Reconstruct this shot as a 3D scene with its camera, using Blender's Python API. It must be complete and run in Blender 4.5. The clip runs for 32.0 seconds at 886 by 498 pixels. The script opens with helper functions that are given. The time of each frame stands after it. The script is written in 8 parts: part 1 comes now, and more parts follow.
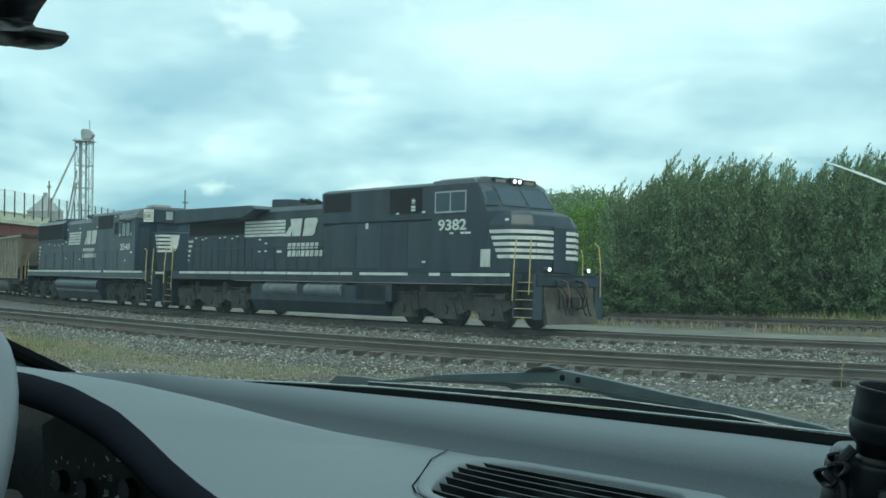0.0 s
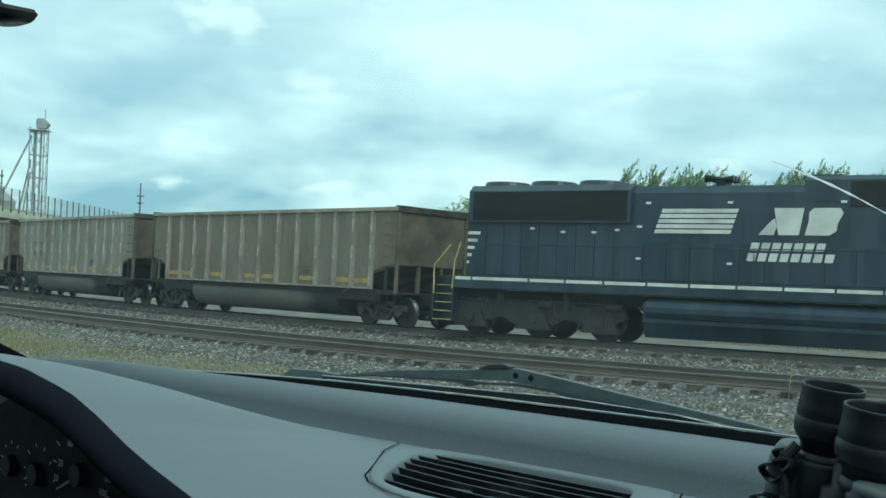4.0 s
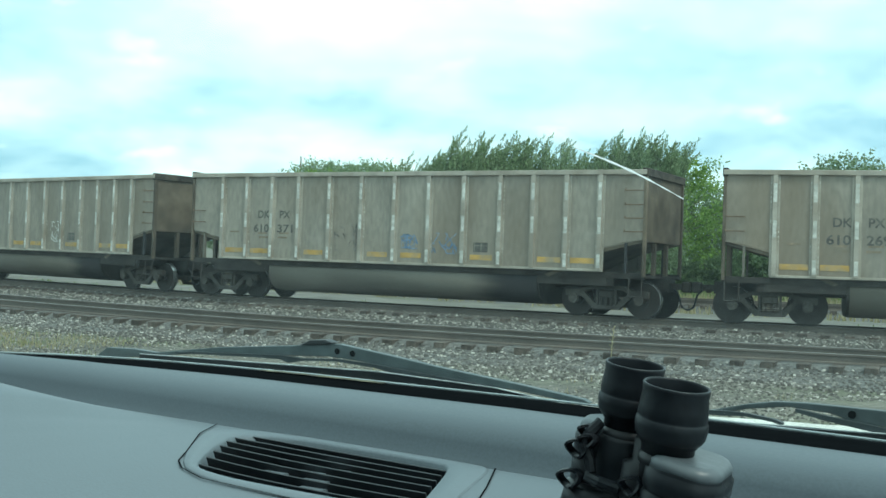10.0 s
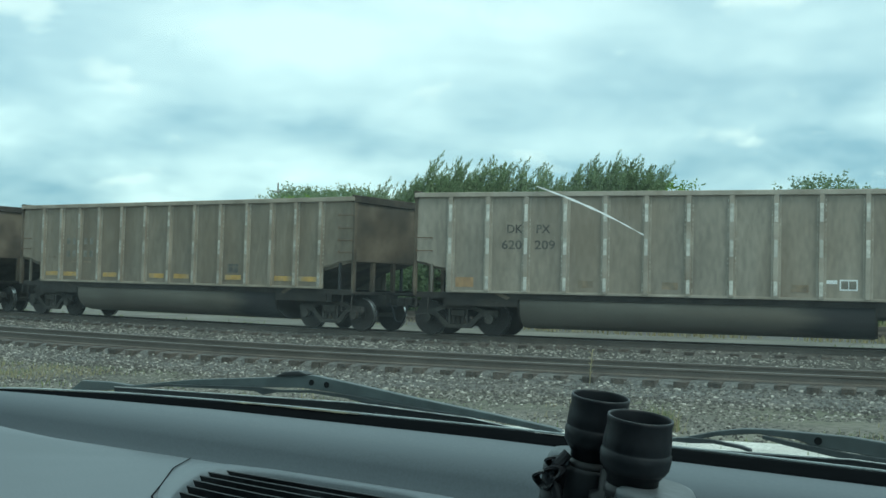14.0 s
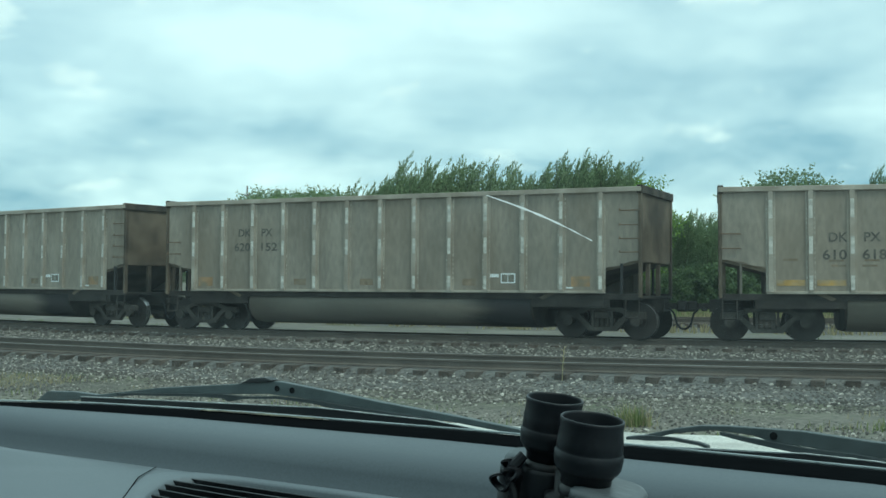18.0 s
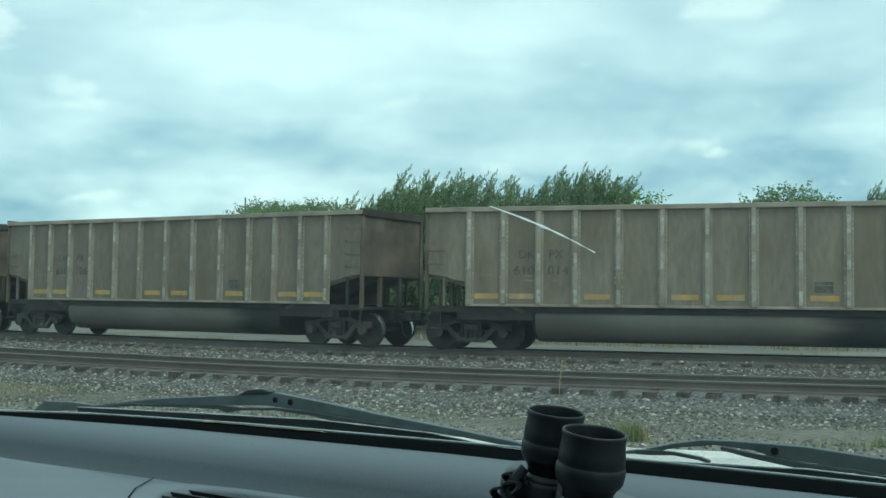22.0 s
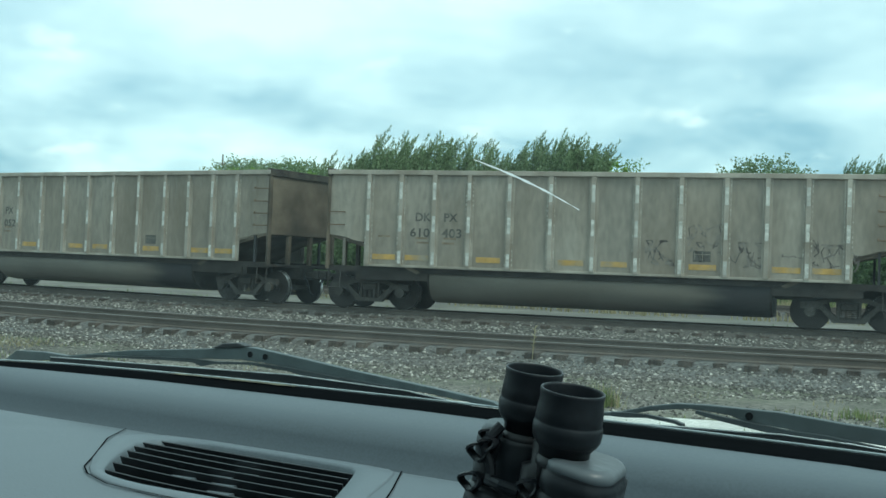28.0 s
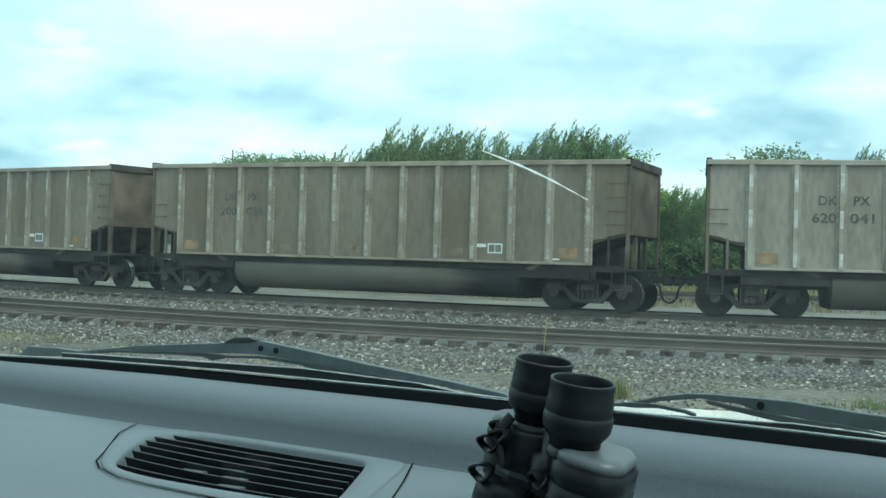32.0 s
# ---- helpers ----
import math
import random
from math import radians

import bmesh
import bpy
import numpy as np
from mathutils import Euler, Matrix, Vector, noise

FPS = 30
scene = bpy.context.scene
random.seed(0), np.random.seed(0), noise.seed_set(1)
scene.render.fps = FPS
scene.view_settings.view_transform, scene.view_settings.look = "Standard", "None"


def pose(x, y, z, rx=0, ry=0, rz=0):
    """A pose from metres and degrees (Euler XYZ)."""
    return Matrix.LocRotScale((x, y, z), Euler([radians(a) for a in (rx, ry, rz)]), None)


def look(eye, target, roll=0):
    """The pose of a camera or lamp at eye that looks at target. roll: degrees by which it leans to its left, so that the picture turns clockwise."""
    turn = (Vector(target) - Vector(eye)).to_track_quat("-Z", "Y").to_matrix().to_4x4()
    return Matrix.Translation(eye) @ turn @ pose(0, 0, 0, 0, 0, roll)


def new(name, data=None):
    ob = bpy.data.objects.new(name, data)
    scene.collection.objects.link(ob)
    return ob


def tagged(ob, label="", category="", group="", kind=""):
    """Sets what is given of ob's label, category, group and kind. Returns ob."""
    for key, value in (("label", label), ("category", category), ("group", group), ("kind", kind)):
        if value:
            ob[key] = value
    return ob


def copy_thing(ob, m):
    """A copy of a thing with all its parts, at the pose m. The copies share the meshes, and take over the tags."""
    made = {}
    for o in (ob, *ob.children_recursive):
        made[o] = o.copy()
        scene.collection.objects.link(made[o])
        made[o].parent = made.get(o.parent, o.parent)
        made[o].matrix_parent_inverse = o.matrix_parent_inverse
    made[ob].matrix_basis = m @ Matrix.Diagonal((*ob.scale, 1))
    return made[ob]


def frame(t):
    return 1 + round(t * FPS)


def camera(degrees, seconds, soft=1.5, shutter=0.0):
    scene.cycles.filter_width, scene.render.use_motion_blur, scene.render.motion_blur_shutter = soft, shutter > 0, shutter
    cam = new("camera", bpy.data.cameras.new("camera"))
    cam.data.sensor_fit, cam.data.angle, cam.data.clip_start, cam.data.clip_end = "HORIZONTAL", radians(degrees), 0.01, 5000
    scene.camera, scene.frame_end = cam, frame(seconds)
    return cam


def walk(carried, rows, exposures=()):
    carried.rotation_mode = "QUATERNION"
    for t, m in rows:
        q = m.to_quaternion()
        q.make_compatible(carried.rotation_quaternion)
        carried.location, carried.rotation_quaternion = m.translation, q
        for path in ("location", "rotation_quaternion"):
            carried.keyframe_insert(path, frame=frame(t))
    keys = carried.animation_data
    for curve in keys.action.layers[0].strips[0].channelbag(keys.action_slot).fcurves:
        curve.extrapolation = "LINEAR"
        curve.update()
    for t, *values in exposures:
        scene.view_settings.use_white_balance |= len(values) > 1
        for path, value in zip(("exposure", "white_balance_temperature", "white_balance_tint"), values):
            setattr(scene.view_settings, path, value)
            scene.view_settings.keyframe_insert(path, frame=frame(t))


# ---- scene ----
# The camera, held in the hand inside a parked car
cam = camera(41.72, 32.0, soft=1.55)
PATH = [
    (0, pose(0.0060, -0.0157, 1.7083, 91.11, -0.30, 0.02)),
    (0.5, pose(0.0047, -0.0245, 1.7073, 91.07, -1.42, -0.84)),
    (1, pose(0.0069, -0.0293, 1.7049, 91.48, -1.54, -2.14)),
    (1.5, pose(0.0059, -0.0290, 1.7042, 91.88, -1.88, -3.23)),
    (2, pose(0.0076, -0.0325, 1.7042, 91.95, -1.62, -3.18)),
    (2.5, pose(0.0060, -0.0313, 1.7034, 91.98, -1.83, -2.73)),
    (3, pose(0.0059, -0.0301, 1.7025, 91.87, -1.85, -2.74)),
    (3.5, pose(0.0040, -0.0261, 1.7014, 91.70, -2.05, -2.59)),
    (4, pose(0.0037, -0.0254, 1.7007, 91.27, -1.99, -2.17)),
    (4.5, pose(0.0041, -0.0235, 1.7009, 90.97, -1.79, -1.81)),
    (6.5, pose(0.0029, -0.0166, 1.6984, 88.53, -1.49, -0.07)),
    (7, pose(0.0006, -0.0170, 1.6972, 88.88, -1.63, -0.17)),
    (7.5, pose(0.0187, -0.0164, 1.7024, 89.34, 1.99, -1.28)),
    (8, pose(0.0114, -0.0114, 1.6982, 89.15, 0.24, -3.52)),
    (8.5, pose(-0.0065, -0.0001, 1.7150, 89.35, -1.13, -4.42)),
    (9, pose(0.0078, 0.0008, 1.7080, 87.80, -2.32, -7.75)),
    (9.5, pose(0.0175, -0.0094, 1.7094, 87.83, -1.06, -9.38)),
    (10, pose(0.0159, -0.0237, 1.7120, 89.86, -1.52, -10.48)),
    (10.5, pose(0.0152, -0.0240, 1.7114, 90.02, -1.65, -10.40)),
    (11, pose(0.0161, -0.0304, 1.7117, 90.34, -1.82, -10.88)),
    (11.5, pose(0.0201, -0.0361, 1.7150, 90.34, -0.97, -11.49)),
    (12, pose(0.0216, -0.0455, 1.7185, 90.70, -0.49, -11.93)),
    (12.5, pose(0.0164, -0.0400, 1.7193, 91.20, -1.38, -12.45)),
    (13, pose(0.0197, -0.0445, 1.7222, 91.38, -0.49, -12.18)),
    (13.5, pose(0.0192, -0.0416, 1.7208, 91.44, -0.97, -11.66)),
    (14, pose(0.0200, -0.0381, 1.7194, 91.10, -0.95, -11.55)),
    (14.5, pose(0.0228, -0.0392, 1.7208, 90.80, -0.53, -11.97)),
    (16.5, pose(0.0274, -0.0535, 1.7227, 91.24, 0.33, -12.82)),
    (17, pose(0.0263, -0.0545, 1.7231, 91.21, 0.03, -12.88)),
    (17.5, pose(0.0265, -0.0550, 1.7240, 91.16, -0.10, -12.95)),
    (18, pose(0.0274, -0.0543, 1.7243, 91.11, 0.13, -12.96)),
    (18.5, pose(0.0263, -0.0519, 1.7243, 91.10, 0.18, -12.90)),
    (19, pose(0.0263, -0.0508, 1.7238, 91.14, 0.27, -12.75)),
    (19.5, pose(0.0254, -0.0498, 1.7237, 91.23, -0.10, -12.66)),
    (20, pose(0.0238, -0.0516, 1.7239, 91.53, -0.25, -12.62)),
    (20.5, pose(0.0222, -0.0481, 1.7211, 91.70, -0.70, -12.61)),
    (21, pose(0.0213, -0.0476, 1.7206, 91.65, -0.47, -12.54)),
    (21.5, pose(0.0256, -0.0519, 1.7236, 91.77, 0.04, -12.81)),
    (22, pose(0.0259, -0.0492, 1.7230, 91.76, -0.28, -13.08)),
    (22.5, pose(0.0226, -0.0454, 1.7215, 91.63, -0.44, -13.13)),
    (23, pose(0.0203, -0.0420, 1.7206, 91.26, -0.75, -12.96)),
    (23.5, pose(0.0230, -0.0422, 1.7216, 91.10, -0.37, -12.96)),
    (24, pose(0.0207, -0.0374, 1.7202, 90.97, -0.70, -12.91)),
    (24.5, pose(0.0204, -0.0369, 1.7197, 90.91, -1.18, -13.02)),
    (25, pose(0.0221, -0.0388, 1.7200, 90.96, -1.43, -13.14)),
    (25.5, pose(0.0271, -0.0370, 1.7196, 91.05, -1.06, -13.34)),
    (27.5, pose(0.0261, -0.0437, 1.7190, 90.26, -1.59, -14.23)),
    (28, pose(0.0249, -0.0402, 1.7177, 89.95, -1.77, -14.25)),
    (28.5, pose(0.0273, -0.0437, 1.7195, 89.84, -1.38, -14.24)),
    (29, pose(0.0298, -0.0464, 1.7217, 89.81, -0.76, -14.45)),
    (29.5, pose(0.0267, -0.0489, 1.7214, 89.99, -1.18, -14.62)),
    (30, pose(0.0258, -0.0461, 1.7207, 89.97, -1.50, -14.61)),
    (30.5, pose(0.0267, -0.0464, 1.7212, 90.03, -0.94, -14.54)),
    (31, pose(0.0263, -0.0444, 1.7184, 89.84, -0.89, -14.12)),
    (31.5, pose(0.0261, -0.0406, 1.7174, 89.62, -1.12, -13.78)),
    (32, pose(0.0264, -0.0398, 1.7168, 89.59, -1.21, -13.73)),
]
walk(cam, PATH, exposures=[(0, 0.04, 6220, -7), (4.3, 0.04, 6220, -7), (6.6, 0.32, 6300, -6), (8, 0.27, 6300, -6), (9, 0.38, 6270, -6), (10, 0.50, 6330, -6), (11, 0.22, 6300, -6), (13, 0.06, 6280, -6), (14, 0.0, 6280, -6), (17, -0.02, 6280, -6), (22, -0.05, 6270, -6), (25, 0.02, 6280, -6), (28, 0.15, 6280, -5), (30, 0.24, 6300, -5), (32, 0.38, 6310, -5)])

# ---- light: a bright overcast sky with broken cloud, and a weak wide sun ----
SUN_DIR = Vector((0.35, -0.62, 0.95)).normalized()
world = bpy.data.worlds.new("overcast_sky")
scene.world = world
world.use_nodes = True
wt = world.node_tree
wt.nodes.clear()


def wnode(kind, **kw):
    n = wt.nodes.new(kind)
    for k, v in kw.items():
        n.inputs[k].default_value = v
    return n


tc = wnode("ShaderNodeTexCoord")
sky = wt.nodes.new("ShaderNodeTexSky")
sky.sky_type, sky.sun_disc = "NISHITA", False
sky.sun_elevation = math.asin(SUN_DIR.z)
sky.sun_rotation = math.atan2(SUN_DIR.x, SUN_DIR.y)
# cloud layers: the direction is flattened on a high sheet so that clouds crowd towards the horizon
sep = wnode("ShaderNodeSeparateXYZ")
wt.links.new(tc.outputs["Generated"], sep.inputs[0])
up = wt.nodes.new("ShaderNodeMath")
up.operation = "MAXIMUM"
up.inputs[1].default_value = 0.0
wt.links.new(sep.outputs["Z"], up.inputs[0])
lift = wt.nodes.new("ShaderNodeMath")
lift.operation = "ADD"
lift.inputs[1].default_value = 0.85
wt.links.new(up.outputs[0], lift.inputs[0])
flat = wt.nodes.new("ShaderNodeVectorMath")
flat.operation = "DIVIDE"
comb = wnode("ShaderNodeCombineXYZ", Z=0.42)
wt.links.new(lift.outputs[0], comb.inputs[0])
wt.links.new(lift.outputs[0], comb.inputs[1])
wt.links.new(tc.outputs["Generated"], flat.inputs[0])
wt.links.new(comb.outputs[0], flat.inputs[1])
big = wnode("ShaderNodeTexNoise", Scale=4.6, Detail=9.0, Roughness=0.54, Distortion=0.15)
wt.links.new(flat.outputs[0], big.inputs["Vector"])
ramp = wt.nodes.new("ShaderNodeValToRGB")
ramp.color_ramp.elements[0].position, ramp.color_ramp.elements[1].position = 0.38, 0.68
ramp.color_ramp.elements[0].color = (0.23, 0.43, 0.565, 1)
ramp.color_ramp.elements[1].color = (0.83, 1.02, 1.05, 1)
wt.links.new(big.outputs["Fac"], ramp.inputs["Fac"])
# the sky pales upwards to a bright veil
veil = wt.nodes.new("ShaderNodeMapRange")
veil.inputs["From Min"].default_value, veil.inputs["From Max"].default_value = 0.05, 0.30
veil.interpolation_type = "SMOOTHSTEP"
wt.links.new(sep.outputs["Z"], veil.inputs["Value"])
pale = wt.nodes.new("ShaderNodeMix")
pale.data_type = "RGBA"
pale.inputs[7].default_value = (0.83, 1.0, 1.04, 1)
vm = wt.nodes.new("ShaderNodeMath")
vm.operation = "MULTIPLY"
vm.inputs[1].default_value = 0.66
wt.links.new(veil.outputs["Result"], vm.inputs[0])
wt.links.new(vm.outputs[0], pale.inputs[0])
wt.links.new(ramp.outputs["Color"], pale.inputs[6])
# small bright puffs low over the horizon, where the big clouds leave gaps
puff = wnode("ShaderNodeTexNoise", Scale=11.0, Detail=6.0, Roughness=0.55)
squash = wt.nodes.new("ShaderNodeVectorMath")
squash.operation = "MULTIPLY"
squash.inputs[1].default_value = (1.0, 1.0, 2.1)
wt.links.new(tc.outputs["Generated"], squash.inputs[0])
wt.links.new(squash.outputs[0], puff.inputs["Vector"])
puff_on = wt.nodes.new("ShaderNodeMapRange")
puff_on.inputs["From Min"].default_value, puff_on.inputs["From Max"].default_value = 0.615, 0.70
wt.links.new(puff.outputs["Fac"], puff_on.inputs["Value"])
pm = wt.nodes.new("ShaderNodeMath")
pm.operation = "MULTIPLY"
pm.inputs[1].default_value = 0.7
wt.links.new(puff_on.outputs["Result"], pm.inputs[0])
puffed = wt.nodes.new("ShaderNodeMix")
puffed.data_type = "RGBA"
puffed.inputs[7].default_value = (0.86, 1.0, 1.0, 1)
wt.links.new(pm.outputs[0], puffed.inputs[0])
wt.links.new(pale.outputs[2], puffed.inputs[6])
bg_cloud = wnode("ShaderNodeBackground", Strength=1.02)
wt.links.new(puffed.outputs[2], bg_cloud.inputs["Color"])
bg_sky = wnode("ShaderNodeBackground", Strength=0.02)
wt.links.new(sky.outputs["Color"], bg_sky.inputs["Color"])
add = wt.nodes.new("ShaderNodeAddShader")
wt.links.new(bg_cloud.outputs[0], add.inputs[0])
wt.links.new(bg_sky.outputs[0], add.inputs[1])
wo = wt.nodes.new("ShaderNodeOutputWorld")
wt.links.new(add.outputs[0], wo.inputs["Surface"])

sun = new("sun", bpy.data.lights.new("sun", "SUN"))
sun.data.energy, sun.data.angle, sun.data.color = 1.35, radians(16), (1.0, 0.97, 0.92)
sun.matrix_world = look(SUN_DIR * 50, (0, 0, 0))

# ---- materials ----


def mat(name, color, rough=0.6, metal=0.0, vary=0.25, scale=3.0, fine=0.12, fscale=40.0, bump=0.15, bdist=0.01, stain=None, stain_amt=0.0,
        stain_scale=1.5, spec=0.4, rnd=0.0, stretch=(1, 1, 1), transm=0.0):
    """A weathered surface: base colour, broad blotches, fine grain, an optional stain colour, relief."""
    m = bpy.data.materials.new(name)
    m.use_nodes = True
    nt = m.node_tree
    b = nt.nodes["Principled BSDF"]
    b.inputs["Roughness"].default_value, b.inputs["Metallic"].default_value = rough, metal
    b.inputs["Specular IOR Level"].default_value = spec
    co = nt.nodes.new("ShaderNodeTexCoord")
    mp = nt.nodes.new("ShaderNodeMapping")
    mp.inputs["Scale"].default_value = stretch
    nt.links.new(co.outputs["Object"], mp.inputs["Vector"])
    inf = nt.nodes.new("ShaderNodeObjectInfo")
    off = nt.nodes.new("ShaderNodeVectorMath")
    off.operation = "ADD"
    shift = nt.nodes.new("ShaderNodeVectorMath")
    shift.operation = "SCALE"
    shift.inputs[0].default_value = (37.0, 19.0, 53.0)
    nt.links.new(inf.outputs["Random"], shift.inputs["Scale"])
    nt.links.new(mp.outputs[0], off.inputs[0])
    nt.links.new(shift.outputs[0], off.inputs[1])

    def noise_tex(sc, det):
        n = nt.nodes.new("ShaderNodeTexNoise")
        n.inputs["Scale"].default_value, n.inputs["Detail"].default_value = sc, det
        nt.links.new(off.outputs[0], n.inputs["Vector"])
        return n.outputs["Fac"]

    def span(src, lo, hi):
        r = nt.nodes.new("ShaderNodeMapRange")
        r.inputs["From Min"].default_value, r.inputs["From Max"].default_value = 0.3, 0.7
        r.inputs["To Min"].default_value, r.inputs["To Max"].default_value = lo, hi
        nt.links.new(src, r.inputs["Value"])
        return r.outputs["Result"]

    def times(x, y):
        k = nt.nodes.new("ShaderNodeMath")
        k.operation = "MULTIPLY"
        nt.links.new(x, k.inputs[0])
        nt.links.new(y, k.inputs[1])
        return k.outputs[0]

    broad, grain = noise_tex(scale, 4), noise_tex(fscale, 3)
    f = times(span(broad, 1 - vary, 1 + vary), span(grain, 1 - fine, 1 + fine))
    if rnd:
        f = times(f, span_random(nt, inf, rnd))
    mul = nt.nodes.new("ShaderNodeVectorMath")
    mul.operation = "SCALE"
    mul.inputs[0].default_value = color
    nt.links.new(f, mul.inputs["Scale"])
    out = mul.outputs[0]
    if stain:
        mx = nt.nodes.new("ShaderNodeMix")
        mx.data_type = "RGBA"
        mx.inputs[7].default_value = (*stain, 1)
        st = nt.nodes.new("ShaderNodeMapRange")
        st.inputs["From Min"].default_value, st.inputs["From Max"].default_value = 0.45, 0.72
        st.inputs["To Max"].default_value = stain_amt
        nt.links.new(noise_tex(stain_scale, 6), st.inputs["Value"])
        nt.links.new(st.outputs["Result"], mx.inputs[0])
        nt.links.new(out, mx.inputs[6])
        out = mx.outputs[2]
    nt.links.new(out, b.inputs["Base Color"])
    rr = span(grain, max(rough - 0.08, 0.02), min(rough + 0.08, 1))
    nt.links.new(rr, b.inputs["Roughness"])
    if bump:
        bp = nt.nodes.new("ShaderNodeBump")
        bp.inputs["Strength"].default_value, bp.inputs["Distance"].default_value = bump, bdist
        nt.links.new(grain, bp.inputs["Height"])
        nt.links.new(bp.outputs[0], b.inputs["Normal"])
    if transm:
        b.inputs["Subsurface Weight"].default_value = 0.0
    return m


def span_random(nt, inf, amount):
    r = nt.nodes.new("ShaderNodeMapRange")
    r.inputs["To Min"].default_value, r.inputs["To Max"].default_value = 1 - amount, 1 + amount
    nt.links.new(inf.outputs["Random"], r.inputs["Value"])
    return r.outputs["Result"]


M = {}
M["frit"] = mat("matt_black_border", (0.006, 0.007, 0.008), 0.95, vary=0.1, bump=0, spec=0.0)
M["ground"] = mat("dirt_and_gravel", (0.135, 0.125, 0.105), 0.95, vary=0.35, scale=0.35, fine=0.45, fscale=9, bump=0.6, bdist=0.05, stain=(0.10, 0.13, 0.05), stain_amt=0.55, stain_scale=0.25)
M["dirty_ballast"] = mat("sooty_ballast", (0.115, 0.107, 0.095), 0.95, vary=0.25, scale=0.5, fine=0.45, fscale=14, bump=0.9, bdist=0.06, stain=(0.13, 0.115, 0.10), stain_amt=0.5, stain_scale=0.9)
M["ballast"] = mat("ballast_stone", (0.115, 0.112, 0.105), 0.95, vary=0.2, scale=0.5, fine=0.5, fscale=14, bump=0.9, bdist=0.06, stain=(0.12, 0.10, 0.085), stain_amt=0.4, stain_scale=0.7)
M["stone"] = mat("loose_stone", (0.205, 0.192, 0.170), 0.9, vary=0.25, scale=5.5, fine=0.3, fscale=30, bump=0.2)
_nt = M["stone"].node_tree
_geo, _mr, _mx = _nt.nodes.new("ShaderNodeNewGeometry"), _nt.nodes.new("ShaderNodeMapRange"), _nt.nodes.new("ShaderNodeVectorMath")
_pw = _nt.nodes.new("ShaderNodeMath")
_pw.operation, _pw.inputs[1].default_value = "POWER", 3.6
_mr.inputs["To Min"].default_value, _mr.inputs["To Max"].default_value = 0.42, 2.3
_mx.operation = "SCALE"
_b = _nt.nodes["Principled BSDF"]
_src = _b.inputs["Base Color"].links[0].from_socket
_nt.links.new(_geo.outputs["Random Per Island"], _pw.inputs[0])
_nt.links.new(_pw.outputs[0], _mr.inputs["Value"])
_nt.links.new(_src, _mx.inputs[0])
_nt.links.new(_mr.outputs["Result"], _mx.inputs["Scale"])
_nt.links.new(_mx.outputs[0], _b.inputs["Base Color"])
M["road"] = mat("pale_crushed_limestone", (0.150, 0.142, 0.122), 0.95, vary=0.3, scale=0.5, fine=0.2, fscale=12, bump=0.4, bdist=0.03)
M["limestone"] = mat("white_limestone_gravel", (0.55, 0.54, 0.50), 0.95, vary=0.18, scale=1.2, fine=0.35, fscale=25, bump=0.6, bdist=0.03)
M["tie"] = mat("weathered_tie_wood", (0.085, 0.070, 0.058), 0.9, vary=0.35, scale=2, fine=0.35, fscale=25, bump=0.5, stretch=(6, 1, 1), rnd=0.3)
M["rail_side"] = mat("rusty_rail_steel", (0.125, 0.106, 0.090), 0.8, metal=0.15, vary=0.2, scale=1.2, fine=0.2)
M["rail_top"] = mat("polished_rail_head", (0.27, 0.265, 0.25), 0.42, metal=0.8, vary=0.1, scale=1)
M["bark"] = mat("grey_bark", (0.11, 0.09, 0.07), 0.95, vary=0.3, scale=3, fine=0.4, fscale=18, bump=0.6, stretch=(1, 1, 0.25))


def leaf_mat(name, color, light):
    m = bpy.data.materials.new(name)
    m.use_nodes = True
    nt = m.node_tree
    b = nt.nodes["Principled BSDF"]
    b.inputs["Roughness"].default_value = 0.55
    b.inputs["Specular IOR Level"].default_value = 0.3
    geo = nt.nodes.new("ShaderNodeNewGeometry")
    mx = nt.nodes.new("ShaderNodeMix")
    mx.data_type = "RGBA"
    mx.inputs[6].default_value, mx.inputs[7].default_value = (*color, 1), (*light, 1)
    nt.links.new(geo.outputs["Random Per Island"], mx.inputs[0])
    tr = nt.nodes.new("ShaderNodeBsdfTranslucent")
    nt.links.new(mx.outputs[2], b.inputs["Base Color"])
    nt.links.new(mx.outputs[2], tr.inputs["Color"])
    ms = nt.nodes.new("ShaderNodeMixShader")
    ms.inputs[0].default_value = 0.42
    nt.links.new(b.outputs[0], ms.inputs[1])
    nt.links.new(tr.outputs[0], ms.inputs[2])
    nt.links.new(ms.outputs[0], nt.nodes["Material Output"].inputs["Surface"])
    return m


M["leaf"] = leaf_mat("poplar_leaves", (0.135, 0.200, 0.100), (0.30, 0.385, 0.205))
M["leaf2"] = leaf_mat("maple_leaves", (0.12, 0.22, 0.045), (0.27, 0.40, 0.09))
M["leaf3"] = leaf_mat("shrub_leaves", (0.12, 0.185, 0.090), (0.26, 0.345, 0.18))
# leaf colour darkened to hold the shade at the foot of the woods
M["leaf4"] = leaf_mat("shaded_undergrowth_leaves", (0.07, 0.12, 0.05), (0.14, 0.20, 0.09))
M["grass"] = leaf_mat("weeds", (0.10, 0.15, 0.045), (0.26, 0.29, 0.12))
M["straw"] = leaf_mat("dry_grass", (0.26, 0.22, 0.12), (0.40, 0.35, 0.20))
M["gon"] = mat("weathered_aluminium_sheet", (0.264, 0.237, 0.196), 0.7, metal=0.1, vary=0.2, scale=1.1, fine=0.16, fscale=10, bump=0.06, stain=(0.16, 0.113, 0.068), stain_amt=0.5, stain_scale=0.45, rnd=0.08, stretch=(1, 1, 0.35))
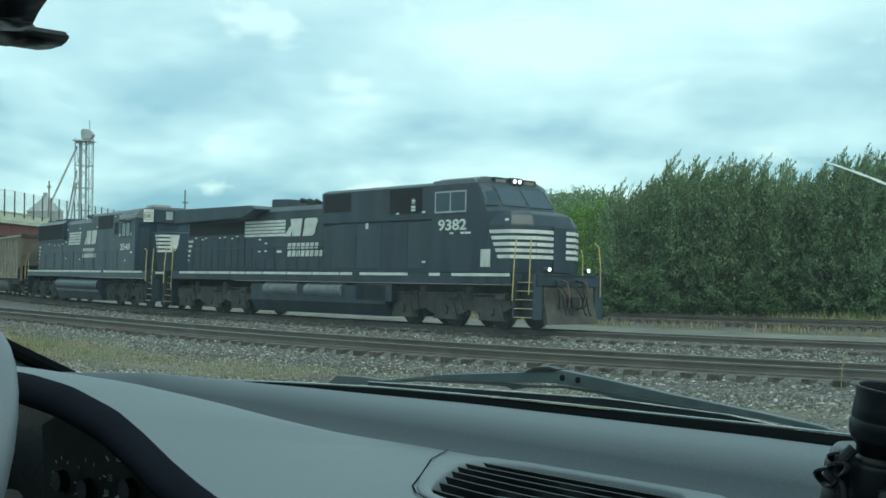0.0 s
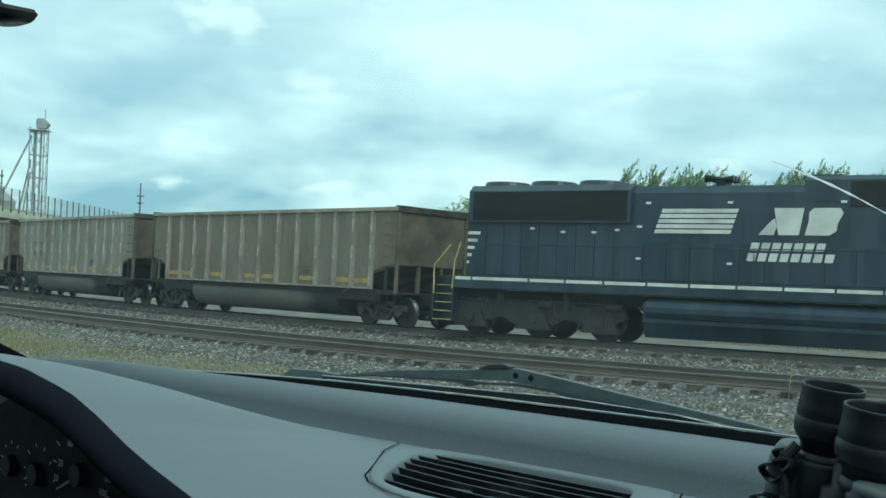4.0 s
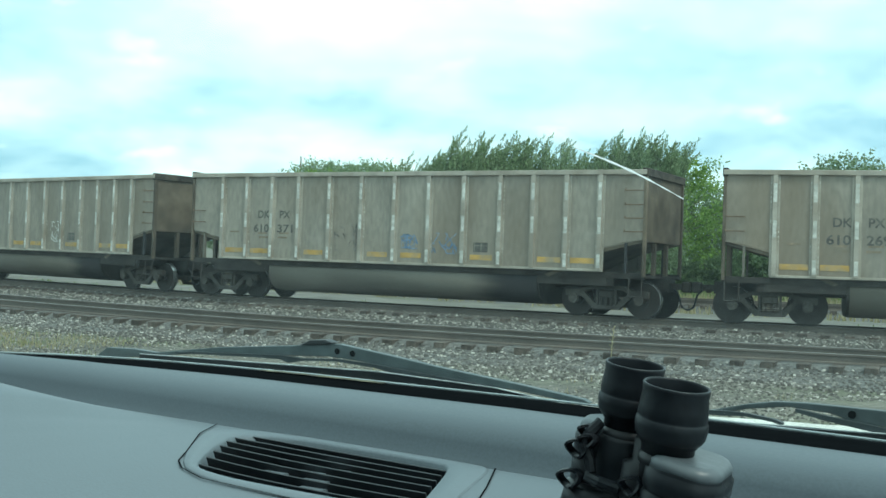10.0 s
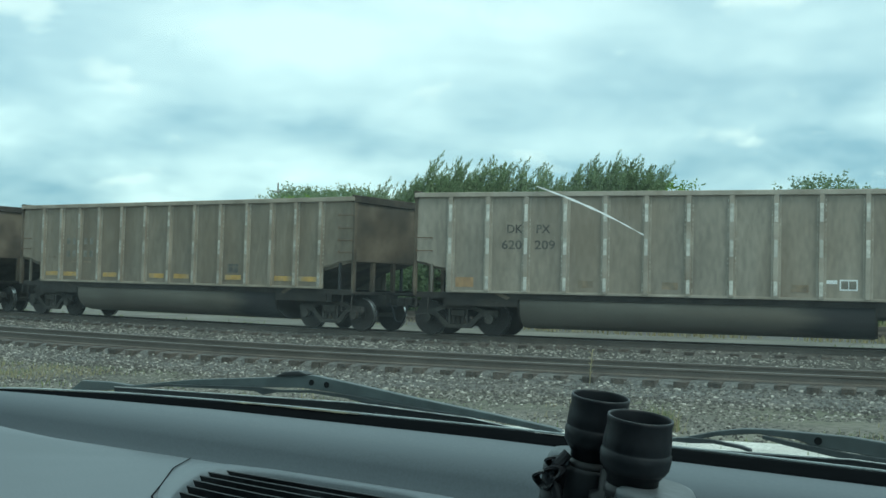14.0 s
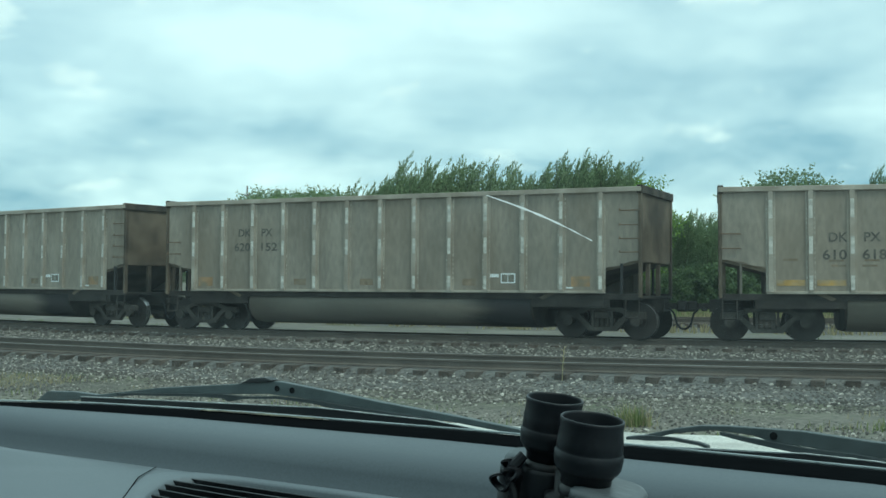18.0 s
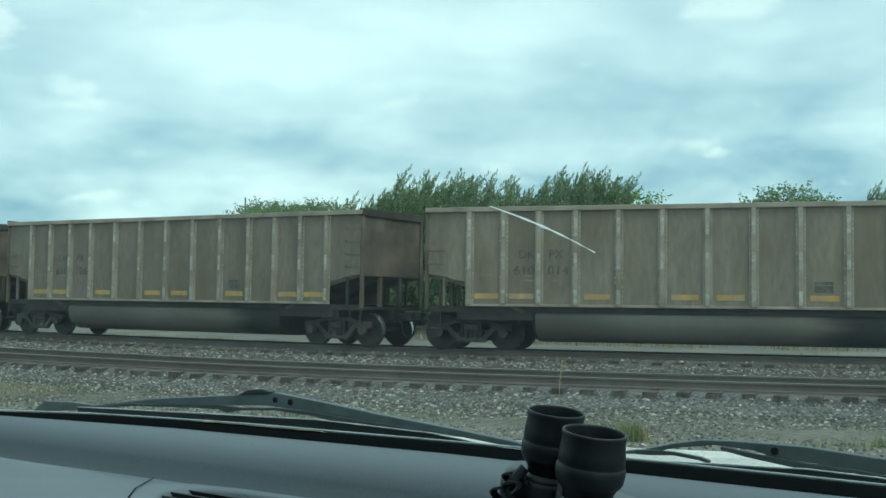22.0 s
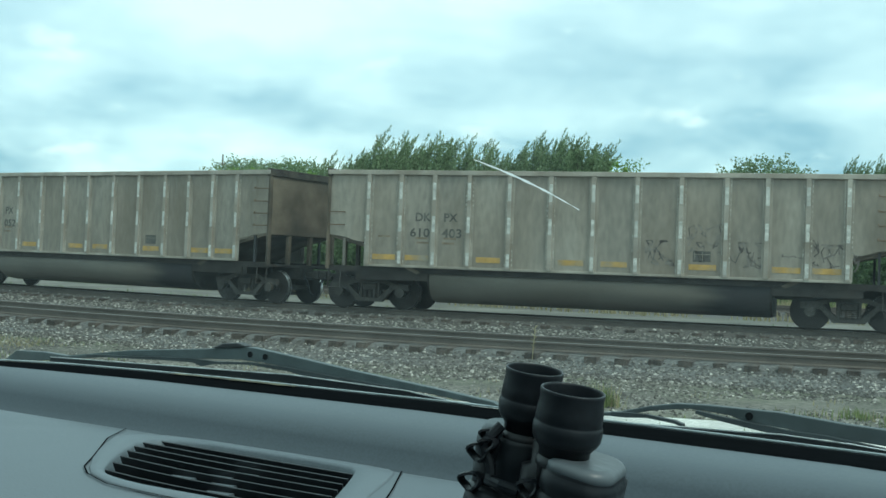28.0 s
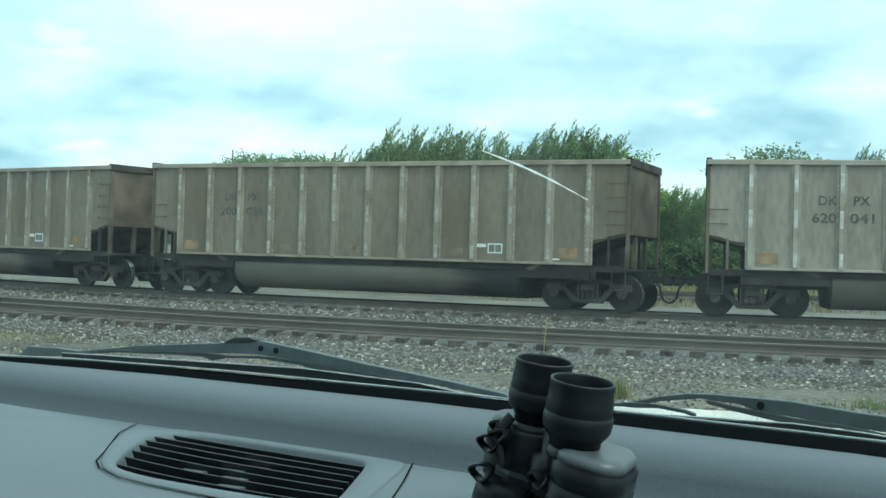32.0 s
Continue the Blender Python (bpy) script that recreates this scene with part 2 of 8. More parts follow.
M["gon_post"] = mat("dull_aluminium_post", (0.345, 0.312, 0.262), 0.65, metal=0.1, vary=0.2, scale=1.5, fine=0.12, stain=(0.16, 0.12, 0.08), stain_amt=0.5, stain_scale=1.2)
M["gon_brown"] = mat("brown_weathered_sheet", (0.200, 0.170, 0.130), 0.75, metal=0.05, vary=0.2, scale=1.1, fine=0.16, fscale=10, bump=0.06, stain=(0.13, 0.092, 0.055), stain_amt=0.6, stain_scale=0.6, rnd=0.08, stretch=(1, 1, 0.3))
M["post_brown"] = mat("brown_dusty_post", (0.30, 0.26, 0.205), 0.7, vary=0.2, scale=1.5, fine=0.12, stain=(0.14, 0.10, 0.065), stain_amt=0.5, stain_scale=1.2)
M["reflect_dull"] = mat("dusty_worn_strip", (0.39, 0.365, 0.315), 0.6, vary=0.3, scale=2.5, fine=0.2, fscale=25, stain=(0.24, 0.20, 0.15), stain_amt=0.8, stain_scale=3)
M["soot"] = mat("black_soot_stain", (0.035, 0.030, 0.025), 0.9, vary=0.5, scale=2.5, fine=0.3, fscale=15, stain=(0.10, 0.082, 0.06), stain_amt=0.8, stain_scale=1.6)
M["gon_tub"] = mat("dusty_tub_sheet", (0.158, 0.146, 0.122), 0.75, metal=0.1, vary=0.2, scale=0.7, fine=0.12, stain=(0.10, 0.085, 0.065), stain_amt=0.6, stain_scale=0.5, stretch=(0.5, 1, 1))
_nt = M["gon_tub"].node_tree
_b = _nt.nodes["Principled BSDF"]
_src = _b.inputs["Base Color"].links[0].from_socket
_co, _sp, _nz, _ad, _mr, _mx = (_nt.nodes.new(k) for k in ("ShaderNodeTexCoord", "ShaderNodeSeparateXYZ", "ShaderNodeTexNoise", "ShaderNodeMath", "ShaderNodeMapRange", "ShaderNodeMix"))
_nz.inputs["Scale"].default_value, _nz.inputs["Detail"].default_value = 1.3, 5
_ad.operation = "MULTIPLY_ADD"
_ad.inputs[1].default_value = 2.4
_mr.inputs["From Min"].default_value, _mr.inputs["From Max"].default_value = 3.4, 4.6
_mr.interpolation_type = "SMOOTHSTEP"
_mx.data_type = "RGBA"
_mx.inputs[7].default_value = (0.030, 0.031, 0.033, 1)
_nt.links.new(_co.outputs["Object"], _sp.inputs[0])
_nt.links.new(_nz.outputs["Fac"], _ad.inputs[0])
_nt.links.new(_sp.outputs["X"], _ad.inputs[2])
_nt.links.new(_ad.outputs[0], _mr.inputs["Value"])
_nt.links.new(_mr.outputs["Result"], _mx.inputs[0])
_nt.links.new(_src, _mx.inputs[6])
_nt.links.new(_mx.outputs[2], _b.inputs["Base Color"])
M["rivets"] = mat("worn_rivet_heads", (0.40, 0.38, 0.33), 0.55, vary=0.4, scale=6, stain=(0.26, 0.24, 0.19), stain_amt=0.9, stain_scale=2.0)
M["gon_soot"] = mat("sooty_end_sheet", (0.125, 0.100, 0.072), 0.85, vary=0.4, scale=1.1, fine=0.25, stain=(0.030, 0.026, 0.022), stain_amt=0.85, stain_scale=0.8)
M["reflect"] = mat("worn_white_strip", (0.53, 0.515, 0.47), 0.5, vary=0.3, scale=2.5, fine=0.2, fscale=25, stain=(0.33, 0.31, 0.26), stain_amt=0.7, stain_scale=3)
M["orange_mark"] = mat("faded_orange_patch", (0.29, 0.185, 0.10), 0.7, vary=0.35, scale=4, stain=(0.20, 0.175, 0.13), stain_amt=1.0, stain_scale=3.5)
M["rust_smudge"] = mat("faint_rust_patch", (0.215, 0.165, 0.115), 0.75, vary=0.35, scale=5, stain=(0.185, 0.165, 0.13), stain_amt=1.0, stain_scale=4.0)
M["yellow_mark"] = mat("faded_yellow_mark", (0.45, 0.28, 0.085), 0.65, vary=0.25, scale=3, stain=(0.28, 0.25, 0.19), stain_amt=1.0, stain_scale=2.5)
M["stencil"] = mat("black_stencil_paint", (0.085, 0.080, 0.070), 0.6, vary=0.3, scale=4, stain=(0.26, 0.24, 0.20), stain_amt=0.35, stain_scale=6)
M["stencil_faded"] = mat("faded_stencil_paint", (0.16, 0.15, 0.125), 0.7, vary=0.3, scale=4, stain=(0.30, 0.28, 0.23), stain_amt=0.6, stain_scale=5)
M["truck"] = mat("grimy_cast_steel", (0.032, 0.029, 0.026), 0.85, vary=0.4, scale=2.5, fine=0.3, fscale=20, stain=(0.055, 0.048, 0.038), stain_amt=0.5, stain_scale=2)
M["truck_dust"] = mat("dusty_cast_steel", (0.066, 0.060, 0.052), 0.85, vary=0.4, scale=2.0, fine=0.3, fscale=20, stain=(0.028, 0.026, 0.024), stain_amt=0.7, stain_scale=1.5)
M["pilot_black"] = mat("sooty_pilot_plate", (0.020, 0.021, 0.023), 0.8, vary=0.4, scale=2, fine=0.2, fscale=14, stain=(0.045, 0.04, 0.034), stain_amt=0.5, stain_scale=1.5)
M["pilot"] = mat("dusty_brown_plate", (0.085, 0.072, 0.058), 0.85, vary=0.4, scale=1.8, fine=0.3, fscale=14, stain=(0.03, 0.028, 0.026), stain_amt=0.7, stain_scale=1.2)
M["wheel"] = mat("worn_wheel_steel", (0.036, 0.032, 0.029), 0.6, metal=0.4, vary=0.3, scale=2, fine=0.2)
M["tread"] = mat("bright_wheel_rim", (0.5, 0.5, 0.49), 0.3, metal=0.9, vary=0.1)
M["black"] = mat("sooty_black_paint", (0.0165, 0.0295, 0.044), 0.42, vary=0.35, scale=0.8, fine=0.15, stain=(0.046, 0.056, 0.062), stain_amt=0.8, stain_scale=1.0, stretch=(1.5, 1, 0.25), bump=0.04)
M["black2"] = mat("blue_black_paint", (0.0150, 0.0300, 0.047), 0.38, vary=0.4, scale=0.8, fine=0.15, stain=(0.044, 0.062, 0.074), stain_amt=0.85, stain_scale=1.1, stretch=(1.5, 1, 0.22), bump=0.04)
M["grille"] = mat("black_grille", (0.012, 0.012, 0.013), 0.8, vary=0.3, scale=4)
M["white"] = mat("dirty_white_paint", (0.66, 0.65, 0.60), 0.5, vary=0.15, scale=2, fine=0.1, stain=(0.32, 0.30, 0.25), stain_amt=0.45, stain_scale=1.5)
M["greyroof"] = mat("grey_roof_paint", (0.13, 0.14, 0.15), 0.6, vary=0.2, scale=2)
M["handrail"] = mat("yellow_rail_paint", (0.50, 0.38, 0.14), 0.5, vary=0.25, scale=4)
M["steelbar"] = mat("rusty_brown_bar", (0.13, 0.085, 0.055), 0.8, vary=0.3, scale=5)
M["concrete"] = mat("pale_bridge_concrete", (0.60, 0.60, 0.46), 0.9, vary=0.12, scale=0.5, fine=0.1, stain=(0.40, 0.39, 0.30), stain_amt=0.5, stain_scale=0.4)
M["redsteel"] = mat("red_brown_girder", (0.155, 0.045, 0.035), 0.7, vary=0.2, scale=0.6, stain=(0.07, 0.03, 0.025), stain_amt=0.5)
M["galv"] = mat("galvanised_steel", (0.36, 0.37, 0.37), 0.5, metal=0.5, vary=0.15, scale=2)
M["darkpost"] = mat("dark_fence_steel", (0.05, 0.055, 0.055), 0.6, vary=0.15)
M["wood"] = mat("weathered_pole_wood", (0.13, 0.11, 0.09), 0.9, vary=0.25, scale=2, stretch=(4, 4, 0.5))
M["dash"] = mat("grey_dash_vinyl", (0.140, 0.168, 0.187), 0.62, vary=0.05, scale=3, fine=0.08, fscale=420, bump=0.25, bdist=0.0006, spec=0.35)
M["dash_dark"] = mat("dark_dash_vinyl", (0.085, 0.105, 0.12), 0.6, vary=0.06, scale=3, fine=0.10, fscale=420, bump=0.25, bdist=0.0006, spec=0.35)
M["trimblack"] = mat("black_plastic", (0.012, 0.013, 0.015), 0.45, vary=0.15, scale=8, fine=0.1, fscale=200, bump=0.05, bdist=0.0005)
M["rubber"] = mat("black_rubber", (0.0085, 0.0105, 0.0135), 0.42, vary=0.2, scale=30, fine=0.15, fscale=300, bump=0.1, bdist=0.0006, spec=0.27)
M["wheelrim"] = mat("grey_wheel_vinyl", (0.13, 0.155, 0.175), 0.5, vary=0.06, scale=8, fine=0.06, fscale=300, bump=0.1, bdist=0.0005)
M["headliner"] = mat("grey_headliner", (0.30, 0.30, 0.29), 0.95, vary=0.05, scale=5, fine=0.1, fscale=200)
M["carpaint"] = mat("dark_car_paint", (0.03, 0.045, 0.05), 0.3, vary=0.05, scale=2)
M["label_white"] = mat("white_label", (0.7, 0.72, 0.72), 0.5, vary=0.05)
M["dial"] = mat("dial_mark", (0.45, 0.46, 0.45), 0.6, vary=0.05)
M["graffiti_blue"] = mat("faded_blue_spray", (0.14, 0.22, 0.34), 0.7, vary=0.3, scale=5, stain=(0.30, 0.29, 0.25), stain_amt=0.8, stain_scale=4)
M["graffiti_dark"] = mat("faded_dark_spray", (0.12, 0.105, 0.095), 0.7, vary=0.3, scale=5, stain=(0.28, 0.26, 0.22), stain_amt=0.8, stain_scale=5)


def glass_mat(name, tint, gloss=0.04):
    m = bpy.data.materials.new(name)
    m.use_nodes = True
    nt = m.node_tree
    nt.nodes.remove(nt.nodes["Principled BSDF"])
    t = nt.nodes.new("ShaderNodeBsdfTransparent")
    t.inputs["Color"].default_value = (*tint, 1)
    g = nt.nodes.new("ShaderNodeBsdfGlossy")
    g.inputs["Roughness"].default_value = 0.02
    ms = nt.nodes.new("ShaderNodeMixShader")
    ms.inputs[0].default_value = gloss
    nt.links.new(t.outputs[0], ms.inputs[1])
    nt.links.new(g.outputs[0], ms.inputs[2])
    nt.links.new(ms.outputs[0], nt.nodes["Material Output"].inputs["Surface"])
    return m


M["windscreen"] = glass_mat("windscreen_glass", (0.95, 0.985, 0.98), 0.05)
# a thin dust-like film, added as haze to lift the darks, scatters daylight inwards
_nt = M["windscreen"].node_tree
_out = _nt.nodes["Material Output"].inputs["Surface"]
_clear = _out.links[0].from_socket
_film, _mix, _nz, _mr = (_nt.nodes.new(k) for k in ("ShaderNodeBsdfTranslucent", "ShaderNodeMixShader", "ShaderNodeTexNoise", "ShaderNodeMapRange"))
_film.inputs["Color"].default_value = (0.72, 0.86, 0.88, 1)
_nz.inputs["Scale"].default_value, _nz.inputs["Detail"].default_value = 9.0, 5
_mr.inputs["From Min"].default_value, _mr.inputs["From Max"].default_value = 0.3, 0.7
_mr.inputs["To Min"].default_value, _mr.inputs["To Max"].default_value = 0.005, 0.015
_nt.links.new(_nz.outputs["Fac"], _mr.inputs["Value"])
_nt.links.new(_mr.outputs["Result"], _mix.inputs[0])
_nt.links.new(_clear, _mix.inputs[1])
_nt.links.new(_film.outputs[0], _mix.inputs[2])
_nt.links.new(_mix.outputs[0], _out)
M["cabglass"] = mat("dark_cab_glass", (0.018, 0.040, 0.062), 0.12, vary=0.1, bump=0, spec=0.5)
gm = bpy.data.materials.new("headlight_glow")
gm.use_nodes = True
gm.node_tree.nodes["Principled BSDF"].inputs["Emission Color"].default_value = (1, 0.97, 0.9, 1)
gm.node_tree.nodes["Principled BSDF"].inputs["Emission Strength"].default_value = 2.2
M["lamp"] = gm

# ---- building helpers ----


def part(name, bm, material, parent=None, label="", smooth=False):
    """Links a bmesh as one mesh object, under a thing or a part if parent is given."""
    me = bpy.data.meshes.new(name)
    bm.to_mesh(me)
    bm.free()
    if smooth:
        for p in me.polygons:
            p.use_smooth = True
    me.materials.append(M[material] if isinstance(material, str) else material)
    ob = new(name, me)
    if parent:
        ob.parent = parent
    if label:
        ob["label"] = label
    return ob


def share(name, ob, parent, m, label=""):
    """Another object on the mesh of ob."""
    o = new(name, ob.data)
    o.parent = parent
    o.matrix_basis = m
    if label:
        o["label"] = label
    return o


def box(bm, x0, x1, y0, y1, z0, z1, bev=0.0):
    r = bmesh.ops.create_cube(bm, size=1.0)
    vs = r["verts"]
    for v in vs:
        v.co = Vector(((x0 + x1) / 2 + v.co.x * (x1 - x0), (y0 + y1) / 2 + v.co.y * (y1 - y0), (z0 + z1) / 2 + v.co.z * (z1 - z0)))
    if bev:
        es = list({e for v in vs for e in v.link_edges})
        bmesh.ops.bevel(bm, geom=es, offset=bev, segments=1, affect="EDGES")
    return vs


def boxm(x0, x1, y0, y1, z0, z1, bev=0.0):
    bm = bmesh.new()
    box(bm, x0, x1, y0, y1, z0, z1, bev)
    return bm


def rod(bm, a, b, r, n=6, r2=None):
    a, b = Vector(a), Vector(b)
    d = b - a
    q = d.to_track_quat("Z", "Y").to_matrix().to_4x4()
    m = Matrix.Translation((a + b) / 2) @ q
    bmesh.ops.create_cone(bm, cap_ends=True, segments=n, radius1=r, radius2=r if r2 is None else r2, depth=d.length, matrix=m)


def rods(pts, r, n=6):
    bm = bmesh.new()
    for a, b in zip(pts, pts[1:]):
        rod(bm, a, b, r, n)
    return bm


def prism(bm, outline, y0, y1, axis="y"):
    """A flat outline in x and z, drawn out from y0 to y1 (axis 'x': outline in y and z)."""
    def place(p, t):
        return (p[0], t, p[1]) if axis == "y" else (t, p[0], p[1]) if axis == "x" else (p[0], p[1], t)
    a = [bm.verts.new(place(p, y0)) for p in outline]
    b = [bm.verts.new(place(p, y1)) for p in outline]
    n = len(outline)
    bm.faces.new(a)
    bm.faces.new(b[::-1])
    for i in range(n):
        bm.faces.new((a[i], b[i], b[(i + 1) % n], a[(i + 1) % n]))
    bmesh.ops.recalc_face_normals(bm, faces=bm.faces)


def prismm(outline, y0, y1, axis="y", bev=0.0):
    bm = bmesh.new()
    prism(bm, outline, y0, y1, axis)
    if bev:
        bmesh.ops.bevel(bm, geom=list(bm.edges), offset=bev, segments=1, affect="EDGES")
    return bm


def mesh_part(name, verts, faces, material, parent=None, label="", smooth=False):
    me = bpy.data.meshes.new(name)
    me.from_pydata(verts, [], faces)
    me.validate()
    if smooth:
        me.polygons.foreach_set("use_smooth", [True] * len(me.polygons))
    me.materials.append(M[material] if isinstance(material, str) else material)
    ob = new(name, me)
    if parent:
        ob.parent = parent
    if label:
        ob["label"] = label
    return ob


def letters(name, text, height, material, parent, x, y, z, label="", shear=0.0, width=None, bold=0.0):
    """Raised lettering in Blender's own font, standing in the plane y, read from the side of lower y."""
    cu = bpy.data.curves.new("lettering", "FONT")
    cu.body, cu.size, cu.extrude, cu.align_x, cu.shear, cu.offset = text, height * 1.38, 0.003, "CENTER", shear, bold
    cu.resolution_u = 3
    tmp = new("lettering", cu)
    bpy.context.view_layer.update()
    me = bpy.data.meshes.new_from_object(tmp.evaluated_get(bpy.context.evaluated_depsgraph_get()))
    bpy.data.objects.remove(tmp)
    me.materials.clear()
    me.materials.append(M[material])
    k = 1.0
    if width:
        xs = [v.co.x for v in me.vertices]
        k = width / (max(xs) - min(xs))
    me.transform(Matrix.Diagonal((k, 1, 1, 1)))
    ob = new(name, me)
    ob.parent = parent
    ob.matrix_basis = pose(x, y, z, 90, 0, 0)
    if label:
        ob["label"] = label
    return ob


def thing(name, label, category, group="", m=None):
    e = new(name)
    e.empty_display_size = 0.3
    if m is not None:
        e.matrix_basis = m
    return tagged(e, label, category, group)


# ---- the line of the tracks: a long bend, tighter abreast of the car park ----
LEAN = 0.021
LINE_S = (-75, -55, -42, -32, -24, -16, -8, 0, 8, 16, 26, 40)
LINE_A = (-1.087, -1.045, -1.004, -0.959, -0.907, -0.851, -0.79, -0.659, -0.532, -0.457, -0.33, -0.177)
NEAR_A0 = (-1.077, -1.035, -0.994, -0.952, -0.905, -0.860, -0.801, -0.714, -0.647, -0.59, -0.46, -0.30)
_ds = 0.25
_ss = np.arange(-460.0, 460.0 + _ds, _ds)
_i0 = int(np.argmin(abs(_ss)))


def bend(angles, x0, y0):
    """A line that turns smoothly through the given headings and passes (x0, y0) at s = 0."""
    ang = np.convolve(np.pad(np.interp(_ss, LINE_S, angles), 12, mode="edge"), np.ones(25) / 25, "valid")
    px, py = np.cumsum(np.cos(ang)) * _ds, np.cumsum(np.sin(ang)) * _ds
    return px - px[_i0] + x0, py - py[_i0] + y0, ang


FAR_LINE, NEAR_LINE = bend(LINE_A, 6.727, 31.875), bend(NEAR_A0, 6.646, 31.31)
# the tracks draw together a little along the bend
CLOSE_S, CLOSE_K = (-50, -40, -30, -20, -10, 0, 5, 10, 15, 20, 30), (1.06, 0.97, 0.91, 0.90, 0.953, 0.975, 0.944, 0.88, 0.80, 0.74, 0.70)


def track(s, off=0.0):
    """Place and heading on the line at s metres, off metres away from the car park (below 0: beside the near track's own line)."""
    lx, ly, la = NEAR_LINE if off < 0 else FAR_LINE
    x, y, a = np.interp(s, _ss, lx), np.interp(s, _ss, ly), np.interp(s, _ss, la)
    if off < 0:
        off = off * np.interp(s, CLOSE_S, CLOSE_K)
    return x - math.sin(a) * off, y + math.cos(a) * off, a


NEAR_OFF = -7.57

# ---- ground: one sheet to the horizon ----


NEAR_X, NEAR_Y, NEAR_A = (np.array(v) for v in zip(*(track(s, NEAR_OFF) for s in range(-135, 115))))


def dist_near(x, y):
    """Distance from the near track's centre line, positive towards the car park."""
    d2 = (NEAR_X - x) ** 2 + (NEAR_Y - y) ** 2
    i = int(np.argmin(d2))
    side = (x - NEAR_X[i]) * math.sin(NEAR_A[i]) - (y - NEAR_Y[i]) * math.cos(NEAR_A[i])
    return math.copysign(math.sqrt(d2[i]), side)


def ground_z(x, y):
    d = dist_near(x, y)
    if d > 0:
        k = min(max((d - 3.0) / 14.0, 0), 1)
        z = -0.42 + 0.50 * k * k * (3 - 2 * k)
    else:
        z = -0.42
    return z + 0.04 * noise.noise((x * 0.3, y * 0.3, 0))


gx = sorted(set([-2500, -1200, -600, -300, -160, -110, -80] + list(range(-60, 61, 2)) + [75, 100, 140, 200, 300, 600, 1200, 2500]))
gy = sorted(set([-2500, -1000, -400, -150, -60, -30, -15] + list(range(-8, 71, 2)) + [78, 90, 110, 140, 200, 300, 600, 1200, 2500]))
gv = [(x, y, ground_z(x, y) if abs(x) < 90 and -20 < y < 100 else -0.4) for y in gy for x in gx]
gf = [(j * len(gx) + i, j * len(gx) + i + 1, (j + 1) * len(gx) + i + 1, (j + 1) * len(gx) + i) for j in range(len(gy) - 1) for i in range(len(gx) - 1)]
ground = tagged(mesh_part("ground", gv, gf, "ground", smooth=True), "bare gravelly dirt with patches of weeds beside railway tracks", "ground", kind="structure")

S_LINE = np.concatenate([np.arange(-330, -80, 5.0), np.arange(-80, 40, 1.0), np.arange(40, 220, 5.0)])


def sweep(name, section, off, material, ss=S_LINE, closed=True, parent=None, label="", lean=0.0):
    """Draws a cross-section (across, up) along the tracks."""
    vs, fs, n = [], [], len(section)
    for s in ss:
        x, y, a = track(s, off)
        for c, z in section:
            vs.append((x - math.sin(a) * c, y + math.cos(a) * c, z - c * lean))
    m = n if closed else n - 1
    for i in range(len(ss) - 1):
        for j in range(m):
            k = (j + 1) % n
            fs.append((i * n + j, (i + 1) * n + j, (i + 1) * n + k, i * n + k))
    if closed:
        fs += [tuple(range(n)), tuple(range((len(ss) - 1) * n + n - 1, (len(ss) - 1) * n - 1, -1))]
    return mesh_part(name, vs, fs, material, parent, label)


# white gravel of the car park
park_v, park_f, park_n = [], [], 0
PARK_D = (0.0, 0.5, 1.0, 2.0, 3.5, 5.5, 8.0, 12.0, 18.0, 26.0, 40.0)
for px0 in np.arange(-45.0, 40.0, 0.5):
    e = px0 * math.cos(-0.597), px0 * math.sin(-0.597)
    wob = 0.25 * noise.noise((px0 * 0.9, 3.1, 0)) + 0.12 * noise.noise((px0 * 2.7, 7.7, 0))
    for d in PARK_D:
        q = d - wob * (d < 1.5)
        x, y = 0.9 + e[0] - 0.562 * q, 16.9 + e[1] - 0.827 * q
        park_v.append((x, y, ground_z(x, y) + (0.05 if d > 0.2 else -0.03)))
    park_n += 1
k = len(PARK_D)
park_f = [(i * k + j, i * k + j + 1, (i + 1) * k + j + 1, (i + 1) * k + j) for i in range(park_n - 1) for j in range(k - 1)]
car_park = tagged(mesh_part("car_park", park_v, park_f, "limestone"), "white crushed limestone car park beside the railway", "gravel", kind="structure")

# ballast beds, with a gently uneven top
def ballast(name, off, label, wide=1.75, top=-0.19, foot=-0.5, run=3.2, mt="ballast"):
    sec = [(-run, foot), (-1.95, top - 0.18), (-1.38, top - 0.125), (-1.22, top - 0.07), (-1.08, top - 0.01), (-0.9, top), (0.0, top - 0.02), (0.9, top), (wide, top - 0.02), (run, foot)]
    return tagged(sweep(name, sec, off, mt, closed=False, lean=0.01), label, "ballast", kind="structure")


bed_train = ballast("ballast_far", 0.0, "dark sooty stone ballast under the train's track", top=-0.155, mt="dirty_ballast")
bed_near = ballast("ballast_near", NEAR_OFF, "grey crushed stone ballast under the empty track")
bed_mid = tagged(sweep("ballast_between", [(-4.6, -0.36), (-3.4, -0.30), (-2.2, -0.27), (-1.2, -0.32)], -1.0, "ballast", closed=False), "flat grey stone bed between the two tracks", "ballast", kind="structure")
bed_third = ballast("ballast_siding", 13.2, "weedy brown ballast of a rusty siding", top=-0.24, foot=-0.5)
service_road = tagged(sweep("service_road", [(5.6, -0.42), (6.3, -0.33), (8.2, -0.32), (9.0, -0.42)], 0.0, "road", closed=False), "pale crushed limestone service road beyond the tracks", "gravel road", kind="structure")

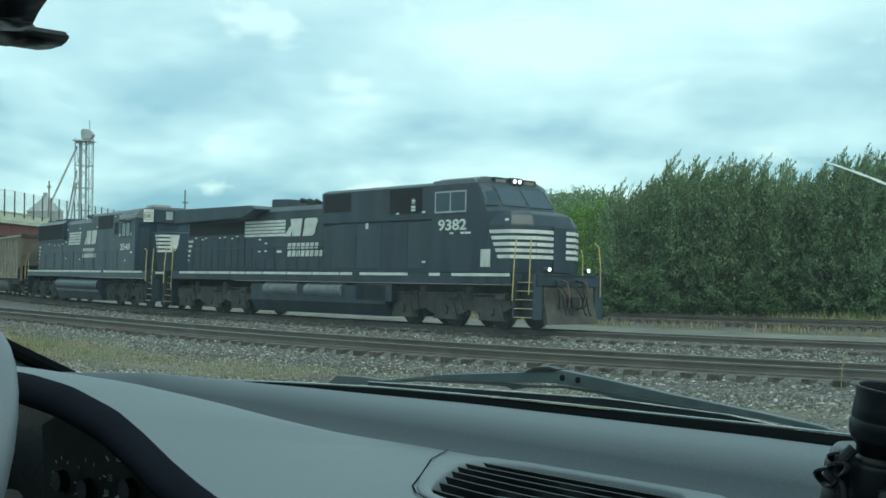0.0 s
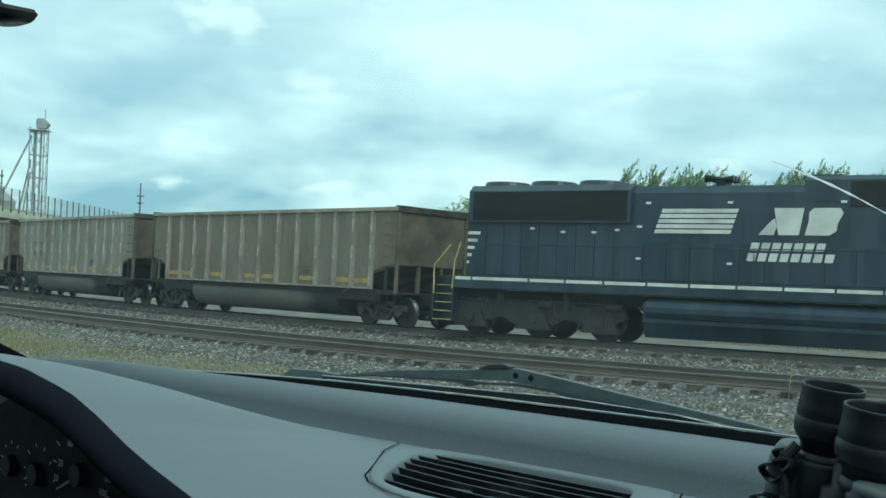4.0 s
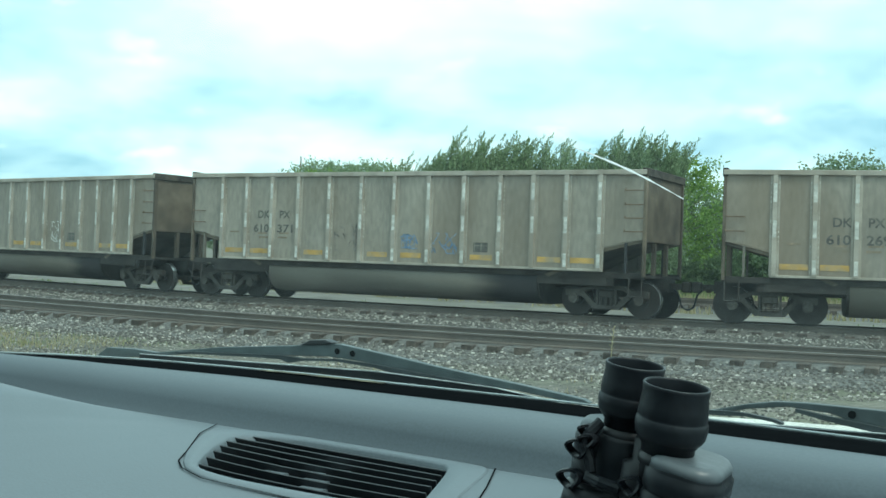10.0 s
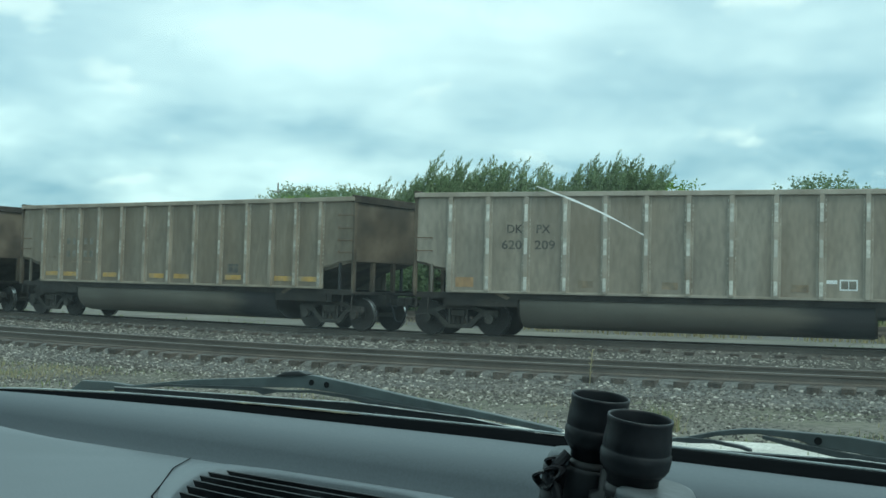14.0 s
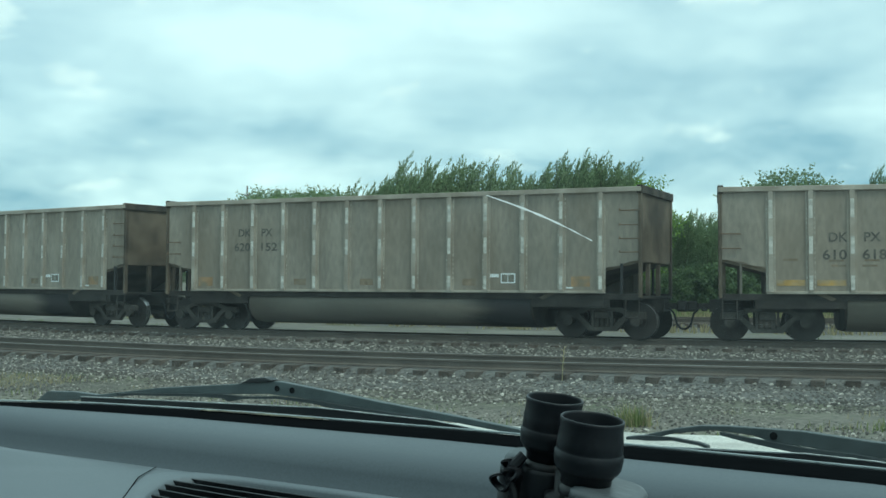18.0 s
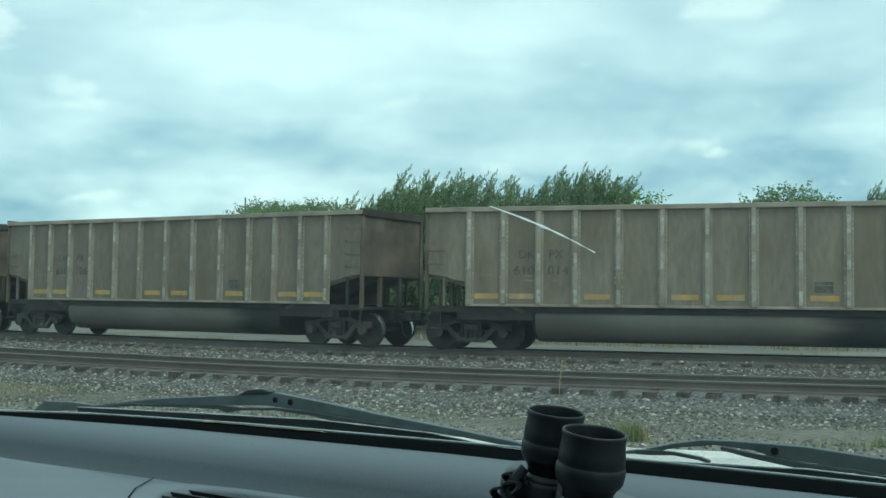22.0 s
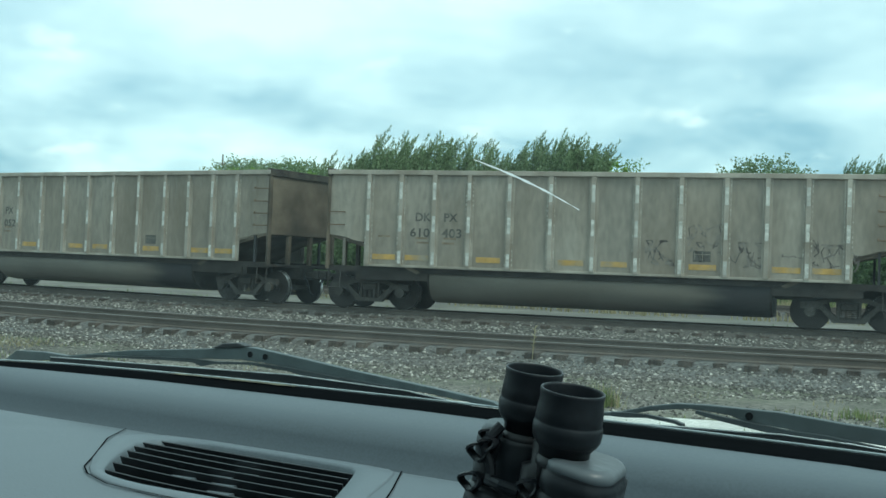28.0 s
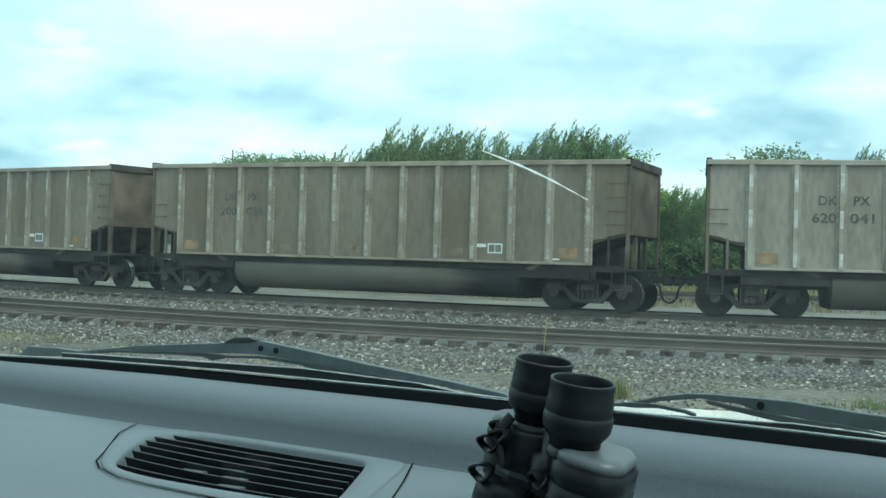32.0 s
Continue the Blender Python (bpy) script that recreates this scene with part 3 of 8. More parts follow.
RAIL = [(-0.07, -0.17), (-0.07, -0.155), (-0.012, -0.135), (-0.012, -0.045), (-0.036, -0.035), (-0.036, -0.004), (-0.026, 0.0), (0.026, 0.0), (0.036, -0.004), (0.036, -0.035), (0.012, -0.045), (0.012, -0.135), (0.07, -0.155), (0.07, -0.17)]
HEADTOP = [(-0.028, 0.0005), (-0.024, 0.003), (0.024, 0.003), (0.028, 0.0005)]


def railway(name, off, rusty, label):
    t = tagged(new(name), label, "railway track", kind="structure")
    for side in (-0.7525, 0.7525):
        r = sweep("rail", [(c + side, z) for c, z in RAIL], off, "rail_side", parent=t)
        r.location.z = -LEAN * (side + 0.75) if off == 0 else 0
        if not rusty:
            sweep("rail_head", [(c + side, z) for c, z in HEADTOP], off, "rail_top", parent=r, label="bright worn rail head")
    return t


track_train = railway("track_far", 0.0, False, "curved railway track that carries the coal train")
track_near = railway("track_near", NEAR_OFF, False, "empty curved railway track on worn wooden ties")
track_siding = railway("track_siding", 13.2, True, "rusty unused siding in dry weeds")

# utility strips, stalks and lumps beside the tracks
rng = random.Random(7)


def stones(name, count, pick, size, material, label, category="gravel"):
    """Loose stones, one mesh: uneven lumps that lie where pick() puts them."""
    vs, fs = [], []
    base = [(-1, -0.7, -0.5), (0.8, -1, -0.5), (1, 0.7, -0.4), (-0.7, 1, -0.5), (-0.6, -0.5, 0.6), (0.6, -0.4, 0.75), (0.4, 0.6, 0.5), (-0.5, 0.5, 0.7)]
    quads = [(0, 3, 2, 1), (4, 5, 6, 7), (0, 1, 5, 4), (1, 2, 6, 5), (2, 3, 7, 6), (3, 0, 4, 7)]
    for i in range(count):
        x, y, z = pick()
        r = size * rng.uniform(0.5, 1.35)
        ca, sa = math.cos(rng.uniform(0, 6.3)), math.sin(rng.uniform(0, 6.3))
        k = len(vs)
        tilt = rng.uniform(-0.5, 0.5)
        for bx, by, bz in base:
            bx, by, bz = bx * rng.uniform(0.7, 1.2), by * rng.uniform(0.6, 1.1), bz * rng.uniform(0.6, 1.2) + tilt * bx * 0.5
            vs.append((x + r * (bx * ca - by * sa), y + r * (bx * sa + by * ca), z + r * bz * 0.8))
        fs += [tuple(k + q for q in f) for f in quads]
    return tagged(mesh_part(name, vs, fs, material), label, category, kind="stuff")


def on_line(s0, s1, o0, o1, z):
    def pick():
        s, o = rng.uniform(s0, s1), rng.uniform(o0, o1)
        base = NEAR_OFF if o < -4.5 else 0.0
        x, y, a = track(s, base)
        x, y = x - math.sin(a) * (o - base), y + math.cos(a) * (o - base)
        return x, y, z(o, x, y)
    return pick


def bed_z(o):
    z = bed_under(o)
    return max(z, -0.285) if z is not None and NEAR_OFF + 1.3 < o < -1.3 else z


def bed_under(o):
    """Height of the stone surface, o metres from the train's centre line."""
    for c, top in ((0.0, -0.20), (NEAR_OFF, -0.20)):
        d = abs(o - c)
        if o < c and d < 3.2:
            return float(np.interp(d, (1.08, 1.22, 1.38, 1.95, 3.2), (top, top - 0.06, top - 0.12, top - 0.175, -0.5)))
        if d < 1.75:
            return top
        if d < 3.2:
            return top - (d - 1.75) / 1.45 * 0.3
    return -0.285 if NEAR_OFF < o < 0 else None


def z_slope(o, x, y):
    b = bed_z(o)
    g = ground_z(x, y)
    return max(g, b if b is not None else -9) + (0.028 if b is not None else 0.008)


stones("ballast_stones", 31000, on_line(-36, 23, NEAR_OFF - 4.2, NEAR_OFF - 1.2, z_slope), 0.028, "stone", "loose grey ballast stones on the shoulder of the track")
stones("slope_stones", 30000, on_line(-26, 24, NEAR_OFF - 11.0, NEAR_OFF - 3.6, z_slope), 0.024, "stone", "scattered grey stones over the bare ground")
stones("middle_stones", 13000, on_line(-36, 24, -6.0, -1.0, z_slope), 0.032, "stone", "grey ballast stones between the two tracks")


def train_bed(o, x, y):
    return max(float(np.interp(abs(o), (0.9, 1.08, 1.22, 1.38, 1.95, 3.2), (-0.155, -0.165, -0.225, -0.28, -0.335, -0.5))), -0.285) + 0.022


stones("trackside_stones", 8000, on_line(-38, 24, -2.7, -0.95, train_bed), 0.032, "stone", "sooty ballast stones beside the train's track")


def blades(name, spots, material, label, category="weeds", height=0.35, width=0.012):
    """Tufts of narrow blades, one mesh."""
    vs, fs = [], []
    for x, y, z, n, h, spread in spots:
        for i in range(n):
            a, lean, hh = rng.uniform(0, 6.3), rng.uniform(0.05, 0.55), h * rng.uniform(0.5, 1.1)
            bx, by = x + rng.gauss(0, spread), y + rng.gauss(0, spread)
            dx, dy = math.cos(a), math.sin(a)
            w = width * rng.uniform(0.6, 1.3)
            k = len(vs)
            vs += [(bx - dy * w, by + dx * w, z), (bx + dy * w, by - dx * w, z),
                   (bx + dx * hh * lean * 0.4 + dy * w * 0.7, by + dy * hh * lean * 0.4 - dx * w * 0.7, z + hh * 0.6),
                   (bx + dx * hh * lean * 0.4 - dy * w * 0.7, by + dy * hh * lean * 0.4 + dx * w * 0.7, z + hh * 0.6),
                   (bx + dx * hh * lean, by + dy * hh * lean, z + hh)]
            fs += [(k, k + 1, k + 2, k + 3), (k + 3, k + 2, k + 4)]
    return tagged(mesh_part(name, vs, fs, material), label, category, kind="stuff")


def tufts(count, s0, s1, o0, o1, n, h, spread):
    out = []
    for i in range(count):
        x, y, z = on_line(s0, s1, o0, o1, z_slope)()
        out.append((x, y, z - 0.02, n, h * rng.uniform(0.6, 1.2), spread))
    return out


blades("weed_patches", tufts(520, -34, -7, NEAR_OFF - 13.0, NEAR_OFF - 5.0, 14, 0.2, 0.2) + tufts(420, -42, -12, NEAR_OFF - 9.5, NEAR_OFF - 2.8, 16, 0.22, 0.18) + tufts(90, -14, 24, NEAR_OFF - 10.5, NEAR_OFF - 5.5, 12, 0.12, 0.16)
       + tufts(190, -16, -1, NEAR_OFF - 7.5, NEAR_OFF - 3.4, 12, 0.12, 0.22)
       + [(5.9, 14.4, -0.36, 150, 0.34, 0.11), (8.3, 13.5, -0.38, 50, 0.13, 0.2), (9.0, 13.3, -0.38, 90, 0.20, 0.14), (9.6, 13.1, -0.38, 60, 0.13, 0.22)], "grass", "low green weeds growing through gravel", width=0.007)
blades("dry_grass", tufts(520, -34, -7, NEAR_OFF - 13.0, NEAR_OFF - 4.0, 10, 0.2, 0.22) + tufts(420, -42, -10, NEAR_OFF - 7.5, NEAR_OFF - 2.8, 9, 0.20, 0.2) + tufts(60, -10, 24, NEAR_OFF - 9.5, NEAR_OFF - 3.5, 8, 0.12, 0.15)
       + tufts(420, -15, -1, NEAR_OFF - 7.0, NEAR_OFF - 3.6, 10, 0.13, 0.22)
       + [(5.95, 14.4, -0.36, 80, 0.34, 0.14), (8.6, 13.4, -0.38, 40, 0.13, 0.3), (9.4, 13.2, -0.38, 40, 0.15, 0.3)], "straw", "bleached dry grass on the gravel slope", width=0.007)
blades("far_verge", tufts(1300, -40, 40, 15.5, 20.0, 12, 0.5, 0.35) + tufts(350, -30, 40, 10.5, 12.2, 8, 0.3, 0.3), "straw", "tall dry grass along the edge of the woods", width=0.03)
blades("far_weeds", tufts(700, -35, 40, 17.5, 21.5, 12, 0.7, 0.4) + tufts(160, -30, 40, 3.2, 5.0, 8, 0.22, 0.25), "grass", "green weeds along the edge of the woods", width=0.03)

# ---- trees ----


def tree_meshes(seed, height, kind):
    """Trunk-with-limbs and crown meshes of one tree: forked leaders, twigs along them, a sleeve of small leaves on every twig."""
    r = random.Random(seed)
    bm = bmesh.new()
    vs, fs = [], []
    rad = 0.017 * height

    def leaf(c, d, ln, wd):
        s = d.cross(Vector((r.gauss(0, 1), r.gauss(0, 1), r.gauss(0, 1)))).normalized()
        k = len(vs)
        vs.extend((c - d * ln * 0.45, c + s * wd, c + d * ln * 0.55, c - s * wd))
        fs.append((k, k + 1, k + 2, k + 3))

    def twig(a, d, length, n, sleeve, ln, wd, along):
        """Leaves round one twig; along: how far they point with it."""
        bend = Vector((r.gauss(0, 0.12), r.gauss(0, 0.12), r.uniform(-0.1, 0.15))) * length
        for j in range(n):
            f = (j + r.random()) / n
            w = sleeve * (1.1 - 0.55 * f)
            c = a + d * length * f + bend * f * f + Vector((r.gauss(0, w), r.gauss(0, w), r.gauss(0, w)))
            if c.z > 0.04:
                leaf(c, (d * along + Vector((r.gauss(0, 1), r.gauss(0, 1), r.gauss(-0.1, 1))) * 0.6).normalized(), ln * r.uniform(0.7, 1.3), wd * r.uniform(0.7, 1.3))

    rod(bm, (0, 0, 0), (0.02 * height, 0, 0.42 * height), rad, 7, rad * 0.7)
    if kind == "poplar":
        leaders = 12
        for i in range(leaders):
            a = i * 2.4 + r.uniform(-0.4, 0.4)
            o = (0.03 + 0.27 * ((i + 0.5) / leaders) ** 0.6) * height
            z0 = height * r.uniform(0.12, 0.36)
            top = Vector((math.cos(a) * o + 0.04 * height, math.sin(a) * o, height * (0.90 - 0.62 * (o / height) * r.uniform(0.4, 1.4))))
            base = Vector((top.x * 0.12, top.y * 0.12, z0))
            mid = base.lerp(top, 0.5) + Vector((math.cos(a), math.sin(a), 0)) * 0.05 * height
            rod(bm, base, mid, rad * 0.42, 5, rad * 0.22)
            rod(bm, mid, top, rad * 0.22, 4, rad * 0.04)
            for j in range(18):
                f = 0.16 + 0.70 * (j + r.random()) / 18
                p = base.lerp(mid, f * 2) if f < 0.5 else mid.lerp(top, f * 2 - 1)
                t = r.uniform(0, 6.283)
                d = Vector((math.cos(t) * 1.1 + 0.15, math.sin(t) * 1.1, r.uniform(-0.1, 0.7))).normalized()
                twig(p, d, height * r.uniform(0.10, 0.17), 32, 0.16, 0.135, 0.040, 0.3)
            # a plume of upswept shoots that the wind leans to one side, feathered with narrow leaves
            for j in range(13):
                p = mid.lerp(top, 0.45 + 0.55 * (j + r.random()) / 13)
                side = r.gauss(0, 0.42)
                d = Vector((0.26 + side, r.gauss(0, 0.35), 1.0)).normalized()
                length = height * r.uniform(0.085, 0.15)
                tip = p + d * length
                rod(bm, p, tip, rad * 0.055, 3, rad * 0.015)
                n = 46
                for q in range(n):
                    f = (q + r.random()) / n
                    c = p + d * length * f + Vector((0.30 * f * f * length, 0, 0))
                    lean = Vector((r.gauss(0.20, 0.55), r.gauss(0, 0.55), r.gauss(0.25, 0.4)))
                    ld = (d * 0.75 + lean * (1.1 - 0.6 * f)).normalized()
                    w = 0.16 * (1 - 0.72 * f)
                    leaf(c + ld * 0.05 + Vector((r.gauss(0, w * 0.5), r.gauss(0, w * 0.5), r.gauss(0, w * 0.4))), ld, 0.15 * r.uniform(0.7, 1.25), 0.026 * r.uniform(0.7, 1.3))
        skirt = 54
    else:
        skirt = 62 if kind == "maple" else 34
    for i in range(skirt):
        f = (i + r.random()) / skirt
        a = i * 2.4 + r.uniform(-0.5, 0.5)
        if kind == "poplar":
            z, o = height * (0.08 + 0.74 * f), height * 0.27 * math.sqrt(1.05 - f * f) * r.uniform(0.5, 1.15)
        elif kind == "bush":
            z, o = height * (0.08 + 0.62 * f), height * 0.55 * math.sqrt(max(0.05, 1 - f)) * r.uniform(0.4, 1.1)
        else:
            z, o = height * (0.18 + 0.68 * f), height * 0.36 * math.sin(min(0.5 + f * 2.3, 2.9)) * r.uniform(0.55, 1.1)
        p0 = Vector((0, 0, z * 0.75))
        p = Vector((math.cos(a) * o, math.sin(a) * o, z))
        rod(bm, p0, p, rad * 0.14, 4, rad * 0.05)
        for j in range(6):
            t = r.uniform(0, 6.283)
            d = Vector((math.cos(t) + math.cos(a) * 0.5, math.sin(t) + math.sin(a) * 0.5, r.uniform(0.0, 0.9))).normalized()
            q = p0.lerp(p, r.uniform(0.45, 1.0))
            twig(q, d, height * r.uniform(0.07, 0.14) * (1.6 if kind == "bush" else 1), 26, 0.10 if kind == "bush" else 0.13, 0.13, 0.045, 0.4)
    return bm, [tuple(v) for v in vs], fs


def make_tree(name, seed, height, kind, leaf, label, category="tree"):
    bm, vs, fs = tree_meshes(seed, height, kind)
    t = thing(name, label, category, "trees of the wood")
    part("trunk", bm, "bark", t)
    mesh_part("crown", vs, fs, leaf, t)
    return t


TREES = [make_tree("poplar_tree", 11, 7.0, "poplar", "leaf", "green poplar with upswept leafy shoots at the edge of the woods"),
         make_tree("poplar_tree", 12, 7.0, "poplar", "leaf", "green poplar with upswept leafy shoots at the edge of the woods"),
         make_tree("poplar_tree", 13, 7.0, "poplar", "leaf3", "green poplar with upswept leafy shoots at the edge of the woods"),
         make_tree("maple_tree", 21, 7.0, "maple", "leaf2", "round-crowned bright green maple in a row of trees"),
         make_tree("maple_tree", 22, 7.0, "maple", "leaf3", "round-crowned green tree in a row of trees"),
         make_tree("shrub", 31, 2.6, "bush", "leaf4", "dense green shrub at the foot of the woods", "shrub"),
         make_tree("shrub", 32, 2.6, "bush", "leaf4", "dense green shrub at the foot of the woods", "shrub")]
USED = set()


def plant(kind, bearing, dist, height, turn=None):
    """Puts a tree at a bearing (degrees right of the first view) and distance."""
    b = radians(bearing)
    x, y = dist * math.sin(b), dist * math.cos(b)
    k = height / (2.6 if kind >= 5 else 6.75 if kind < 3 else 6.4)
    w = 0.70 if kind < 3 else 1.0
    m = pose(x, y, -0.45, 0, 0, (rng.uniform(-45, 25) if kind < 3 else rng.uniform(0, 360)) if turn is None else turn)
    if kind not in USED:
        USED.add(kind)
        TREES[kind].matrix_basis = m
        TREES[kind].scale = (k * w, k * w, k)
        return TREES[kind]
    o = copy_thing(TREES[kind], m)
    o.scale = (k * w, k * w, k)
    return o


# front row: bearing, distance, height, kind
for b, d, h, k in ((4.6, 66, 6.6, 3), (6.2, 62, 6.3, 4), (7.4, 58, 6.0, 3), (8.8, 53, 6.3, 0), (9.9, 53, 6.4, 1), (10.8, 53, 6.6, 2), (11.4, 52, 7.4, 0), (12.3, 53, 6.4, 2), (13.3, 52, 7.4, 1), (14.6, 53, 6.5, 2),
                   (15.7, 52, 7.2, 0), (16.8, 53, 6.2, 2), (17.5, 53, 6.6, 0), (18.2, 52, 7.2, 1), (19.0, 53, 6.7, 0), (19.8, 52, 7.5, 2), (20.65, 53, 7.4, 1), (22.0, 58, 7.25, 3), (23.0, 64, 6.3, 4), (24.6, 60, 5.2, 2),
                   (26.0, 58, 4.8, 1), (28.4, 66, 7.4, 4), (29.5, 65, 8.0, 4), (30.6, 66, 7.5, 4), (32.0, 66, 6.0, 4), (33.2, 66, 6.2, 1), (34.3, 62, 7.4, 2), (35.6, 62, 7.4, 0), (37.2, 62, 7.2, 1), (39.0, 62, 7.0, 2)):
    plant(k, b, d, h)
# second row and understorey
for i in range(20):
    b = 6.5 + i * 1.7
    plant((0, 2, 4, 1)[i % 4], b + rng.uniform(-0.3, 0.3), 60 + rng.uniform(-1, 5), 5.2 + rng.uniform(-0.4, 0.5))
for i in range(26):
    b = 7.5 + i * 1.25
    plant(5 + i % 2, b + rng.uniform(-0.3, 0.3), (51 if b < 21 else 56) + rng.uniform(-1.0, 1.5), rng.uniform(2.2, 3.4))
# far trees to the left
for b, d, h in ((1.8, 112, 7.6), (2.9, 110, 8.6), (3.7, 112, 10.0), (4.4, 108, 10.4), (5.1, 106, 9.8), (5.8, 104, 9.8), (6.5, 102, 9.7), (7.2, 100, 9.8), (7.9, 98, 9.4), (-0.4, 118, 6.8), (0.7, 116, 7.0)):
    plant(4, b, d, h)

# ---- overbridge ----
BRX, BRY0, BRY1 = -53.3, 96.0, 262.0
bridge = thing("road_bridge", "concrete road bridge with red-brown steel girders and mesh fence", "bridge")
part("girder", prismm([(BRX - 0.2, 5.75), (BRX + 0.25, 5.75), (BRX + 0.25, 5.85), (BRX + 0.05, 5.9), (BRX + 0.05, 7.1), (BRX + 0.25, 7.15), (BRX + 0.25, 7.3), (BRX - 0.2, 7.3)], BRY0, BRY1), "redsteel", bridge, "red-brown steel girder")
for gxx in (-3, -6, -9):
    part("girder", boxm(BRX + gxx - 0.2, BRX + gxx + 0.2, BRY0, BRY1, 5.75, 7.3), "redsteel", bridge, "red-brown steel girder")
part("deck", boxm(BRX - 10.2, BRX + 0.45, BRY0, BRY1, 7.3, 7.62, 0.02), "concrete", bridge)
part("parapet", boxm(BRX + 0.15, BRX + 0.5, BRY0, BRY1, 7.62, 8.55, 0.03), "concrete", bridge, "pale cream concrete parapet")
part("parapet", boxm(BRX - 10.2, BRX - 9.85, BRY0, BRY1, 7.62, 8.55, 0.03), "concrete", bridge, "pale cream concrete parapet")
part("parapet_cap", boxm(BRX + 0.1, BRX + 0.56, BRY0, BRY1, 8.55, 8.68, 0.02), "concrete", bridge)
bm0 = bmesh.new()
rod(bm0, (0, 0, 8.2), (0, 0, 11.35), 0.085, 6)
box(bm0, -0.06, 0.06, -0.06, 0.06, 8.1, 8.6)
post0 = part("fence_post", bm0, "darkpost", bridge, "dark steel fence post")
post0.location = (BRX + 0.58, BRY0 + 0.5, 0)
n_post = int((BRY1 - BRY0) / 3.3)
for i in range(1, n_post):
    share("fence_post", post0, bridge, pose(BRX + 0.58, BRY0 + 0.5 + i * 3.3, 0))
bmf = bmesh.new()
for i in range(int((BRY1 - BRY0) / 0.5)):
    y = BRY0 + i * 0.5
    rod(bmf, (BRX + 0.58, y, 8.65), (BRX + 0.58, y + 0.5, 11.25), 0.010, 3)
    rod(bmf, (BRX + 0.58, y + 0.5, 8.65), (BRX + 0.58, y, 11.25), 0.010, 3)
for z in (8.7, 9.95, 11.25):
    rod(bmf, (BRX + 0.58, BRY0, z), (BRX + 0.58, BRY1, z), 0.018, 4)
part("fence_mesh", bmf, "galv", bridge, "chain-link mesh")
for y in (104.0, 168.0, 232.0):
    bmp = bmesh.new()
    box(bmp, BRX - 9.8, BRX + 0.2, y - 0.5, y + 0.5, 5.1, 5.75, 0.05)
    for x in (-8.5, -5.0, -1.4):
        bmesh.ops.create_cone(bmp, cap_ends=True, segments=14, radius1=0.45, radius2=0.45, depth=5.6, matrix=pose(BRX + x, y, 2.35))
    part("pier", bmp, "concrete", bridge)

# ---- grain leg tower with its bins' roof ----
TWX, TWY = -58.9, 190.0
tower = thing("grain_tower", "galvanised lattice grain elevator tower with sloping spout pipes", "tower", m=pose(TWX, TWY, -0.4))
tower.scale = (1.2, 1.2, 1.31)
W = 0.95
for i, (cx, cy) in enumerate(((-W, -W), (W, -W), (W, W), (-W, W))):
    bm = bmesh.new()
    rod(bm, (cx, cy, 0), (cx, cy, 18.0), 0.08, 5)
    part("leg", bm, "galv", tower)
bm = bmesh.new()
for k in range(6):
    z0, z1 = 0.6 + k * 2.8, 0.6 + (k + 1) * 2.8
    c = [(-W, -W), (W, -W), (W, W), (-W, W)]
    for i in range(4):
        (ax, ay), (bx, by) = c[i], c[(i + 1) % 4]
        rod(bm, (ax, ay, z1), (bx, by, z1), 0.05, 4)
        rod(bm, (ax, ay, z0), (bx, by, z1), 0.04, 4)
part("bracing", bm, "galv", tower)
part("elevator_leg", boxm(-0.55, -0.30, -0.15, 0.15, 0, 17.6, 0.02), "galv", tower, "tall sheet-metal elevator casing")
part("elevator_leg", boxm(0.15, 0.38, -0.15, 0.15, 0, 17.6, 0.02), "galv", tower, "tall sheet-metal elevator casing")
part("platform", boxm(-W - 0.3, W + 0.3, -W - 0.3, W + 0.3, 17.6, 17.72), "galv", tower)
part("head_housing", prismm([(-0.3, 17.9), (1.0, 17.9), (1.35, 18.45), (1.0, 18.9), (0.6, 19.15), (-0.2, 19.2), (-0.4, 18.85)], -0.45, 0.45, bev=0.05), "galv", tower, "rounded sheet-metal head housing")
bm = bmesh.new()
rod(bm, (0.7, 0, 19.0), (0.7, 0, 20.3), 0.06, 5)
part("mast", bm, "galv", tower)
for (ex, ey, z0, ez) in ((-5.4, -1.5, 17.0, 7.0), (-3.6, 1.0, 14.0, 3.0), (-2.6, -1.0, 12.5, 0.5)):
    bm = bmesh.new()
    rod(bm, (-1.0, 0, z0), (ex, ey, ez), 0.13, 6)
    part("spout_pipe", bm, "galv", tower)
bm = bmesh.new()
for z in np.arange(1, 17, 0.5):
    rod(bm, (W + 0.15, -0.25, z), (W + 0.15, 0.25, z), 0.03, 4)
rod(bm, (W + 0.15, -0.25, 0.5), (W + 0.15, -0.25, 17.4), 0.03, 4)
rod(bm, (W + 0.15, 0.25, 0.5), (W + 0.15, 0.25, 17.4), 0.03, 4)
part("ladder", bm, "galv", tower)
binn = thing("grain_bin", "corrugated galvanised grain bin with a conical roof", "grain bin", m=pose(-66.9, 195.0, -0.4))
bm = bmesh.new()
bmesh.ops.create_cone(bm, cap_ends=True, segments=28, radius1=2.9, radius2=2.9, depth=11.8, matrix=pose(0, 0, 5.9))
part("wall", bm, "galv", binn)
bm = bmesh.new()
bmesh.ops.create_cone(bm, cap_ends=True, segments=28, radius1=3.1, radius2=0.3, depth=2.5, matrix=pose(0, 0, 13.0))
part("roof", bm, "galv", binn)
part("roof_cap", boxm(-0.3, 0.3, -0.3, 0.3, 14.1, 15.0, 0.05), "galv", binn)


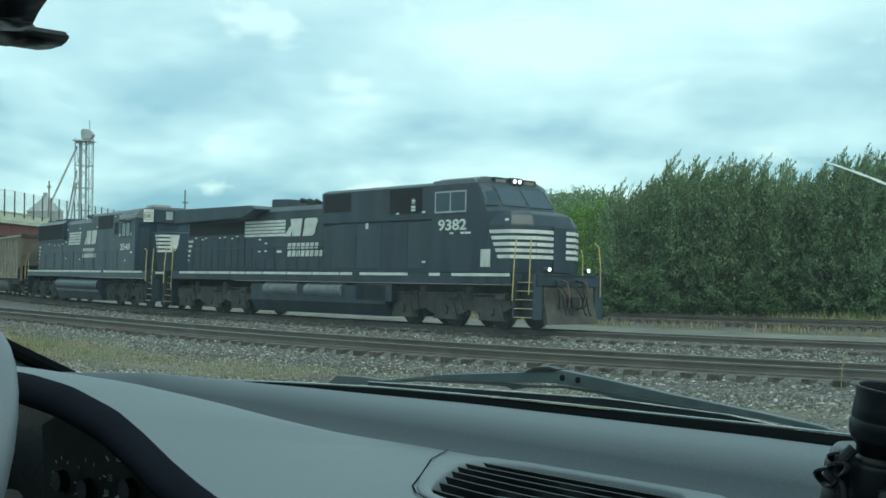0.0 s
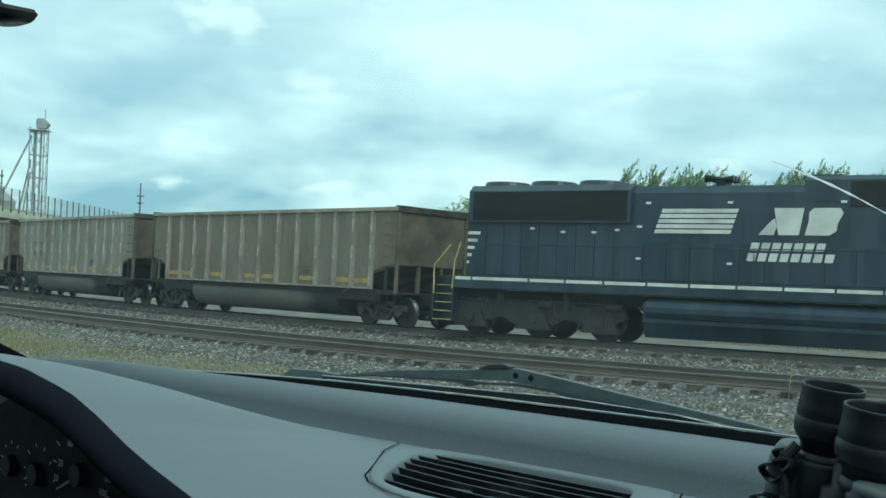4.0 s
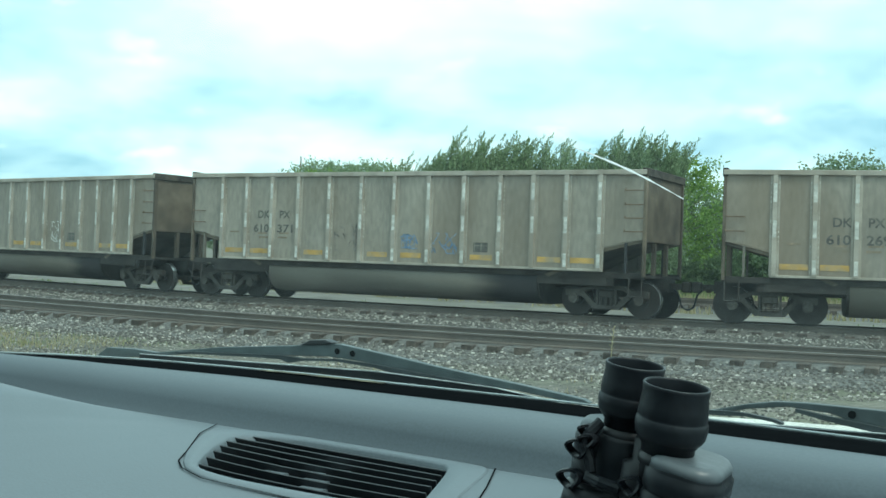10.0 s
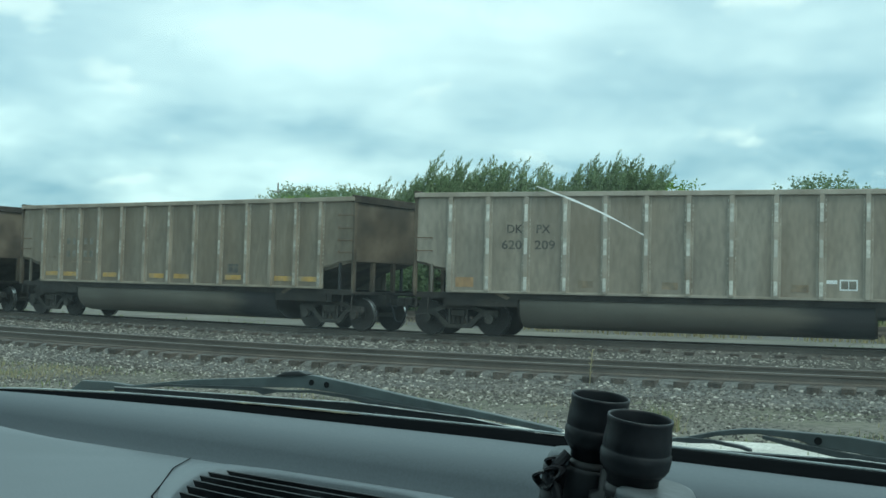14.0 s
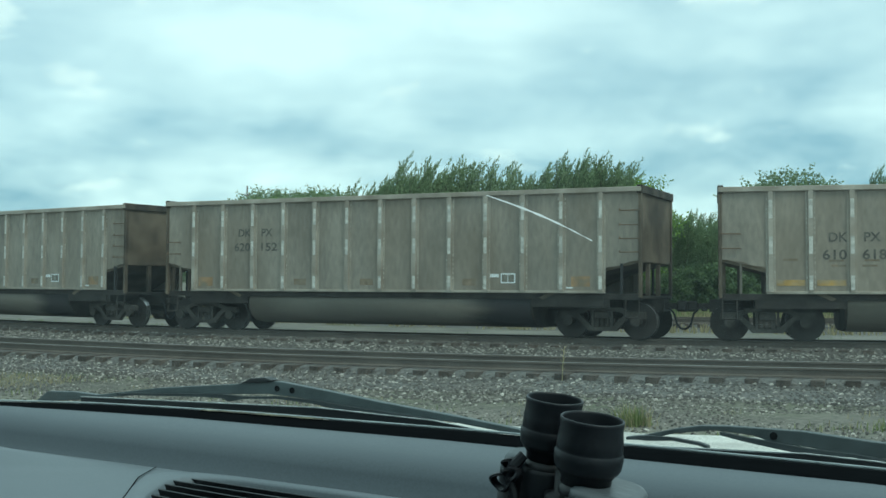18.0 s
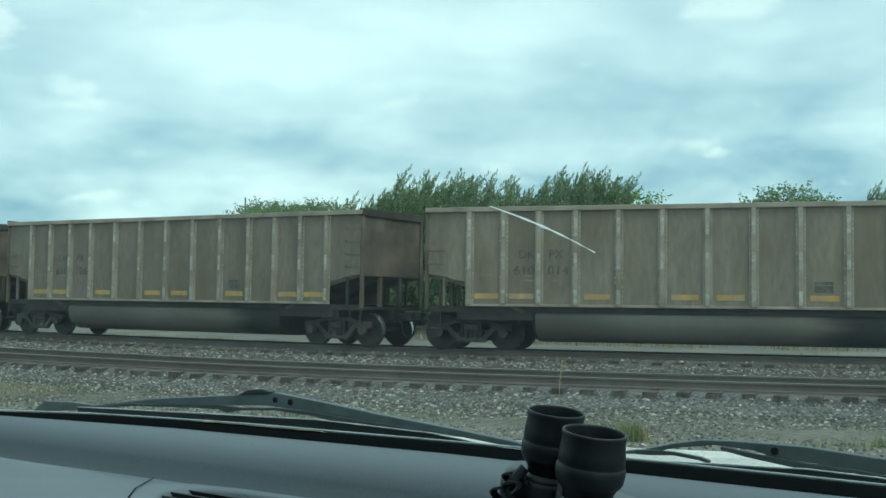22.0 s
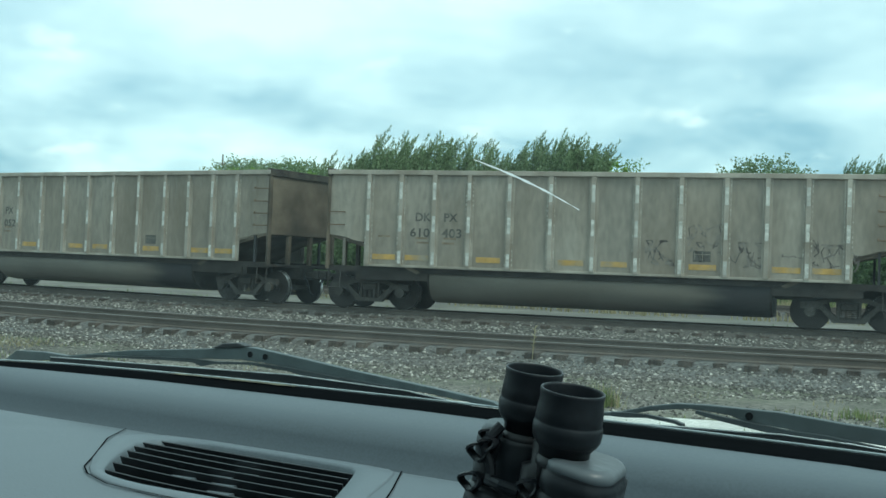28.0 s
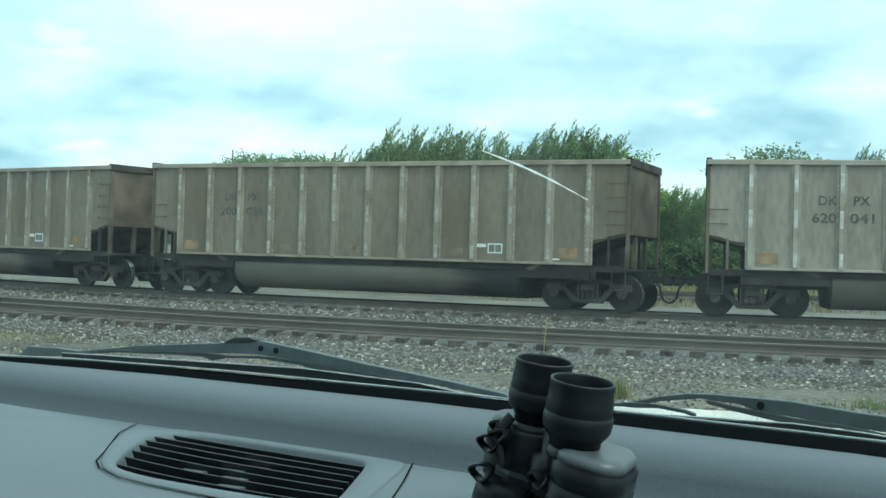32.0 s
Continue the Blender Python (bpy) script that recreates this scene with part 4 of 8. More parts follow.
def utility_pole(x, y, top, arms, label):
    p = thing("utility_pole", label, "utility pole", m=pose(x, y, -0.4, 0, 0, 20))
    bm = bmesh.new()
    rod(bm, (0, 0, 0), (0, 0, top + 0.4), 0.17, 8, 0.11)
    part("pole", bm, "wood", p)
    for z, w in arms:
        a = part("crossarm", boxm(-w, w, -0.07, 0.07, z - 0.08, z + 0.08), "wood", p)
        for i in (-0.9, -0.45, 0.45, 0.9):
            bm = bmesh.new()
            bmesh.ops.create_cone(bm, cap_ends=True, segments=6, radius1=0.07, radius2=0.04, depth=0.22, matrix=pose(i * w, 0, z + 0.19))
            part("insulator", bm, "galv", a)
    return p


utility_pole(-44.2, 198.4, 15.4, ((13.6, 0.55), (12.4, 0.5), (10.4, 0.55)), "tall weathered wooden utility pole with three crossarms")
utility_pole(10.7, 179.6, 14.9, ((13.8, 0.5), (12.8, 0.5)), "distant wooden utility pole with crossarms")
utility_pole(-62.9, 185.0, 15.8, ((15.2, 0.3),), "thin wooden pole beside the bridge")

# ---- lumps by the track ----
for x0, y0, r0 in ((0, 592, 0.17), (1, 596, 0.10)):
    c = thing("concrete_chunk", "broken pale concrete chunk lying beside the track", "rubble")
    bx, by, _a = track(-1.9 + x0 * 0.75, 3.1 + 0.2 * x0)
    c.matrix_basis = pose(bx, by, -0.44 + r0 * 0.5, 4, 6, 30 + 40 * x0)
    bm = boxm(-r0 * 1.6, r0 * 1.6, -r0, r0, -r0 * 0.6, r0 * 0.7, 0.04)
    for v in bm.verts:
        v.co += Vector((rng.uniform(-1, 1), rng.uniform(-1, 1), rng.uniform(-1, 1))) * 0.03
    part("chunk", bm, "road", c)
# a dead weed stalk on the ballast shoulder
stalk = thing("weed_stalk", "dry brown weed stalk standing in the ballast", "weed", m=pose(6.95, 20.3, -0.36))
bm = rods([(0, 0, 0), (0.01, 0, 0.3), (0.035, 0, 0.55), (0.05, 0.01, 0.7)], 0.008, 5)
for i in range(9):
    z = 0.25 + i * 0.05
    rod(bm, (0.01 + i * 0.004, 0, z), (0.01 + i * 0.004 + (-1) ** i * 0.05, 0.01, z + 0.06), 0.005, 4)
part("stem", bm, "straw", stalk)

# ---- the train ----


def disc(bm, x, y, z, r, w, n=20):
    """A wheel-like disc, its axle along y."""
    bmesh.ops.create_cone(bm, cap_ends=True, segments=n, radius1=r, radius2=r, depth=w, matrix=pose(x, y, z, 90, 0, 0))


def wheel_mesh(r):
    bm = bmesh.new()
    disc(bm, 0, 0, 0, r, 0.10, 24)
    disc(bm, 0, 0.06, 0, r + 0.025, 0.03, 24)
    disc(bm, 0, -0.045, 0, r * 0.42, 0.06, 14)
    disc(bm, 0, -0.09, 0, 0.10, 0.12, 10)
    return bm


WHEEL = part("wheel", wheel_mesh(0.457), "wheel")
BIGWHEEL = part("wheel", wheel_mesh(0.53), "wheel")
for _o, _r in ((WHEEL, 0.457), (BIGWHEEL, 0.53)):
    _o.data.materials.append(M["tread"])
    for _p in _o.data.polygons:
        _c = _p.center
        if abs(_p.normal.y) < 0.3 and math.hypot(_c.x, _c.z) > _r * 0.9:
            _p.material_index = 1
_bm = bmesh.new()
for a in range(28):
    a0, a1 = a / 28 * 6.2832, (a + 1) / 28 * 6.2832
    vs = [_bm.verts.new((rr * math.cos(t), -0.056, rr * math.sin(t))) for rr, t in ((0.40, a0), (0.452, a0), (0.452, a1), (0.40, a1))]
    _bm.faces.new(vs)
RIM = part("wheel_rim", _bm, "tread")


def freight_truck(parent, x, first=None):
    """Three-piece truck: two cast side frames, bolster, springs, four wheels."""
    if first:
        tr = share("truck", first, parent, pose(x, 0, 0))
    else:
        bm = bmesh.new()
        for sgn in (-1, 1):
            y0, y1 = sgn * 1.02 - 0.07, sgn * 1.02 + 0.07
            # arched casting with a spring window and two triangular openings
            for e in (-1, 1):
                for poly in ([(0.0, 0.70), (0.40, 0.70), (0.60, 0.62), (0.72, 0.70), (0.45, 0.80), (0.0, 0.80)],
                             [(0.60, 0.62), (0.66, 0.52), (1.12, 0.52), (1.12, 0.68), (0.72, 0.70)],
                             [(0.60, 0.62), (0.25, 0.30), (0.36, 0.20), (0.66, 0.52)],
                             [(0.0, 0.20), (0.36, 0.20), (0.25, 0.30), (0.0, 0.30)],
                             [(0.22, 0.302), (0.28, 0.332), (0.28, 0.698), (0.22, 0.698)]):
                    pts = [(e * px, pz) for px, pz in poly]
                    prism(bm, pts if e > 0 else pts[::-1], y0, y1)
            for c in (-0.14, 0.0, 0.14):
                for k in range(4):
                    bmesh.ops.create_cone(bm, cap_ends=True, segments=8, radius1=0.06, radius2=0.06, depth=0.034, matrix=pose(c, sgn * 1.06, 0.33 + k * 0.05))
            for c in (-0.89, 0.89):
                disc(bm, c, sgn * 1.10, 0.457, 0.13, 0.12, 12)
        box(bm, -0.20, 0.20, -1.12, 1.12, 0.51, 0.69, 0.02)
        box(bm, -0.95, -0.83, -0.7, 0.7, 0.40, 0.51)
        box(bm, 0.83, 0.95, -0.7, 0.7, 0.40, 0.51)
        tr = part("truck", bm, "truck_dust", parent, "grimy cast-steel bogie frame")
        tr.location.x = x
    for wx in (-0.89, 0.89):
        for wy, turn in ((-0.75, 0), (0.75, 180)):
            wh = share("wheel", WHEEL, tr, pose(wx, wy, 0.457, 0, 0, turn))
    return tr


SIDE_POSTS = 13
BAY = 14.64 / 14
# where the side posts stand along the car: even bays on one series, wide end bays and closer outer ones on the other
POSTS = {620: [-7.32 + BAY * (i + 1) for i in range(SIDE_POSTS)],
         610: [-6.10, -5.18, -4.24, -3.28, -2.19, -1.10, 0.0, 1.10, 2.19, 3.28, 4.24, 5.18, 6.10]}


def side_outline(top, x):
    """The side sheet: cut away over each truck by a hooked, sloping edge behind the end post."""
    right = [(x, 1.18), (x, 1.66), (x + 0.12, 1.80), (x + 0.45, 1.84), (x + 0.70, 1.93), (7.29, 1.99), (7.29, top - 0.1)]
    return [(-px, pz) for px, pz in right[::-1]] + right


def coal_gondola(series, label, sheet="gon", post="gon_post", strip="reflect"):
    """One coal gondola: ribbed tub body on two trucks; x forward, the rail top at z = 0."""
    top = 3.81 if series != 610 else 3.74
    posts = POSTS[series]
    g = thing("coal_gondola", label, "freight car", "cars of the coal train")
    for sgn in (-1, 1):
        part("side_panel", prismm(side_outline(top, posts[-1] - 0.02), sgn * 1.47 - 0.02, sgn * 1.47 + 0.02), sheet, g)
        bm = boxm(-7.32, 7.32, sgn * 1.50 - 0.075, sgn * 1.50 + 0.075, top - 0.125, top, 0.012)
        part("top_rail", bm, post, g)
        part("bottom_flange", boxm(-posts[-1] - 0.1, posts[-1] + 0.1, sgn * 1.50 - 0.045, sgn * 1.50 + 0.045, 1.150, 1.215, 0.008), post, g, "riveted flange along the foot of the side")
        # sill in the dark truck colour, painting the shade between flange and tub
        part("side_sill", boxm(-7.30, 7.30, sgn * 1.415 - 0.03, sgn * 1.415 + 0.03, 1.00, 1.152), "truck", g, "recessed side sill coloured dark as shade")
    p0 = None
    for sgn in (-1, 1):
        for x in posts:
            if p0 is None:
                # hat section: two flat flanges and a raised web
                bm = bmesh.new()
                prism(bm, [(-0.115, 0.0), (-0.115, -0.014), (-0.066, -0.018), (-0.056, -0.085), (0.056, -0.085), (0.066, -0.018), (0.115, -0.014), (0.115, 0.0)], 1.20, top - 0.12, axis="z")
                p0 = part("side_post", bm, post, g)
                p0.matrix_basis = pose(x, -1.488, 0)
            else:
                share("side_post", p0, g, pose(x, sgn * 1.488, 0, 0, 0, 0 if sgn < 0 else 180))
    # worn bright rivet heads in a row down each flange
    r1 = None
    for i, x in enumerate(posts):
        if i % 4 == 2 and series == 610:
            continue
        if r1 is None:
            r = random.Random(series)
            bm = bmesh.new()
            for ex in (-0.093, 0.093):
                z = 1.28
                while z < top - 0.2:
                    if r.random() < 0.78:
                        box(bm, ex - 0.011, ex + 0.011, -0.004, 0.004, z, z + r.uniform(0.05, 0.085))
                    z += 0.118
            r1 = part("rivet_row", bm, "rivets", g, "worn bright rivet row")
            r1.matrix_basis = pose(x, -1.506, 0)
        else:
            share("rivet_row", r1, g, pose(x, -1.506, 0), "worn bright rivet row")
    # worn white strips on the posts, three to a post
    r0 = None
    for i, x in enumerate(posts):
        for k, (z, h) in enumerate(((top - 0.55, 0.45), (top - 1.42, 0.42), (1.42, 0.34))):
            if k == 2 and (i * 7 + series) % 5 == 0:
                continue
            if r0 is None:
                r0 = part("reflective_strip", boxm(-0.043, 0.043, -0.004, 0.004, -0.5, 0.5), strip, g, "worn white reflective strip")
            m = pose(x, -1.575, z) @ Matrix.Diagonal((1, 1, h, 1))
            if i == 0 and k == 0:
                r0.matrix_basis = m
            else:
                share("reflective_strip", r0, g, m, "worn white reflective strip")
    for sgn in (-1, 1):
        # end sheet, end rail, slope sheet, posts, platform
        part("end_panel", boxm(sgn * 7.26 - 0.02, sgn * 7.26 + 0.02, -1.45, 1.45, 1.95, top - 0.1), "gon_soot", g, "sooty brown end sheet")
        part("end_rail", boxm(sgn * 7.27 - 0.07, sgn * 7.27 + 0.07, -1.56, 1.56, top - 0.16, top + 0.045, 0.012), "soot", g, "sooty end rail standing proud of the side rails")
        bm = bmesh.new()
        prism(bm, [(sgn * 7.26, 2.0), (sgn * 7.26, 1.93), (sgn * 6.2, 1.66), (sgn * 4.7, 0.98), (sgn * 4.6, 1.04), (sgn * 6.15, 1.74)], -1.45, 1.45)
        part("slope_sheet", bm, "gon_soot", g, "sooty sloping end floor")
        for yy in (-1.47, 1.47):
            part("corner_post", boxm(sgn * 7.28 - 0.04, sgn * 7.28 + 0.04, yy - 0.06, yy + 0.06, 1.05, top - 0.1, 0.008), "gon_soot", g)
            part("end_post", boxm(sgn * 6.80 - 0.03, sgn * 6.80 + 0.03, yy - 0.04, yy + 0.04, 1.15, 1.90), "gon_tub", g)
        part("end_post", boxm(sgn * 7.2 - 0.05, sgn * 7.2 + 0.05, -0.55, -0.43, 1.1, 2.0), "gon_soot", g)
        part("end_post", boxm(sgn * 7.2 - 0.05, sgn * 7.2 + 0.05, 0.43, 0.55, 1.1, 2.0), "gon_soot", g)
        part("end_platform", boxm(sgn * 6.9 - 0.42, sgn * 6.9 + 0.42, -1.44, 1.44, 1.03, 1.10), "truck", g)
        bm = bmesh.new()
        box(bm, min(sgn * 4.3, sgn * 7.55), max(sgn * 4.3, sgn * 7.55), -0.28, 0.28, 0.70, 1.02)
        box(bm, sgn * 6.17 - 0.3, sgn * 6.17 + 0.3, -1.40, 1.40, 0.80, 1.03)
        part("draft_sill", bm, "truck", g)
        bm = bmesh.new()
        box(bm, min(sgn * 7.5, sgn * 7.95), max(sgn * 7.5, sgn * 7.95), -0.08, 0.08, 0.76, 0.92)
        box(bm, min(sgn * 7.85, sgn * 8.10), max(sgn * 7.85, sgn * 8.10), -0.17, 0.13, 0.70, 0.98, 0.04)
        part("coupler", bm, "truck", g)
        if sgn > 0:
            # the coupled brake hoses hang between two cars in one loop
            pts = [(7.72, -0.36, 0.78), (7.84, -0.36, 0.66)] + [(8.09 - 0.2 * math.cos(t), -0.36, 0.50 - 0.23 * math.sin(t)) for t in np.linspace(0, math.pi, 11)] + [(8.34, -0.36, 0.66), (8.46, -0.36, 0.78)]
            part("brake_hose", rods(pts, 0.027, 8), "rubber", g, "drooping black brake hose")
        else:
            part("hose_valve", boxm(-7.74, -7.60, -0.42, -0.30, 0.72, 0.84, 0.02), "truck", g)
    bm = bmesh.new()
    prism(bm, [(-1.40, 1.04), (-1.43, 0.86), (-1.40, 0.66), (-1.28, 0.46), (-1.05, 0.31), (-0.6, 0.24), (0.6, 0.24), (1.05, 0.31), (1.28, 0.46), (1.40, 0.66), (1.43, 0.86), (1.40, 1.04)], -4.35, 4.35, axis="x")
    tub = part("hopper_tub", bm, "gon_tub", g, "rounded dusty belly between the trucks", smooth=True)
    for x in (-4.38, 4.38):
        bm = bmesh.new()
        prism(bm, [(-1.38, 1.03), (-1.41, 0.86), (-1.38, 0.67), (-1.265, 0.475), (-1.04, 0.325), (-0.6, 0.255), (0.6, 0.255), (1.04, 0.325), (1.265, 0.475), (1.38, 0.67), (1.41, 0.86), (1.38, 1.03)], x - 0.03, x + 0.03, axis="x")
        part("tub_end", bm, "truck", g)
    # dark boxes added to blacken the gap above each truck, near side only
    part("side_skirt", boxm(-6.3, -4.4, -1.43, -1.36, 0.80, 1.02), "truck", g)
    part("side_skirt", boxm(4.4, 6.3, -1.43, -1.36, 0.80, 1.02), "truck", g)
    g0 = None
    for sgn, zs in ((1, (2.18, 2.52, 2.86, 3.22)), (-1, (2.25, 2.60))):
        for z in zs:
            x0, x1 = (6.76, 7.25) if sgn > 0 else (-7.25, -6.80)
            bm = rods([(x0, -1.50, z + 0.05), (x0, -1.57, z), (x1, -1.57, z), (x1, -1.50, z + 0.0)], 0.014, 5)
            part("grab_iron", bm, "steelbar", g)
    bm = rods([(7.24, -1.45, 1.0), (7.24, -1.5, 0.55), (6.9, -1.5, 0.55), (6.9, -1.45, 1.0)], 0.02, 5)
    part("step_stirrup", bm, "truck", g)
    bm = rods([(-7.24, -1.45, 1.0), (-7.24, -1.5, 0.55), (-6.9, -1.5, 0.55), (-6.9, -1.45, 1.0)], 0.02, 5)
    part("step_stirrup", bm, "truck", g)
    if series == 610:
        y0 = None
        for i in (1, 2, 4, 6, 7, 9, 11, 12):
            x = (posts[i - 1] + posts[i]) / 2
            if y0 is None:
                y0 = part("yellow_mark", boxm(-0.33, 0.33, -0.003, 0.003, -0.07, 0.07), "yellow_mark", g, "faded yellow mark")
                y0.matrix_basis = pose(x, -1.494, 1.42)
            else:
                share("yellow_mark", y0, g, pose(x, -1.494, 1.42), "faded yellow mark")
        f = part("stencil_plate", boxm(2.50, 2.93, -1.496, -1.490, 1.56, 1.82), "stencil", g, "dark stencil block")
        for ix in (2.53, 2.73):
            part("stencil_inset", boxm(ix, ix + 0.012, -1.500, -1.4935, 1.58, 1.80), sheet, f)
        part("stencil_inset", boxm(2.52, 2.92, -1.500, -1.4935, 1.73, 1.742), sheet, f)
        for x, z in ((-5.65, 1.95), (-4.6, 1.92), (-3.8, 1.93), (-4.55, 1.80), (-3.85, 1.80)):
            part("faded_mark", boxm(x - 0.17, x + 0.17, -1.496, -1.490, z, z + 0.05), "rust_smudge", g, "faint line of unreadable stencil")
    else:
        f = part("stencil_plate", boxm(3.55, 3.96, -1.496, -1.490, 1.40, 1.66), "label_white", g, "white-framed stencil block")
        part("stencil_inset", boxm(3.585, 3.745, -1.500, -1.4935, 1.435, 1.625), "stencil_faded", f)
        part("stencil_inset", boxm(3.765, 3.925, -1.500, -1.4935, 1.435, 1.625), "stencil_faded", f)
        part("paint_patch", boxm(3.25, 3.50, -1.496, -1.490, 1.555, 1.645), "label_white", g, "white paint patch")
        part("paint_patch", boxm(-6.12, -5.62, -1.496, -1.490, 1.30, 1.56), "orange_mark", g, "faded orange patch")
        part("paint_patch", boxm(5.48, 5.98, -1.496, -1.490, 1.32, 1.58), "orange_mark", g, "faded orange patch")
        part("paint_patch", boxm(5.30, 5.52, -1.496, -1.490, 1.27, 1.31), "label_white", g, "small white label")
        for px in (-2.6, -0.45, 2.65):
            part("paint_patch", boxm(px - 0.2, px + 0.2, -1.496, -1.490, 1.34, 1.52), "rust_smudge", g, "faint rusty patch")
    t1 = freight_truck(g, -6.17)
    freight_truck(g, 6.17, t1)
    return g


CARS = []          # (thing, place behind the second locomotive)
BASE = {(610, False): coal_gondola(610, "weathered aluminium coal gondola with vertical posts and faded yellow marks"),
        (620, False): coal_gondola(620, "weathered aluminium coal gondola with vertical posts and worn white strips"),
        (610, True): coal_gondola(610, "brown-stained coal gondola with dusty posts and faded yellow marks", "gon_brown", "post_brown", "reflect_dull"),
        (620, True): coal_gondola(620, "brown-stained coal gondola with dusty posts and dull strips", "gon_brown", "post_brown", "reflect_dull")}
BROWN = {1, 7, 11, 12, 14, 18, 19, 20, 22}
# number in the train: series, lettering, paint of the lettering
CONSIST = {1: (610, "", ""), 2: (610, "610 251", "stencil"), 3: (610, "610 269", "stencil"), 4: (610, "610 371", "stencil"), 5: (610, "610 319", "stencil"), 6: (620, "620 209", "stencil"),
           7: (610, "", "stencil_faded"), 8: (610, "610 618", "stencil"), 9: (620, "620 152", "stencil"), 10: (620, "620 116", "stencil"), 11: (610, "610 014", "stencil"), 12: (610, "610 126", "stencil"),
           13: (610, "610 627", "stencil"), 14: (610, "", "stencil_faded"), 15: (610, "610 403", "stencil"), 16: (610, "610 052", "stencil"), 17: (620, "620 041", "stencil"), 18: (620, "200 035", "stencil"),
           19: (620, "", "stencil_faded"), 20: (620, "", ""), 21: (620, "", ""), 22: (610, "", "")}
made_base = set()
for n, (ser, text, paint) in CONSIST.items():
    key = (ser, n in BROWN)
    if key in made_base:
        car = copy_thing(BASE[key], pose(0, 0, 0))
    else:
        made_base.add(key)
        car = BASE[key]
    CARS.append((car, n))
# lettering and spray paint of their own
for car, n in CARS:
    ser, text, paint = CONSIST[n]
    x = POSTS[ser][2]
    zt = 2.40 if ser == 610 else 2.74
    if paint and not text:
        for z in (zt, zt - 0.42):
            for i in range(4):
                bx = x + (-0.68 + 0.3 * i if i < 2 else -0.12 + 0.3 * (i - 1))
                part("faded_mark", boxm(bx, bx + 0.17, -1.497, -1.492, z, z + 0.22), paint, car, "faded unreadable lettering block")
    if text:
        letters("reporting_mark", "DK", 0.225, paint, car, x - 0.33, -1.495, zt, bold=0.006)
        letters("reporting_mark", "PX", 0.225, paint, car, x + 0.44, -1.495, zt, bold=0.006)
        a, _, b = text.partition(" ")
        letters("car_number", a, 0.235, paint, car, x - 0.40, -1.495, zt - 0.42, bold=0.006, width=0.55)
        if b:
            letters("car_number", b, 0.235, paint, car, x + 0.50, -1.495, zt - 0.42, bold=0.006, width=0.55)


def scrawl(car, x, z, w, h, paint, seed):
    """A faded tangle of spray paint on a side panel."""
    r = random.Random(seed)
    bm = bmesh.new()
    for k in range(9):
        p = Vector((x + r.uniform(0, w), -1.496, z + r.uniform(0, h)))
        for i in range(5):
            q = Vector((min(max(p.x + r.uniform(-0.16, 0.2), x), x + w), -1.496, min(max(p.z + r.uniform(-0.26, 0.26), z), z + h)))
            d = (q - p)
            if d.length < 0.02:
                continue
            s = Vector((-d.z, 0, d.x)).normalized() * r.uniform(0.008, 0.018)
            bm.faces.new([bm.verts.new(v) for v in (p - s, q - s, q + s, p + s)])
            p = q
    part("spray_paint", bm, paint, car, "faded spray paint")


by_n = {n: c for c, n in CARS}
for x, z, w, h, p in ((-2.0, 1.5, 0.75, 0.75, "graffiti_dark"), (0.2, 1.6, 0.7, 0.4, "graffiti_blue"), (1.2, 1.5, 0.8, 0.55, "graffiti_blue")):
    scrawl(by_n[4], x, z, w, h, p, int(40 + 10 * x))
for x in (4.3, 5.3):
    scrawl(by_n[14], x, 1.62, 0.8, 0.25, "reflect", int(80 + x * 10))
for i, x in enumerate((1.2, 2.35, 3.3, 4.6, 5.5)):
    scrawl(by_n[15], x, 1.45 + 0.1 * (i % 2), 0.85, 0.95 if i == 1 else 0.6, "graffiti_dark", 60 + i)
scrawl(by_n[5], 1.05, 1.5, 0.9, 0.7, "reflect", 70)
part("rust_spot", prismm([(2.75, 3.05), (2.85, 3.05), (2.87, 3.3), (2.8, 3.42), (2.74, 3.28)], -1.497, -1.492), "stencil", by_n[13], "dark scorched spot")
tagged(by_n[4], "weathered aluminium coal gondola with faded blue spray paint")
tagged(by_n[15], "weathered aluminium coal gondola with dark spray paint on its side")

# ---- locomotives ----


